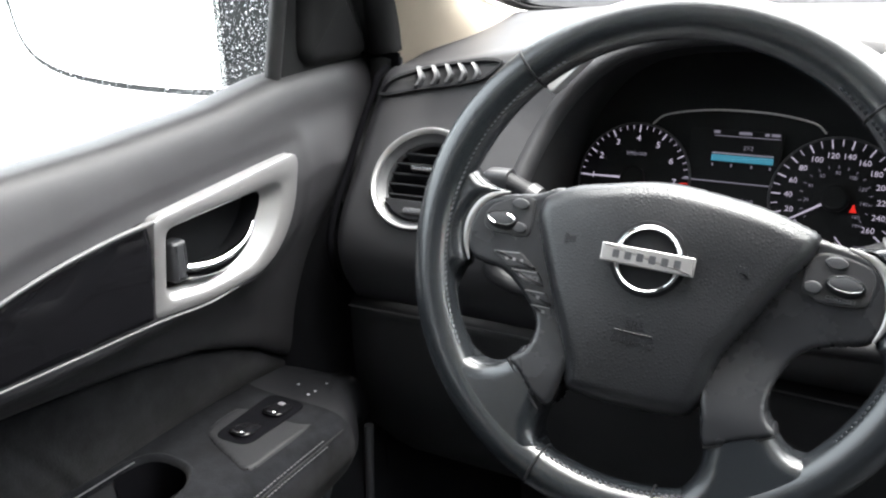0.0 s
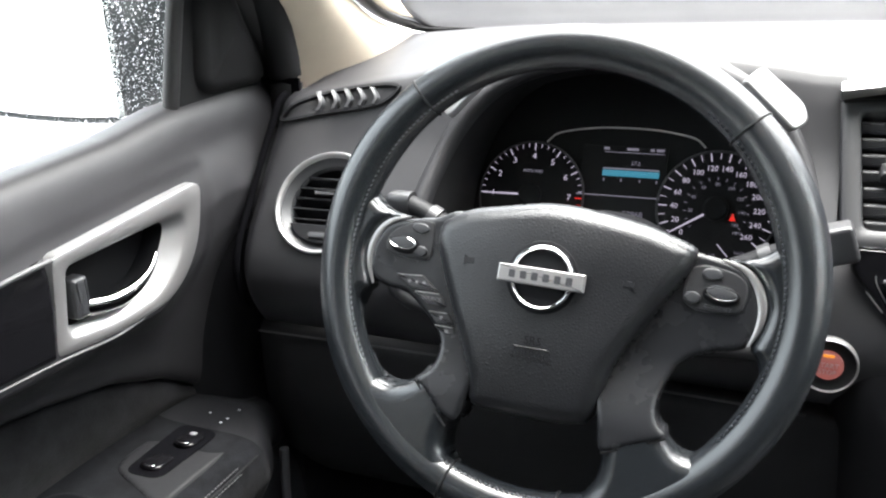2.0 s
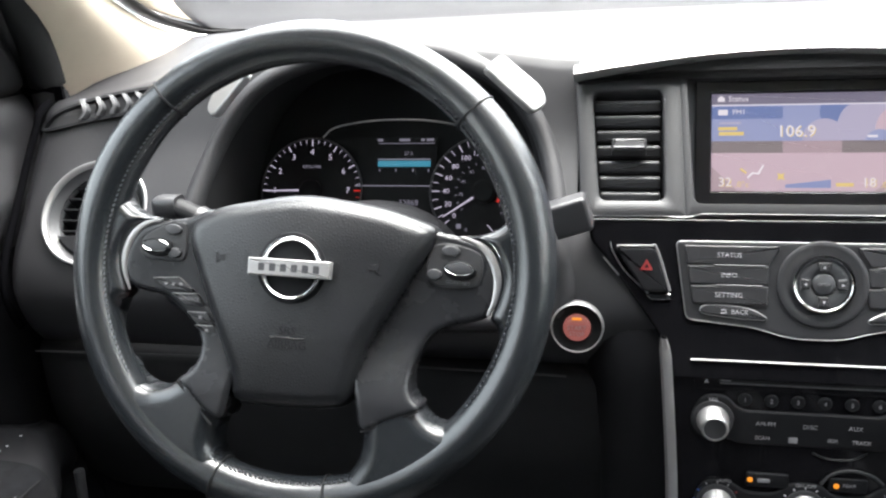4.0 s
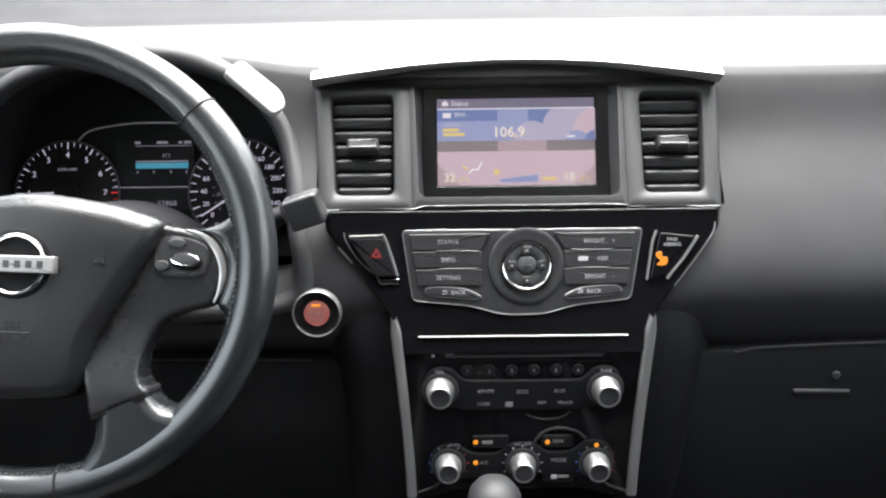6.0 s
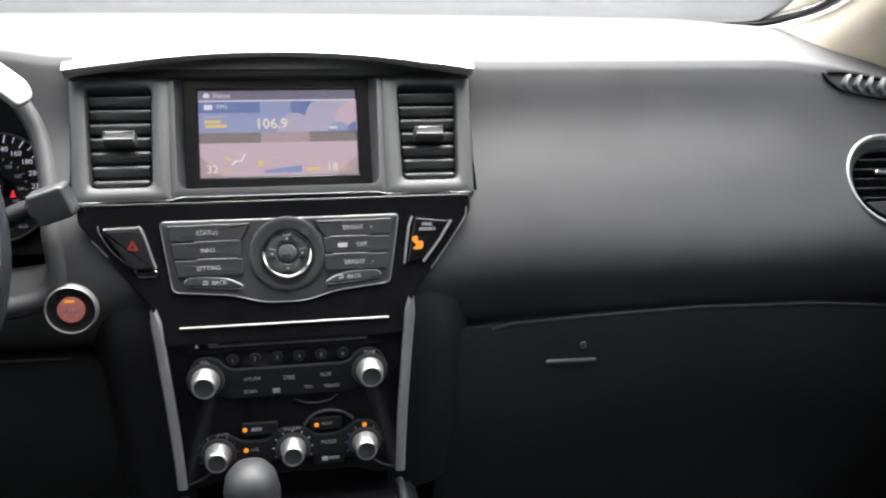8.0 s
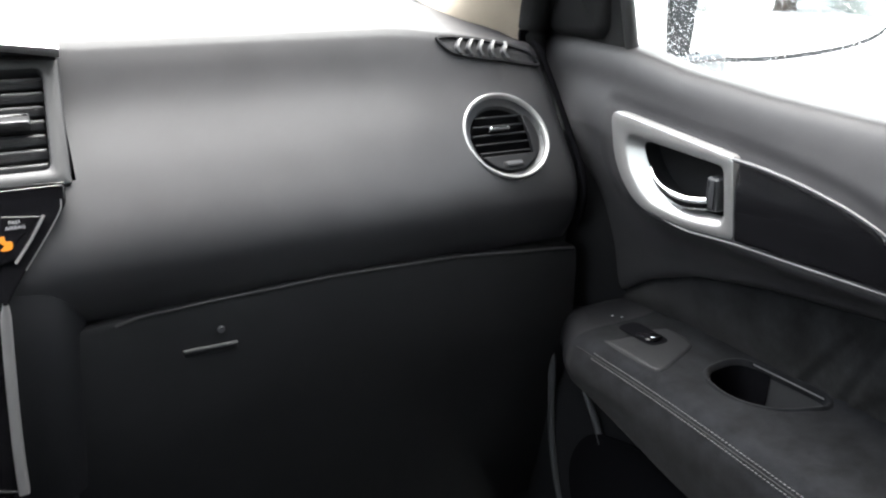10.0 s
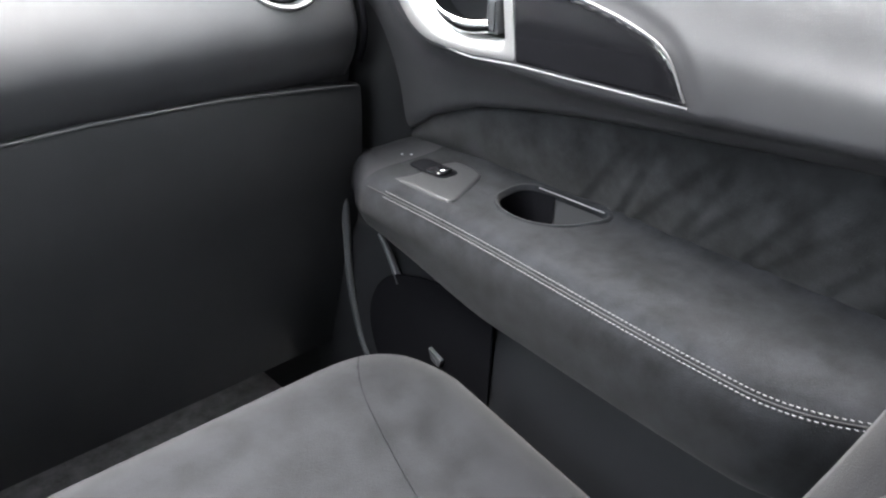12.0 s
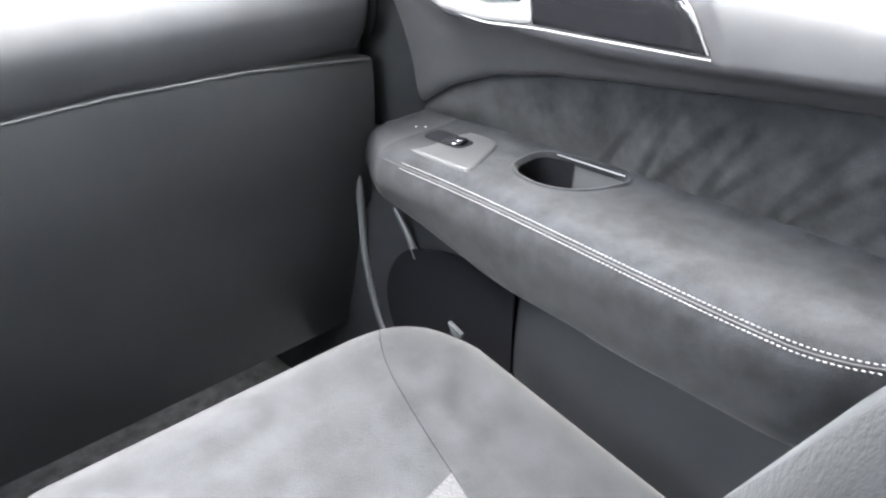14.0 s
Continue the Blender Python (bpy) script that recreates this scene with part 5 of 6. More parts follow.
JOINT = {1: ((0.0550, -0.1148), (0.075, -0.1064), (0.0960, -0.0958)), -1: ((-0.0600, -0.1205), (-0.0695, -0.1106), (-0.0890, -0.0905))}
for side in (-1, 1):
    part("spoke", cushioned(cat(EAR[side], 90, True)[::side], -0.0095, 0.0045, -0.030, 0.002, bend=lambda x, y: -0.0130 * step(-0.040, -0.098, y)), SPOKE, wheel, "smooth black spoke", angle=60)
    part("spoke_root", cushioned(cat(ROOT[side], 90, True), 0.0025, 0.013, -0.030, 0.002), LEATHER, wheel, "leather lower spoke", angle=70)
    part("spoke_edge", tube([(side * x, y, -0.0060) for x, y in cat([(0.0485, -0.066), (0.0500, -0.090), (0.0545, -0.112)], 14)], [0.0016 + 0.0018 * math.sin(math.pi * t) for t in np.linspace(0, 1, 14)], 8), SPOKE, wheel, "rounded bright spoke edge")
    part("spoke_joint", tube([(x, y, 0.0016) for x, y in JOINT[side]], 0.0010, 6), DARK, wheel)
    flare = [(side * x, y) for x, y in cat([(0.116, 0.0310), (0.128, 0.0320), (0.140, 0.0360), (0.150, 0.044), (0.160, 0.056), (0.166, 0.020), (0.166, -0.020), (0.160, -0.052), (0.152, -0.064), (0.150, -0.046), (0.1465, -0.034), (0.1415, -0.027), (0.1460, -0.013), (0.1475, 0.002), (0.1410, 0.0185), (0.131, 0.0270)], 80, True)]
    part("grip_flare", cushioned(flare, -0.0050, 0.010, -0.028, 0.002), LEATHER, wheel, "leather grip flaring into the spoke", angle=80)
    arc = cat([(side * x, y) for x, y in ((0.1160, 0.0300), (0.1300, 0.0255), (0.1395, 0.0165), (0.1450, 0.002), (0.1442, -0.0130), (0.1395, -0.0255))], 26)
    part("silver_arc", tube([(x, y, -0.0105) for x, y in arc], [0.0008 + 0.0026 * math.sin(math.pi * t) for t in np.linspace(0, 1, 26)], 10, flat=0.7), SILVER, wheel, "bright silver arc")

cover = cat([(0, 0.0545), (0.053, 0.0490), (0.080, 0.0425), (0.0985, 0.0350), (0.0975, 0.0220), (0.0911, 0.0107), (0.0755, -0.0165), (0.0560, -0.0514), (0.0500, -0.0750), (0.0450, -0.0920), (0.0350, -0.1005), (0.003, -0.1036),
             (-0.0350, -0.1035), (-0.0465, -0.0990), (-0.0485, -0.0830), (-0.0563, -0.0633), (-0.0680, -0.0370), (-0.0794, -0.0115), (-0.0895, 0.0140), (-0.0890, 0.0270), (-0.0855, 0.0325), (-0.0675, 0.0420), (-0.0438, 0.0475)], 110, True)
pad_cover = part("airbag_cover", cushioned(cover, 0.0115, 0.013, -0.036, 0.002, bend=lambda x, y: 4.0 * max(0.0, y - 0.008) ** 2 + 1.0 * x * x + 1.2 * max(0.0, -0.03 - y) ** 2), COVER, wheel, "grained black airbag cover", angle=70)
words("embossing", "SRS", 0.0085, SPOKE, pad_cover, shift(-0.002, -0.046, 0.0113), thick=0.0006)
words("embossing", "AIRBAG", 0.0085, SPOKE, pad_cover, shift(-0.002, -0.0560, 0.0108), thick=0.0006)
part("emboss_line", slab(rect(0.026, 0.0008, 0.0003), 0.001, 0.0003, 1), SPOKE, pad_cover, m=shift(-0.002, -0.0508, 0.0108))
for side in (-1, 1):
    part("horn_mark", slab([(side * (0.058 + a), b) for a, b in ((-0.004, 0.0025), (0.001, 0.0018), (0.004, 0.004), (0.004, -0.004), (0.001, -0.0018), (-0.004, -0.0025))], 0.0008, 0.0002, 1), SPOKE, pad_cover, "embossed horn mark", shift(0, 0.004, 0.0078))
badge = part("badge", turned([(0.0262, -0.001), (0.0258, 0.0010), (0.024, 0.0016), (0.0, 0.0014)], 48), HARD, pad_cover, "round badge with chrome ring and bar", shift(-0.0019, -0.0005, 0.0108))
part("badge_ring", turned([(0.0192, 0.001), (0.0200, 0.0042), (0.0215, 0.0052), (0.0228, 0.0042), (0.0235, 0.001)], 56), CHROME, badge, "chrome ring", angle=60)
part("badge_bar", slab(rounded([(-0.0310, -0.0063), (0.0310, -0.0063), (0.0310, 0.0063), (-0.0310, 0.0063)], 0.0008, 2), 0.0062, 0.0008), SILVER, badge, "plain chrome bar", shift(0, 0, 0.001))
for k in range(6):
    part("bar_mark", slab(rect(0.0046, 0.0056, 0.0008), 0.0004, 0.0001, 1), GREY, badge, "plain dark bar", shift(-0.0205 + 0.0082 * k, 0, 0.0070))

# spoke buttons
for side in (-1, 1):
    if side > 0:
        o = cat([(0.0935, 0.003), (0.0955, 0.0190), (0.104, 0.0245), (0.122, 0.0225), (0.1325, 0.0165), (0.1335, 0.003), (0.128, -0.005), (0.106, -0.0065), (0.096, -0.003)], 48, True)
        rock, b1, b2 = (0.1179, 0.0070), (0.1106, 0.0195), (0.0995, 0.0019)
    else:
        o = cat([(-0.1317, 0.0052), (-0.1285, 0.0169), (-0.1102, 0.0268), (-0.0964, 0.0275), (-0.0945, 0.0200), (-0.0950, 0.0016), (-0.1050, -0.0014), (-0.1255, -0.0004)], 48, True)
        rock, b1, b2 = (-0.1168, 0.0096), (-0.1050, 0.0225), (-0.1030, 0.0048)
    pod = part("button_pod", slab(o, 0.0022, 0.0009, z=-0.0040), BUTTON, wheel, "dark oval button pod", shift(0, 0, -0.0065))
    part("pod_line", hoop(shrink(o, -0.0005), o, 0.0016, 0.0003, z=-0.0036), GREY, pod, "fine grey outline")
    part("rocker_base", slab(circle(0.0122, 32, ry=0.0072), 0.0030, 0.0015, 3, z=-0.002), HARD, pod, m=shift(rock[0], rock[1] - 0.0012, 0, -3))
    part("rocker", slab(circle(0.0105, 32, ry=0.0050), 0.0055, 0.0022, 4, z=-0.001), GREY, pod, "raised rocker", shift(*rock, 0, -3))
    part("rocker_ring", hoop(circle(0.0110, 40, ry=0.0048), circle(0.0098, 40, ry=0.0040), 0.0052, 0.0004, z=-0.0006), CHROME, pod, "fine chrome oval", shift(*rock, 0, -3))
    part("button", slab(circle(0.0068, 24, ry=0.0040), 0.0026, 0.0012, z=-0.002), GREY, pod, m=shift(*b1, 0, -3))
    part("button", slab(circle(0.0056, 24, ry=0.0042), 0.0026, 0.0012, z=-0.002), GREY, pod, m=shift(*b2, 0, -3))
words("caption", "COAST/SET", 0.0036, DIMPRINT, wheel, shift(0.1168, -0.0031, -0.0081, -3))
LEFT_KEYS = (
    ((-0.1152, -0.0154), (-0.0930, -0.0136), (-0.0793, -0.0241), (-0.1021, -0.0243)),
    ((-0.0988, -0.0262), (-0.0771, -0.0254), (-0.0712, -0.0349), (-0.0873, -0.0342)),
    ((-0.0854, -0.0393), (-0.0685, -0.0390), (-0.0625, -0.0475), (-0.0782, -0.0471)),
    ((-0.0789, -0.0491), (-0.0624, -0.0487), (-0.0583, -0.0577), (-0.0718, -0.0554)),
)
for k, key in enumerate(LEFT_KEYS):
    key = [(x - 0.0048, y + 0.0005) for x, y in key]
    b = part("button", slab(rounded(key, 0.0016, 4), 0.0050, 0.0008, z=-0.0062), BUTTON, wheel, "dark keyed button", shift(0, 0, -0.0065))
    (x1, y1), (x2, y2) = key[0], key[1]
    part("edge", tube([(x1 + 0.001, y1 - 0.0004, -0.0012), (x2 - 0.001, y2 - 0.0004, -0.0012)], 0.00035, 6), SILVER, b, "fine bright upper edge")
    mx, my = sum(q[0] for q in key) / 4, sum(q[1] for q in key) / 4
    if k == 1:
        words("caption", "SOURCE", 0.0042, DIMPRINT, b, shift(mx, my, -0.0011, -2))
    else:
        for dx in ((-0.006, 0.0, 0.006) if k == 0 else (0.0,)):
            part("mark", slab(rect(0.0026, 0.0026, 0.0008), 0.0003, 0.0001, 1), DIMPRINT, b, m=shift(mx + dx, my, -0.0012))
# ---- front doors ----
def door_pose(side, x):
    """Panel pose: local x runs rearwards (right door) or forwards (left door), local y up, local z into the cabin."""
    m = Matrix(((0, 0, -side, side * x), (-side, 0, 0, 0), (0, 1, 0, 0), (0, 0, 0, 1)))
    return m


def sill(y):
    return float(np.interp(-y, [-0.1, 0.0, 0.09, 0.18, 0.30, 0.40, 0.65, 1.05], [0.842, 0.841, 0.836, 0.820, 0.809, 0.804, 0.796, 0.79]))


def insert_top(y):
    return float(np.interp(-y, [0.04, 0.09, 0.14, 0.21, 0.29, 0.37, 0.55, 0.67, 1.05], [0.500, 0.530, 0.562, 0.589, 0.605, 0.616, 0.636, 0.648, 0.66]))


def arm_in(y):
    """How far the armrest reaches into the cabin."""
    return 0.6664 + 0.0185 * step(-0.64, -0.24, y) + 0.055 * step(-0.16, -0.055, y) + 0.072 * min(1.0, max(0.0, (-0.635 - y) / 0.13)) ** 2


CUP = [(0.768, -0.292), (0.750, -0.314), (0.747, -0.348), (0.762, -0.376), (0.788, -0.392), (0.815, -0.400), (0.816, -0.350), (0.812, -0.306), (0.797, -0.290)]


def front_door(side):
    name = "front_door"
    door = thing(name, "black front door trim with silver handle bezel and padded armrest", "car door", None, "front doors")

    def P(label_name, bm, mat, parent=None, label="", m=None, angle=50):
        return part(label_name, bm, mat, parent or door, label, m, angle)

    ledge = np.array(cat([(-0.120, 0.668), (-0.104, 0.712), (-0.097, 0.768), (-0.104, 0.774), (-0.200, 0.764), (-0.300, 0.7555), (-0.390, 0.7445), (-0.445, 0.7310), (-0.478, 0.7150), (-0.505, 0.6760)], 900))

    def swell(y, z):
        """The pad stands proud above and before the handle panel, with a valley under the window sill."""
        d = np.hypot(ledge[:, 0] - y, ledge[:, 1] - z)
        k = int(np.argmin(d))
        t = ledge[min(k + 1, 899)] - ledge[max(k - 1, 0)]
        outside = (y - ledge[k][0]) * t[1] - (z - ledge[k][1]) * t[0] > 0
        r = float(d[k]) if outside else 0.0
        lip = 0.0022 * step(0.0, 0.012, r) * math.exp(-max(0.0, r - 0.012) / 0.030) * step(0.640, 0.690, z)
        valley = 0.003 * math.exp(-((z - sill(y) + 0.044) / 0.017) ** 2) * step(-0.50, -0.16, y)
        return lip - valley

    ys = np.linspace(0.10, -1.03, 330)
    rows = []
    for y in ys:
        s, v = sill(y), insert_top(y)
        low = 0.652 + 0.050 * step(-0.19, -0.06, y) + 0.022 * step(-0.35, -0.75, y)
        soft = step(-0.19, -0.08, y)
        rows.append([(side * x, y, z) for x, z in cat([(0.850, s - 0.014), (0.832, s - 0.001), (0.806, s + 0.001), (0.792, s - 0.007), (0.782, s - 0.028), (0.773, s - 0.060), (0.765, 0.5 * (s - 0.06) + 0.5 * (low + 0.02)), (0.7635 + 0.002 * soft, low + 0.017 + 0.018 * soft), (0.7655 + 0.004 * soft, low + 0.007 + 0.005 * soft), (0.773, low), (0.787, low - 0.25 * (low - v)), (0.800, low - (low - v) * 0.6), (0.809, v + 0.004), (0.824, v - 0.004)], 84)])
        rows[-1] = [(x - side * swell(yy, zz), yy, zz) for x, yy, zz in rows[-1]]
    hole = [(-0.110, 0.764), (-0.288, 0.746), (-0.300, 0.674), (-0.235, 0.668), (-0.165, 0.672), (-0.124, 0.708)]
    bm = bmesh.new()
    grid = [[bm.verts.new(p) for p in row] for row in rows]
    for a, b in zip(grid, grid[1:]):
        for i in range(len(a) - 1):
            c = (a[i].co + b[i + 1].co) / 2
            if not inside((c.y, c.z), hole):
                bm.faces.new((a[i], a[i + 1], b[i + 1], b[i]))
    P("upper_trim", bm, PAD, angle=80)
    P("inner_panel", quad_sheet((side * 0.856, 0.12, -0.02), (side * 0.856, -1.03, -0.02), (side * 0.856, -1.03, 0.780), (side * 0.856, 0.12, 0.780), 0.004), HARD, label="black inner door panel")
    P("front_filler", loft([[(side * x, y, z) for x, y, z in cat([(0.764, 0.03, h), (0.775, -0.045, h), (0.800, -0.085, h), (0.852, -0.12, h)], 14)] for h in (0.30, 0.45, 0.60, 0.695)], False), HARD, label="dark front edge of the door trim", angle=80)
    # velour insert with loose creases
    rows = []
    for y in np.linspace(0.0, -1.02, 260):
        v = insert_top(y)
        row = []
        for t in np.linspace(0, 1, 22):
            z = v * (1 - t) + 0.500 * t
            crease = 0.0
            for cy, lean in ((-0.405, 0.7), (-0.440, 0.5), (-0.482, 0.9), (-0.515, 0.6), (-0.548, 1.0), (-0.590, 0.7), (-0.625, 1.0), (-0.672, 0.8), (-0.72, 1.0)):
                d = (y - cy) + lean * (z - 0.58)
                crease += 0.0012 * (math.exp(-(d / 0.0045) ** 2) - 0.7 * math.exp(-((d - 0.010) / 0.006) ** 2)) * step(0.0, 0.25, t) * step(1.0, 0.75, t)
            puff = 0.012 * math.sin(math.pi * t) - 0.004 * math.sin(math.pi * t) * noise.noise(Vector((y * 9, z * 9, side)))
            row.append((side * (0.818 + 0.016 * t - puff + crease * 1.6), y, z))
        rows.append(row)
    P("insert", loft(rows, False), VELOUR_LIT, label="charcoal velour insert with creases", angle=80)
    # armrest
    rows = []
    for y in np.linspace(-0.045, -1.02, 300):
        i, g = arm_in(y), 0.035 + 0.056 * step(-0.10, -0.36, y)
        dip = -0.020 * step(-0.10, -0.045, y)
        rows.append([(side * x, y, z + dip) for x, z in cat([(0.850, 0.568), (0.834, 0.5360), (0.819, 0.5210), (0.785, 0.5172), (max(0.745, i + 0.03), 0.5175), (i + 0.030, 0.5165), (i + 0.012, 0.5115), (i + 0.002, 0.499), (i - 0.001, 0.478), (i + 0.003, 0.478 - 0.28 * g), (i + 0.010, 0.478 - 0.58 * g), (i + 0.026, 0.478 - 0.80 * g), (i + 0.055, 0.478 - 0.88 * g)], 90)])
    nose = bmesh.new()
    wide_cup = [tuple(q) for q in shrink(cat(CUP, 48, True), -0.003)]
    bm = bmesh.new()
    grid = [[bm.verts.new(p) for p in row] for row in rows]
    for a, b in zip(grid, grid[1:]):
        for i in range(len(a) - 1):
            c = (a[i].co + b[i + 1].co) / 2
            if c.z > 0.505 and inside((abs(c.x), c.y), wide_cup):
                continue
            if c.y < -0.150:
                bm.faces.new((a[i], a[i + 1], b[i + 1], b[i]))
            else:
                nose.faces.new([nose.verts.new(v.co) for v in (a[i], a[i + 1], b[i + 1], b[i])])
    bmesh.ops.delete(bm, geom=[v for v in bm.verts if not v.link_faces], context="VERTS")
    bmesh.ops.remove_doubles(nose, verts=nose.verts, dist=1e-5)
    arm = P("armrest", bm, VELOUR, label="padded charcoal velour armrest", angle=80)
    P("armrest_front", nose, HARD, arm, "smooth black plastic front of the armrest", angle=80)
    front = rows[0]
    P("armrest_nose", loft([front, [tuple(np.array(p) * np.array((1, 0, 1)) + np.array((side * 0.02, -0.035, -0.01))) for p in front]], False), HARD, arm)
    cup = [tuple(q) for q in cat(CUP, 48, True)]

    def lying(loop, up):
        """The loop laid up above the top of the armrest."""
        return [(side * x, y, float(np.interp(x, [0.745, 0.785, 0.819, 0.834], [0.5175, 0.5172, 0.5210, 0.5360])) + up) for x, y in loop]

    P("pull_rim", loft([lying(shrink(cup, -0.008), -0.0030), lying(shrink(cup, -0.005), 0.0014), lying(shrink(cup, -0.002), 0.0012), lying(shrink(cup, 0.001), -0.006)], True), VELOUR, arm, angle=80)
    P("pull_well", loft([lying(shrink(cup, -0.0005), -0.0025), [(side * x, y, 0.470) for x, y in shrink(cup, 0.004)], [(side * x, y, 0.455) for x, y in shrink(cup, 0.010)]], True, False, True), SURROUND, arm, "dark grey pull pocket")
    k0 = next(k for k in range(len(cup)) if cup[k][1] > -0.338 and cup[k - 1][1] <= -0.338)
    bow = [q for q in cup[k0:] + cup[:k0] if q[1] > -0.338]
    # black strip stands for the shade in the front of the pocket
    P("pull_end_shade", loft([lying([tuple(np.array(q) + (np.array((0.785, -0.340)) - np.array(q)) * f) for q in bow], up) for f, up in ((0.03, -0.0035), (0.10, -0.028), (0.14, -0.052))], False), GAP_SHADE, arm, "black strip for the shaded end of the pull pocket")
    P("pull_edge", tube(lying([(0.8125 + 0.003 * k / 7, -0.310 - 0.086 * k / 7) for k in range(8)], 0.0012), 0.0007, 6), LINE, arm, "bright back edge of the pocket")
    bm = bmesh.new()
    for off, z0 in ((0.0074, 0.5092), (0.0034, 0.5038)):
        for y in np.arange(-0.19, -0.74, -0.0047):
            i = arm_in(y)
            tube([(side * (i + off), y, z0 + 0.0004), (side * (i + off + 0.0006), y - 0.0027, z0 + 0.0004)], 0.00042, 5, bm=bm)
    tagged(part("stitching", bm, THREAD, arm, "double row of pale stitches"), kind="stuff")
    bm = tube([(side * (arm_in(y) + 0.0056), y, 0.5062) for y in np.linspace(-0.16, -0.82, 60)], 0.0009, 6)
    P("stitch_groove", bm, DARK, arm)
    # window switches
    sw = rounded([(0.748, -0.105), (0.711, -0.150), (0.713, -0.276), (0.799, -0.240), (0.806, -0.140), (0.785, -0.105)], [0.02, 0.05, 0.018, 0.018, 0.03, 0.02], 10)
    if side < 0:
        sw = sw[::-1]
    plate = P("switch_plate", cushioned([(side * x, y) for x, y in sw], 0.5192, 0.0030, 0.5100, 0.003, bend=lambda x, y: 0.0085 * step(-0.215, -0.120, y)), LID, label="satin black window switch plate", angle=60)
    if side > 0:
        rockers = [(0.763, -0.200)]
        pit = rounded([(0.778, -0.222), (0.779, -0.160), (0.748, -0.160), (0.748, -0.222)], 0.012, 6)
        dots = ((0.772, -0.142), (0.764, -0.134))
    else:
        rockers = [(0.762, -0.219), (0.758, -0.176)]
        pit = rounded([(0.783, -0.243), (0.786, -0.152), (0.738, -0.154), (0.741, -0.242)], 0.014, 6)
        dots = ((0.773, -0.124), (0.750, -0.137), (0.748, -0.128), (0.747, -0.109))
    P("switch_well", slab([(side * x, y) for x, y in pit], 0.0006, 0.0002, 1, z=0.5188), GAP_SHADE, plate, "flat black plate for the switch recess")
    for x, y in rockers:
        key = P("window_switch", slab(rect(0.025, 0.032, 0.011, n=7), 0.0030, 0.0026, 5, dome=0.0022), GLOSS, plate, "rounded rocker switch", Matrix.Translation((side * x, y, 0.5186)) @ Euler((radians(-9), 0, 0)).to_matrix().to_4x4())
        P("lip", tube([(0.0095 * math.sin(w), -0.0035 - 0.0115 * math.cos(w), 0.0036) for w in np.linspace(-0.8, 0.8, 9)], [0.0003 + 0.0007 * math.cos(w * 1.8) for w in np.linspace(-0.8, 0.8, 9)], 8), CHROME, key, "bright switch lip")
    for x, y in dots:
        P("lock_mark", slab(rect(0.0030, 0.0022, 0.0008, side * x, y), 0.0005, 0.0002, 1, z=0.5189), PRINT, plate)
    if side < 0:
        P("lock_mark", slab(rect(0.007, 0.005, 0.0015, -0.758, -0.170), 0.0003, 0.0001, 1, z=0.5232), DIMPRINT, plate, "pale window mark")
    # handle bezel
    X = 0.7645
    dm = door_pose(side, X)

    def F(points):
        return [(-side * y, z) for y, z in points]

    mid = F([(-0.215, 0.708)])[0]

    def around(points, n=150):
        """The outline met by n evenly turned rays from mid."""
        p = np.array(points, float) - np.array(mid)
        q = np.roll(p, -1, 0)
        out = []
        for k in range(n):
            d = np.array((math.cos(2 * math.pi * k / n), math.sin(2 * math.pi * k / n)))
            best = 0.0
            for a, b in zip(p, q):
                e = b - a
                den = d[0] * e[1] - d[1] * e[0]
                if abs(den) > 1e-12:
                    r = (a[0] * e[1] - a[1] * e[0]) / den
                    u = (a[0] * d[1] - a[1] * d[0]) / den
                    if -1e-6 <= u <= 1 + 1e-6 and r > best:
                        best = r
            out.append(tuple(np.array(mid) + best * d))
        return out

    rim_out = rounded(F([(-0.104, 0.7700), (-0.292, 0.7510), (-0.304, 0.6690), (-0.235, 0.6620), (-0.160, 0.6660), (-0.118, 0.7060)]), [0.018, 0.005, 0.005, 0.03, 0.030, 0.050], 10)
    rim_in = rounded(F([(-0.132, 0.7460), (-0.281, 0.7390), (-0.290, 0.6800), (-0.235, 0.6735), (-0.174, 0.6780), (-0.141, 0.7120)]), [0.018, 0.008, 0.010, 0.02, 0.025, 0.030], 10)
    far = [(-0.149, 0.7410), (-0.2775, 0.7360), (-0.2850, 0.6850), (-0.240, 0.6830), (-0.192, 0.6875), (-0.163, 0.7120)]
    deep = rounded(F(far), [0.016, 0.009, 0.009, 0.015, 0.02, 0.024], 10)
    o1, o2, i1, i2, i3 = around(rim_out), around(shrink(rim_out, 0.0025)), around(shrink(rim_in, -0.003)), around(rim_in), around(deep)
    bez = P("handle_bezel", loft([[(x, y, -0.010) for x, y in o1], [(x, y, 0.0010) for x, y in o1], [(x, y, 0.0026) for x, y in o2], [(x, y, 0.0020) for x, y in i1], [(x, y, 0.0002) for x, y in i2], [(x, y, -0.012) for x, y in i3]], True), SILVER, label="satin silver handle bezel", m=dm, angle=50)
    P("handle_cup", loft([[(x, y, -0.0105) for x, y in i3], [(x, y, -0.030) for x, y in around(shrink(deep, 0.003))]], True, False, True), HARD, bez, "dark hollow behind the handle")
    lev = cat([(-0.156, 0.7180, -0.012), (-0.176, 0.7030, -0.004), (-0.203, 0.6935, 0.001), (-0.235, 0.6905, 0.001), (-0.272, 0.6970, -0.006)], 24)
    pts = [(-side * y, z, w - 0.004) for y, z, w in lev]
    h = P("door_handle", tube(pts, [0.0015 + 0.0062 * step(0.0, 0.75, t) for t in np.linspace(0, 1, 24)], 12, flat=0.8, up=(0, 0, 1)), CHROME, bez, "curved chrome pull handle", angle=80)
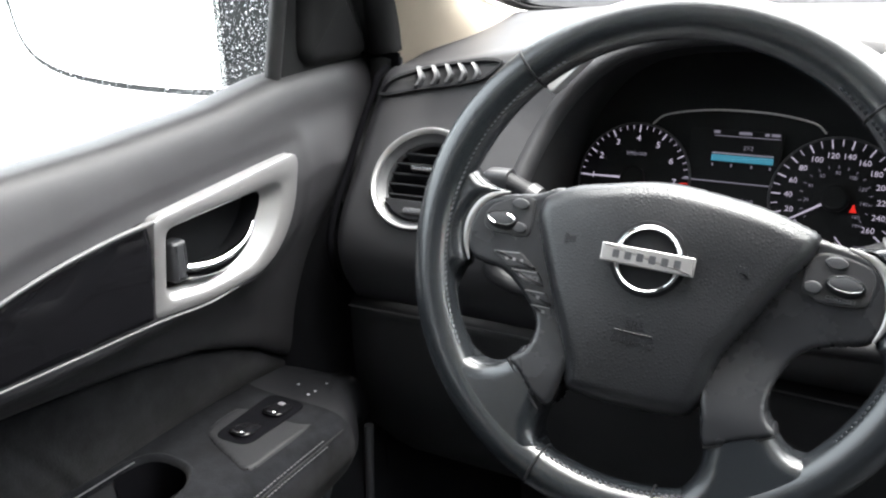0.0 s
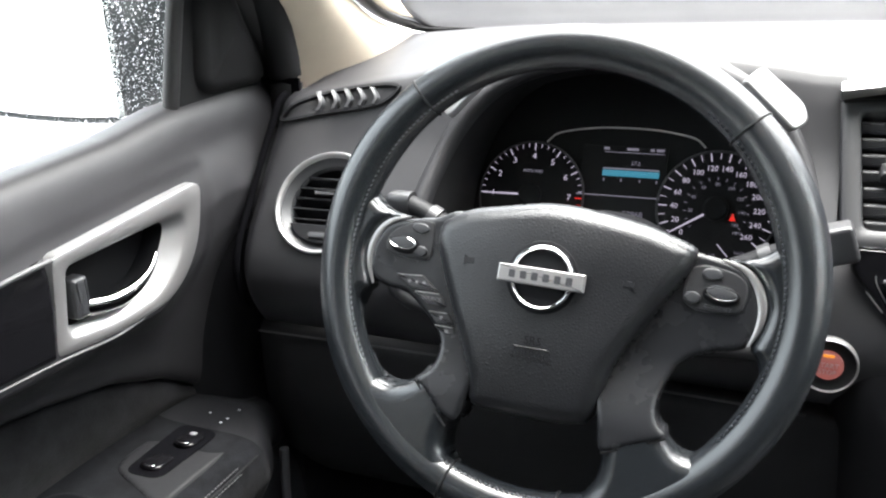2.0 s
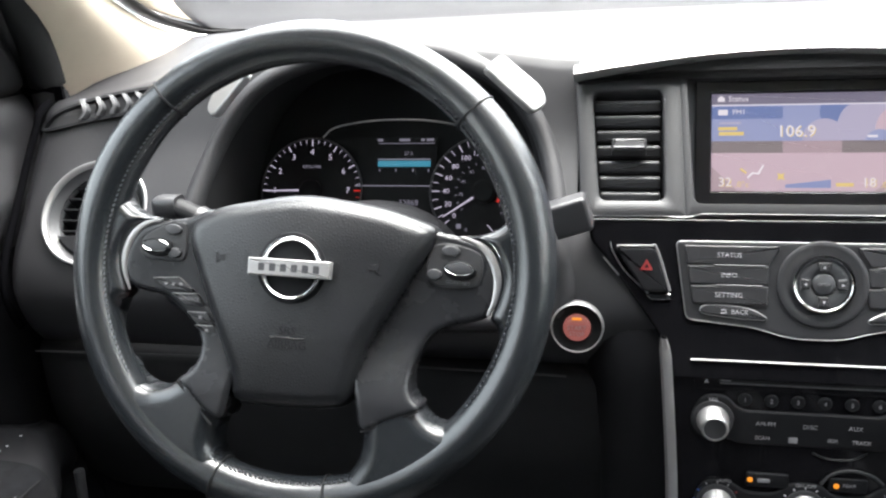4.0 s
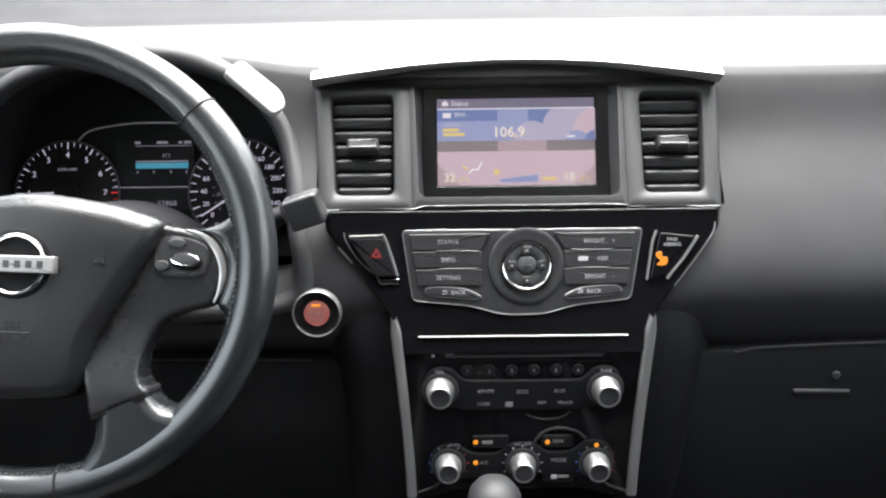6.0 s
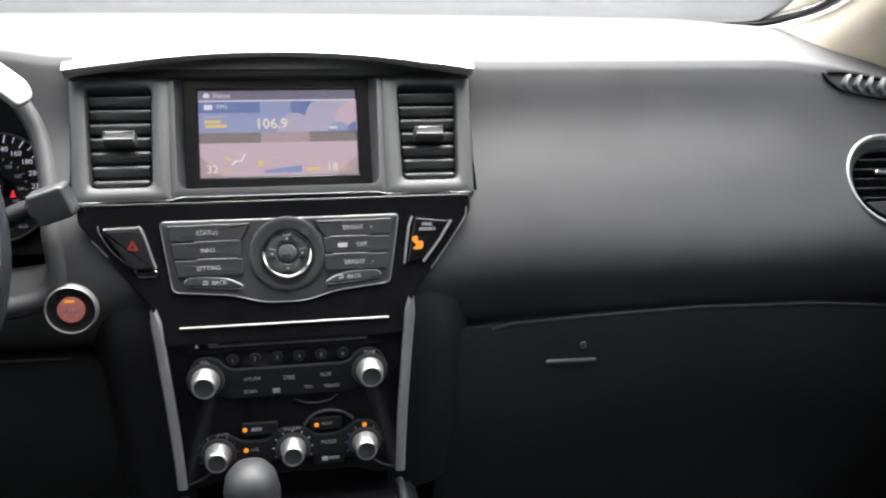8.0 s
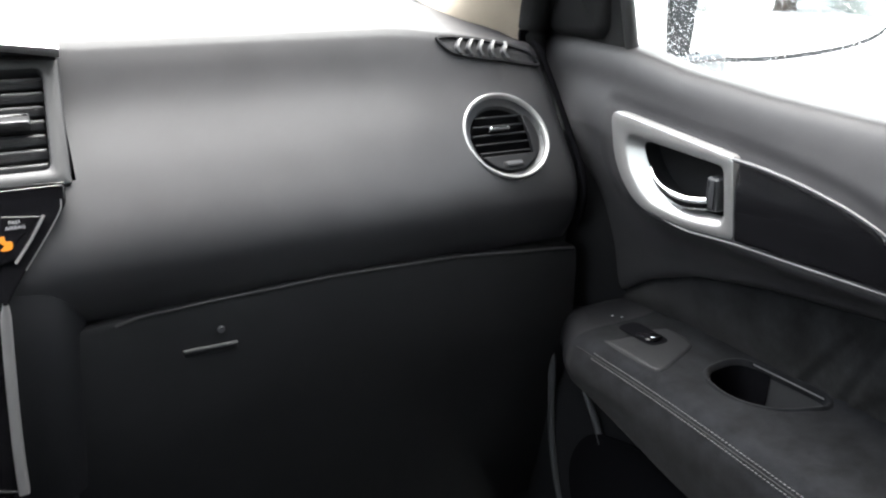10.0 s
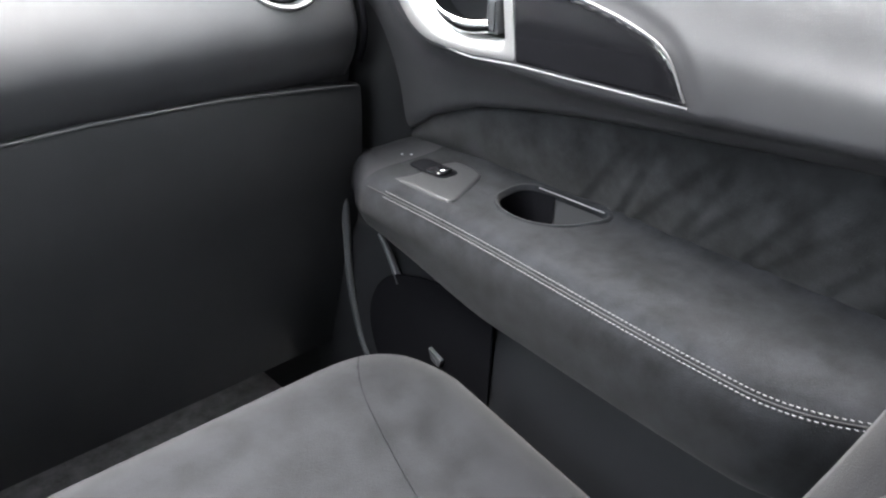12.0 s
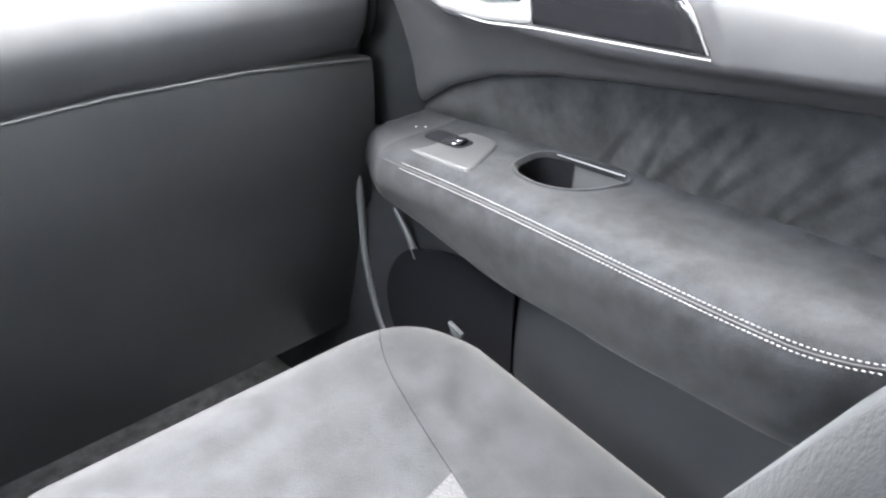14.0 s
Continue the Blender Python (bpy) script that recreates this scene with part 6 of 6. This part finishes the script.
    P("lock_knob", slab(rect(0.017, 0.036, 0.004), 0.014, 0.004), GREY, bez, "dark lock tab", shift(side * 0.266, 0.7060, -0.016))
    # gloss panel, with pale lines drawn for the lit pad edges round it
    gl = rounded(F([(-0.2945, 0.7500), (-0.380, 0.7410), (-0.450, 0.7240), (-0.480, 0.7050), (-0.498, 0.6740), (-0.306, 0.6690)]), [0.001, 0.04, 0.03, 0.02, 0.004, 0.001], 6)
    gl = [tuple(p) for p in gl]
    if sum(a[0] * b[1] - b[0] * a[1] for a, b in zip(gl, gl[1:] + gl[:1])) < 0:
        gl = gl[::-1]
    P("gloss_panel", cushioned(gl, 0.0030, 0.0016, -0.006, 0.003, bend=lambda x, y: 0.0075 * max(0.0, (y - 0.690) / 0.060) ** 2), GLOSS, label="piano black door panel", m=dm)
    top = cat(F([(-0.2950, 0.7495), (-0.340, 0.7465), (-0.390, 0.7395), (-0.440, 0.7275), (-0.472, 0.7120), (-0.4960, 0.6760)]), 30)
    P("upper_line", tube([(x, y, 0.0026) for x, y in top], [0.0022 * (1 - 0.7 * t) + 0.0004 for t in np.linspace(0, 1, 30)], 8), LINE, label="thin pale line for a lit edge of the pad", m=dm)
    low = cat(F([(-0.205, 0.6625), (-0.225, 0.6610), (-0.250, 0.6605), (-0.306, 0.6650), (-0.400, 0.6680), (-0.499, 0.6715)]), 30)
    P("lower_line", tube([(x, y, 0.0010) for x, y in low], [0.0004 + 0.0009 * min(1.0, 4 * t) for t in np.linspace(0, 1, 30)], 8), LINE, label="thin pale line for a lit edge of the pad", m=dm)
    # lower trim with map pocket
    rows = []
    for y in np.linspace(0.02, -1.02, 40):
        bulge = 0.014 * step(-0.325, -0.345, y)
        rows.append([(side * (x - bulge * b), y, z) for x, z, b in ((0.775, 0.495, 0), (0.772, 0.42, 0.0), (0.752, 0.405, 0.5), (0.742, 0.385, 1), (0.736, 0.34, 1), (0.732, 0.24, 1), (0.735, 0.14, 1), (0.750, 0.04, 1), (0.77, 0.0, 1))])
    lower = P("lower_trim", loft(rows, False), HARD, label="hard black lower door trim", angle=70)
    lip = cat([(-0.058, 0.445), (-0.062, 0.400), (-0.068, 0.320), (-0.092, 0.240), (-0.125, 0.205), (-0.17, 0.19)], 30)
    # grey on black trim puts the light on this lip into its colour
    P("pocket_lip", tube([(side * (0.7315), y, z) for y, z in lip], [0.0056 - 0.002 * t for t in np.linspace(0, 1, 30)], 10), GREY, lower, "raised pocket lip, greyed for the light it catches", angle=80)
    P("pocket_bar", tube([(side * 0.733, y, z) for y, z in ((-0.128, 0.420), (-0.150, 0.395), (-0.168, 0.366))], [0.003, 0.0045, 0.005], 10), GREY, lower, "short grey rib")
    # no hollow behind: a flat black plate stands for the shaded opening
    P("pocket_mouth_shade", slab(rounded(F([(-0.104, 0.300), (-0.140, 0.372), (-0.230, 0.400), (-0.330, 0.400), (-0.330, 0.215), (-0.135, 0.215)]), [0.04, 0.05, 0.03, 0.01, 0.02, 0.05], 6), 0.002, 0.001), GAP_SHADE, lower, "flat black plate for the shaded pocket mouth", door_pose(side, 0.7305))
    # paler than the trim: draws the highlight on the pocket's upper edge
    P("pocket_rim", tube([(side * 0.7245, y, z) for y, z in cat([(-0.335, 0.404), (-0.40, 0.394), (-0.48, 0.385), (-0.66, 0.384), (-1.0, 0.382)], 40)], 0.0026, 8), GREY, lower, "grey tube for the highlight along the map pocket", angle=80)
    P("pocket_tab", slab(rounded(F([(-0.232, 0.308), (-0.256, 0.300), (-0.252, 0.288), (-0.238, 0.292)]), 0.002, 3), 0.005, 0.001), GREY, lower, "small grey tab", door_pose(side, 0.728))
    # mirror corner, window frame and glass
    dm2 = door_pose(side, 0.815)
    sail = rounded(F([(-0.086, 0.828), (-0.062, 0.930), (-0.040, 1.015), (0.020, 0.985), (0.062, 0.905), (0.092, 0.826)]), [0.004, 0.02, 0.012, 0.04, 0.04, 0.01], 6)
    sp = P("mirror_corner", slab(sail, 0.018, 0.005, 4), DARK, label="black plastic mirror corner cover", m=dm2, angle=60)
    P("corner_bulge", slab(rounded(F([(-0.058, 0.840), (-0.046, 0.930), (-0.028, 0.995), (0.014, 0.972), (0.050, 0.900), (0.072, 0.840)]), 0.03, 8), 0.020, 0.018, 8, z=0.010, dome=0.010), DARK, sp, "raised rounded cover", angle=80)
    P("window_post", tube([(side * x, y, z) for x, y, z in ((0.804, -0.090, 0.820), (0.800, -0.066, 0.93), (0.795, -0.044, 1.02))], 0.0085, 10), RUBBER, label="black window channel")
    P("window_frame", tube([(side * x, y, z) for x, y, z in cat([(0.790, 0.118, 0.800), (0.792, 0.096, 0.838), (0.792, 0.060, 0.900), (0.782, -0.04, 1.005), (0.752, -0.22, 1.145), (0.712, -0.42, 1.265), (0.700, -0.7, 1.285), (0.700, -1.03, 1.285)], 40)], 0.022, 12), RUBBER, label="black rubber window frame seal", angle=80)
    P("frame_band", tube([(side * x, y, z) for x, y, z in cat([(0.770, 0.070, 0.790), (0.772, 0.074, 0.845), (0.772, 0.066, 0.885), (0.770, 0.045, 0.930), (0.763, 0.005, 0.990), (0.752, -0.045, 1.045)], 30)], [0.0185 + 0.002 * t for t in np.linspace(0, 1, 30)], 14), DARK, label="black rounded front edge of the door frame", angle=80)
    pane = P("window_pane", quad_sheet((side * 0.846, 0.0, 0.79), (side * 0.846, -1.03, 0.79), (side * 0.730, -1.03, 1.29), (side * 0.730, 0.0, 1.29), 0.004), WETGLASS, label="side window flecked with wet snow")
    pane.visible_shadow = False
    return door


for side in (-1, 1):
    front_door(side)

# outside mirrors
def door_mirror(side):
    m = thing("door_mirror", "black outside door mirror flecked with snow", "mirror", Matrix.Translation((1.245 if side > 0 else -1.13, 0.06, 0.80)), "outside mirrors")
    shell = [(-0.215, 0.010), (-0.19, -0.010), (-0.05, -0.020), (0.12, -0.005), (0.20, 0.030), (0.225, 0.10), (0.215, 0.18), (0.16, 0.215), (0.0, 0.225), (-0.15, 0.215), (-0.215, 0.18)]
    o = [(side * x, z) for x, z in cat(shell, 60, True)]
    turn_m = Matrix(((1, 0, 0, 0), (0, 0, -1, 0), (0, 1, 0, 0), (0, 0, 0, 1)))
    yaw = Euler((0, 0, radians(side * -10))).to_matrix().to_4x4()
    body = part("housing", slab(o, 0.012, 0.006, 3, z=-0.006), DARK, m, m=yaw @ turn_m)
    part("housing_back", loft([[(x * s, z * s + 0.1 * (1 - s), -d) for x, z in o] for s, d in ((1, 0.004), (0.98, 0.04), (0.85, 0.09), (0.5, 0.12))], True, False, True), PAINT, m, m=yaw @ turn_m)
    # left glass stops short: dark housing stands for the reflected car side
    inner = -0.172 if side > 0 else -0.118
    gl = shrink([(side * max(inner, side * x), z) for x, z in o], 0.010)
    part("mirror_glass", slab(gl, 0.003, 0.001, z=0.0045), MIRROR, m, "silvered mirror glass", yaw @ turn_m)
    part("arm", slab(rect(0.26, 0.07, 0.02, side * -0.25, -0.035), 0.05, 0.012, z=-0.05), PAINT, m, m=turn_m)


for side in (-1, 1):
    door_mirror(side)

# ---- front passenger seat ----
seat = thing("passenger_seat", "dark grey velour front passenger seat with woven panel", "car seat", Matrix.Translation((0.455, -0.5, 0.0)))
SX, SY = 0.455, -0.5


PLAN = rounded([(-0.262, -0.82), (0.222, -0.82), (0.224, -0.222), (-0.262, -0.215)], [0.05, 0.05, 0.120, 0.070], 14)


def cushion(x, y):
    """Height of the cushion: x across from its middle, y along the car."""
    e = abs(x) / 0.225
    base = 0.3755 - 0.20 * max(0.0, -0.285 - y) + 0.022 * step(0.50, 0.74, e) * step(-0.27, -0.42, y)
    d = min(edge_distance(x, y), 0.070) / 0.070
    return base - 0.060 * (1 - math.sqrt(max(0.0, 1 - (1 - d) ** 2))) + 0.0015 * noise.noise(Vector((x * 14, y * 14, 2)))


def edge_distance(x, y):
    p = np.array(PLAN)
    q = np.roll(p, -1, 0)
    e = q - p
    w = np.array((x, y)) - p
    t = np.clip((w * e).sum(1) / np.maximum((e * e).sum(1), 1e-12), 0, 1)
    return float(np.min(np.hypot(*(w - e * t[:, None]).T)))


loops = [[(x * 0.97, y - SY - 0.015, 0.18) for x, y in PLAN], [(x * 0.985, y - SY - 0.006, 0.26) for x, y in PLAN]]
for d in (0.0, 0.0015, 0.005, 0.010, 0.017, 0.026, 0.038, 0.052, 0.066, 0.078):
    loops.append([(x, y - SY, cushion(x, y)) for x, y in shrink(PLAN, d)])
core = shrink(PLAN, 0.078)
mid = np.array((0.0, -0.52))
for s in np.linspace(0.92, 0.04, 14):
    loops.append([(x, y - SY, cushion(x, y)) for x, y in mid + (core - mid) * s])
base = part("cushion", loft(loops, True, True, True), SEAT, seat, "dark grey velour cushion", angle=80)
seam = cat([(0.150, -0.250), (0.122, -0.285), (0.103, -0.321), (0.083, -0.385), (0.067, -0.447), (0.052, -0.50), (0.047, -0.56), (0.046, -0.70)], 40)
for side in (-1, 1):
    # black tube draws the shade in the sewn groove
    part("seam", tube([(side * x, y - SY, cushion(x, y) - 0.0006) for x, y in seam], 0.0009, 6), GAP_SHADE, base, "sewn seam")
panel = []
for y in np.linspace(-0.447, -0.72, 40):
    half = float(np.interp(-y, [0.447, 0.507, 0.56, 0.72], [0.0655, 0.049, 0.0455, 0.0450]))
    panel.append([(x, y - SY - 0.011 * (1 - abs(x) / half), cushion(x, y - 0.011 * (1 - abs(x) / half)) + 0.0025) for x in np.linspace(-half, half, 26)])
part("woven_panel", loft(panel, False), MESHY, base, "grey woven centre panel", angle=80)
part("seat_side", slab(rounded([(-0.30, 0.05), (0.27, 0.05), (0.27, 0.20), (0.20, 0.26), (-0.30, 0.24)], 0.03), 0.03, 0.01), HARD, seat, "black plastic seat side", Matrix(((0, 0, 1, 0.205), (1, 0, 0, 0), (0, 1, 0, 0), (0, 0, 0, 1))))
rows = []
for t in np.linspace(0, 1, 26):
    z = 0.30 + 0.66 * t
    yb = -0.775 - 0.15 * t - 0.03 * math.sin(math.pi * t)
    half = 0.225 + 0.012 * math.sin(math.pi * t) - 0.05 * step(0.8, 1.0, t)
    row = []
    for a in np.linspace(0, 2 * math.pi, 40, endpoint=False):
        cx, sy = math.cos(a), math.sin(a)
        px = math.copysign(abs(cx) ** 0.5, cx) * half
        bol = 0.084 * step(0.55, 0.92, abs(px) / half) * step(-0.05, 0.2, t) * step(0.95, 0.6, t)
        py = math.copysign(abs(sy) ** 0.7, sy) * 0.065 + (bol if sy > -0.2 else 0)
        row.append((px, yb + py - SY, z))
    rows.append(row)
part("backrest", loft(rows, True, True, True), SEAT, seat, "dark grey velour backrest with side bolsters", angle=80)

# ---- centre console and selector ----
console = thing("centre_console", "black centre console with gloss top and silver edges", "console", Matrix.Translation((0, -0.45, 0.0)))
part("body", loft([[(x, y + 0.45, z) for x, z in ((-0.150, 0.0), (-0.140, 0.30), (-0.125, 0.428), (-0.118, 0.438), (-0.106, 0.440), (0.106, 0.440), (0.118, 0.438), (0.125, 0.428), (0.140, 0.30), (0.150, 0.0))] for y in (0.0, -0.10, -0.3, -0.6, -1.0)], False, False, False), HARD, console)
part("top_plate", slab(rounded([(-0.100, -0.60), (0.100, -0.60), (0.102, -0.085), (-0.102, -0.085)], 0.01), 0.004, 0.0015, z=0.4395), GLOSS, console, "piano black top plate", Matrix.Translation((0, 0.45, 0)))
for side in (-1, 1):
    part("side_line", tube([(side * x, y + 0.45, 0.4425) for x, y in ((0.1075, -0.065), (0.110, -0.20), (0.110, -0.60))], 0.0042, 8, flat=0.7), GREY, console, "satin silver edge line")
part("gate", slab(rounded([(-0.075, -0.36), (0.012, -0.36), (0.012, -0.12), (-0.075, -0.12)], 0.012), 0.004, 0.002, z=0.4425), GLOSS, console, "matt black selector gate", Matrix.Translation((0, 0.45, 0)))
gear = thing("gear_selector", "black leather automatic gear selector knob", "gear selector", Matrix.Translation((-0.033, -0.222, 0.446)))
part("shaft", tube([(0, 0.012, 0.0), (0, 0.006, 0.03), (0, 0.002, 0.055)], [0.020, 0.014, 0.013], 16), DARK, gear)
krows = []
for z, rx, ry, dy in ((0.030, 0.012, 0.014, 0.004), (0.034, 0.0185, 0.021, 0.003), (0.050, 0.0205, 0.024, 0.001), (0.075, 0.0222, 0.026, 0.0), (0.095, 0.0225, 0.026, 0.0), (0.106, 0.0205, 0.0235, 0.0), (0.113, 0.0155, 0.018, 0.0), (0.117, 0.008, 0.010, 0.0), (0.118, 0.001, 0.001, 0.0)):
    krows.append([(rx * math.copysign(abs(math.cos(a)) ** 0.8, math.cos(a)), dy + ry * math.sin(a), z) for a in np.linspace(0, 2 * math.pi, 36, endpoint=False)])
kn = part("knob", loft(krows, True, True, True), KNOBSKIN, gear, "rounded leather knob", angle=80)
part("knob_seam", tube([(0.0228, 0.0, 0.045), (0.0228, 0.0, 0.075), (0.0226, 0, 0.095), (0.020, 0, 0.107)], 0.0009, 6), GREY, kn)
part("release_button", slab(rect(0.012, 0.018, 0.004), 0.003, 0.0015), GREY, kn, "dark release button", Matrix.Translation((-0.0205, -0.006, 0.052)) @ Euler((radians(90), 0, radians(-90))).to_matrix().to_4x4())
# pedals and footwell bits
pedal = thing("brake_pedal", "dark rubber brake pedal", "pedal", Matrix.Translation((-0.36, 0.22, 0.16)))
part("pad", slab(rect(0.11, 0.055, 0.01), 0.014, 0.004), RUBBER, pedal, m=plane_at((0, 0, 0), 30))
part("lever", tube([(0, 0.02, 0.0), (0, 0.08, 0.10), (0, 0.105, 0.24)], 0.008, 8), DARK, pedal)

# unidentified small piece, added for a glint on the side panel
clip = thing("footwell_glint", "small grey piece placed for a glint on the footwell side", "clip", Matrix.Translation((0.746, 0.17, 0.150)))
part("stem", tube([(0.0, 0.0, -0.025), (-0.004, -0.003, 0.0), (-0.003, 0.0, 0.022)], [0.004, 0.006, 0.003], 10), GREY, clip)
part("hook", tube([(-0.002, 0.002, 0.020), (-0.010, -0.004, 0.028), (-0.012, -0.012, 0.026)], 0.003, 8), GREY, clip)
# ---- outside ----
solid("ground", slab(rect(900, 900, 1.0), 0.2, 0.01, z=-0.2), SNOW, "snow-covered car park ground", "ground", Matrix.Translation((0, 0, -0.55)), kind="structure")


def fir(x, y, h, seed):
    rnd = random.Random(seed)
    t = thing("fir_tree", "dark snowy fir tree in the distance", "tree", Matrix.Translation((x, y, -0.56)), "firs round the car park")
    part("trunk", tube([(0, 0, 0), (0.05, 0, h * 0.5), (0, 0.04, h)], [0.035 * h, 0.02 * h, 0.004 * h], 8), BARK, t)
    bm = bmesh.new()
    for k in range(700):
        z = h * (0.12 + 0.86 * rnd.random() ** 1.2)
        r = (h - z) * 0.27 * (0.35 + 0.75 * rnd.random())
        a = rnd.random() * 6.283
        c = Vector((r * math.cos(a), r * math.sin(a), z - 0.25 * r))
        s = 0.035 * h * (0.6 + 0.8 * rnd.random())
        out = Vector((math.cos(a), math.sin(a), -0.4 + 0.5 * rnd.random())) * s * 1.6
        side = Vector((-math.sin(a), math.cos(a), 0.3 * rnd.random())) * s * 0.6
        v = [bm.verts.new(c - side), bm.verts.new(c + side), bm.verts.new(c + out), bm.verts.new(c + Vector((0, 0, s * 0.5)))]
        for q in ((0, 1, 2), (0, 2, 3), (1, 3, 2)):
            bm.faces.new([v[i] for i in q])
    tagged(part("crown", bm, NEEDLE, t), kind="stuff")


for k, (x, y, h) in enumerate(((16, 9, 9), (20, 3, 11), (23, 12, 10), (18, -9, 10), (-24, 20, 10), (-28, 9, 11), (30, 0, 12), (14, -22, 10))):
    fir(x, y, h, k)


def hall(x, y, w, d, h, mat, roof_mat, label, turn=0.0):
    b = thing("building", label, "building", Matrix.Translation((x, y, -0.56)) @ Euler((0, 0, radians(turn))).to_matrix().to_4x4())
    part("walls", slab(rect(w, d, 0.02), h, 0.05, 2), mat, b)
    part("roof", slab(rect(w + 0.8, d + 0.8, 0.1), 0.35, 0.1, 2, z=h), SNOW, b, "snowy flat roof")
    part("band", slab(rect(w + 0.1, d + 0.1, 0.02), 0.7, 0.05, 2, z=h - 1.2), roof_mat, b)
    for k in range(int(w // 3)):
        win = part("window", slab(rect(1.6, 1.3, 0.02), 0.08, 0.02, 2), GLOSS, b, m=Matrix.Translation((-w / 2 + 1.8 + 3 * k, -d / 2 - 0.02, 1.9)) @ Euler((radians(90), 0, 0)).to_matrix().to_4x4())
        part("sill", slab(rect(1.8, 0.12, 0.01), 0.12, 0.02, 1), SNOW, win, m=shift(0, -0.72, 0.02))


hall(-30, 34, 26, 10, 4.5, WALLS, BRICK, "low grey building with snowy roof", 25)
hall(19, -16, 24, 10, 5.5, WALLS, BRICK, "grey-green hall with a dull red band", -70)
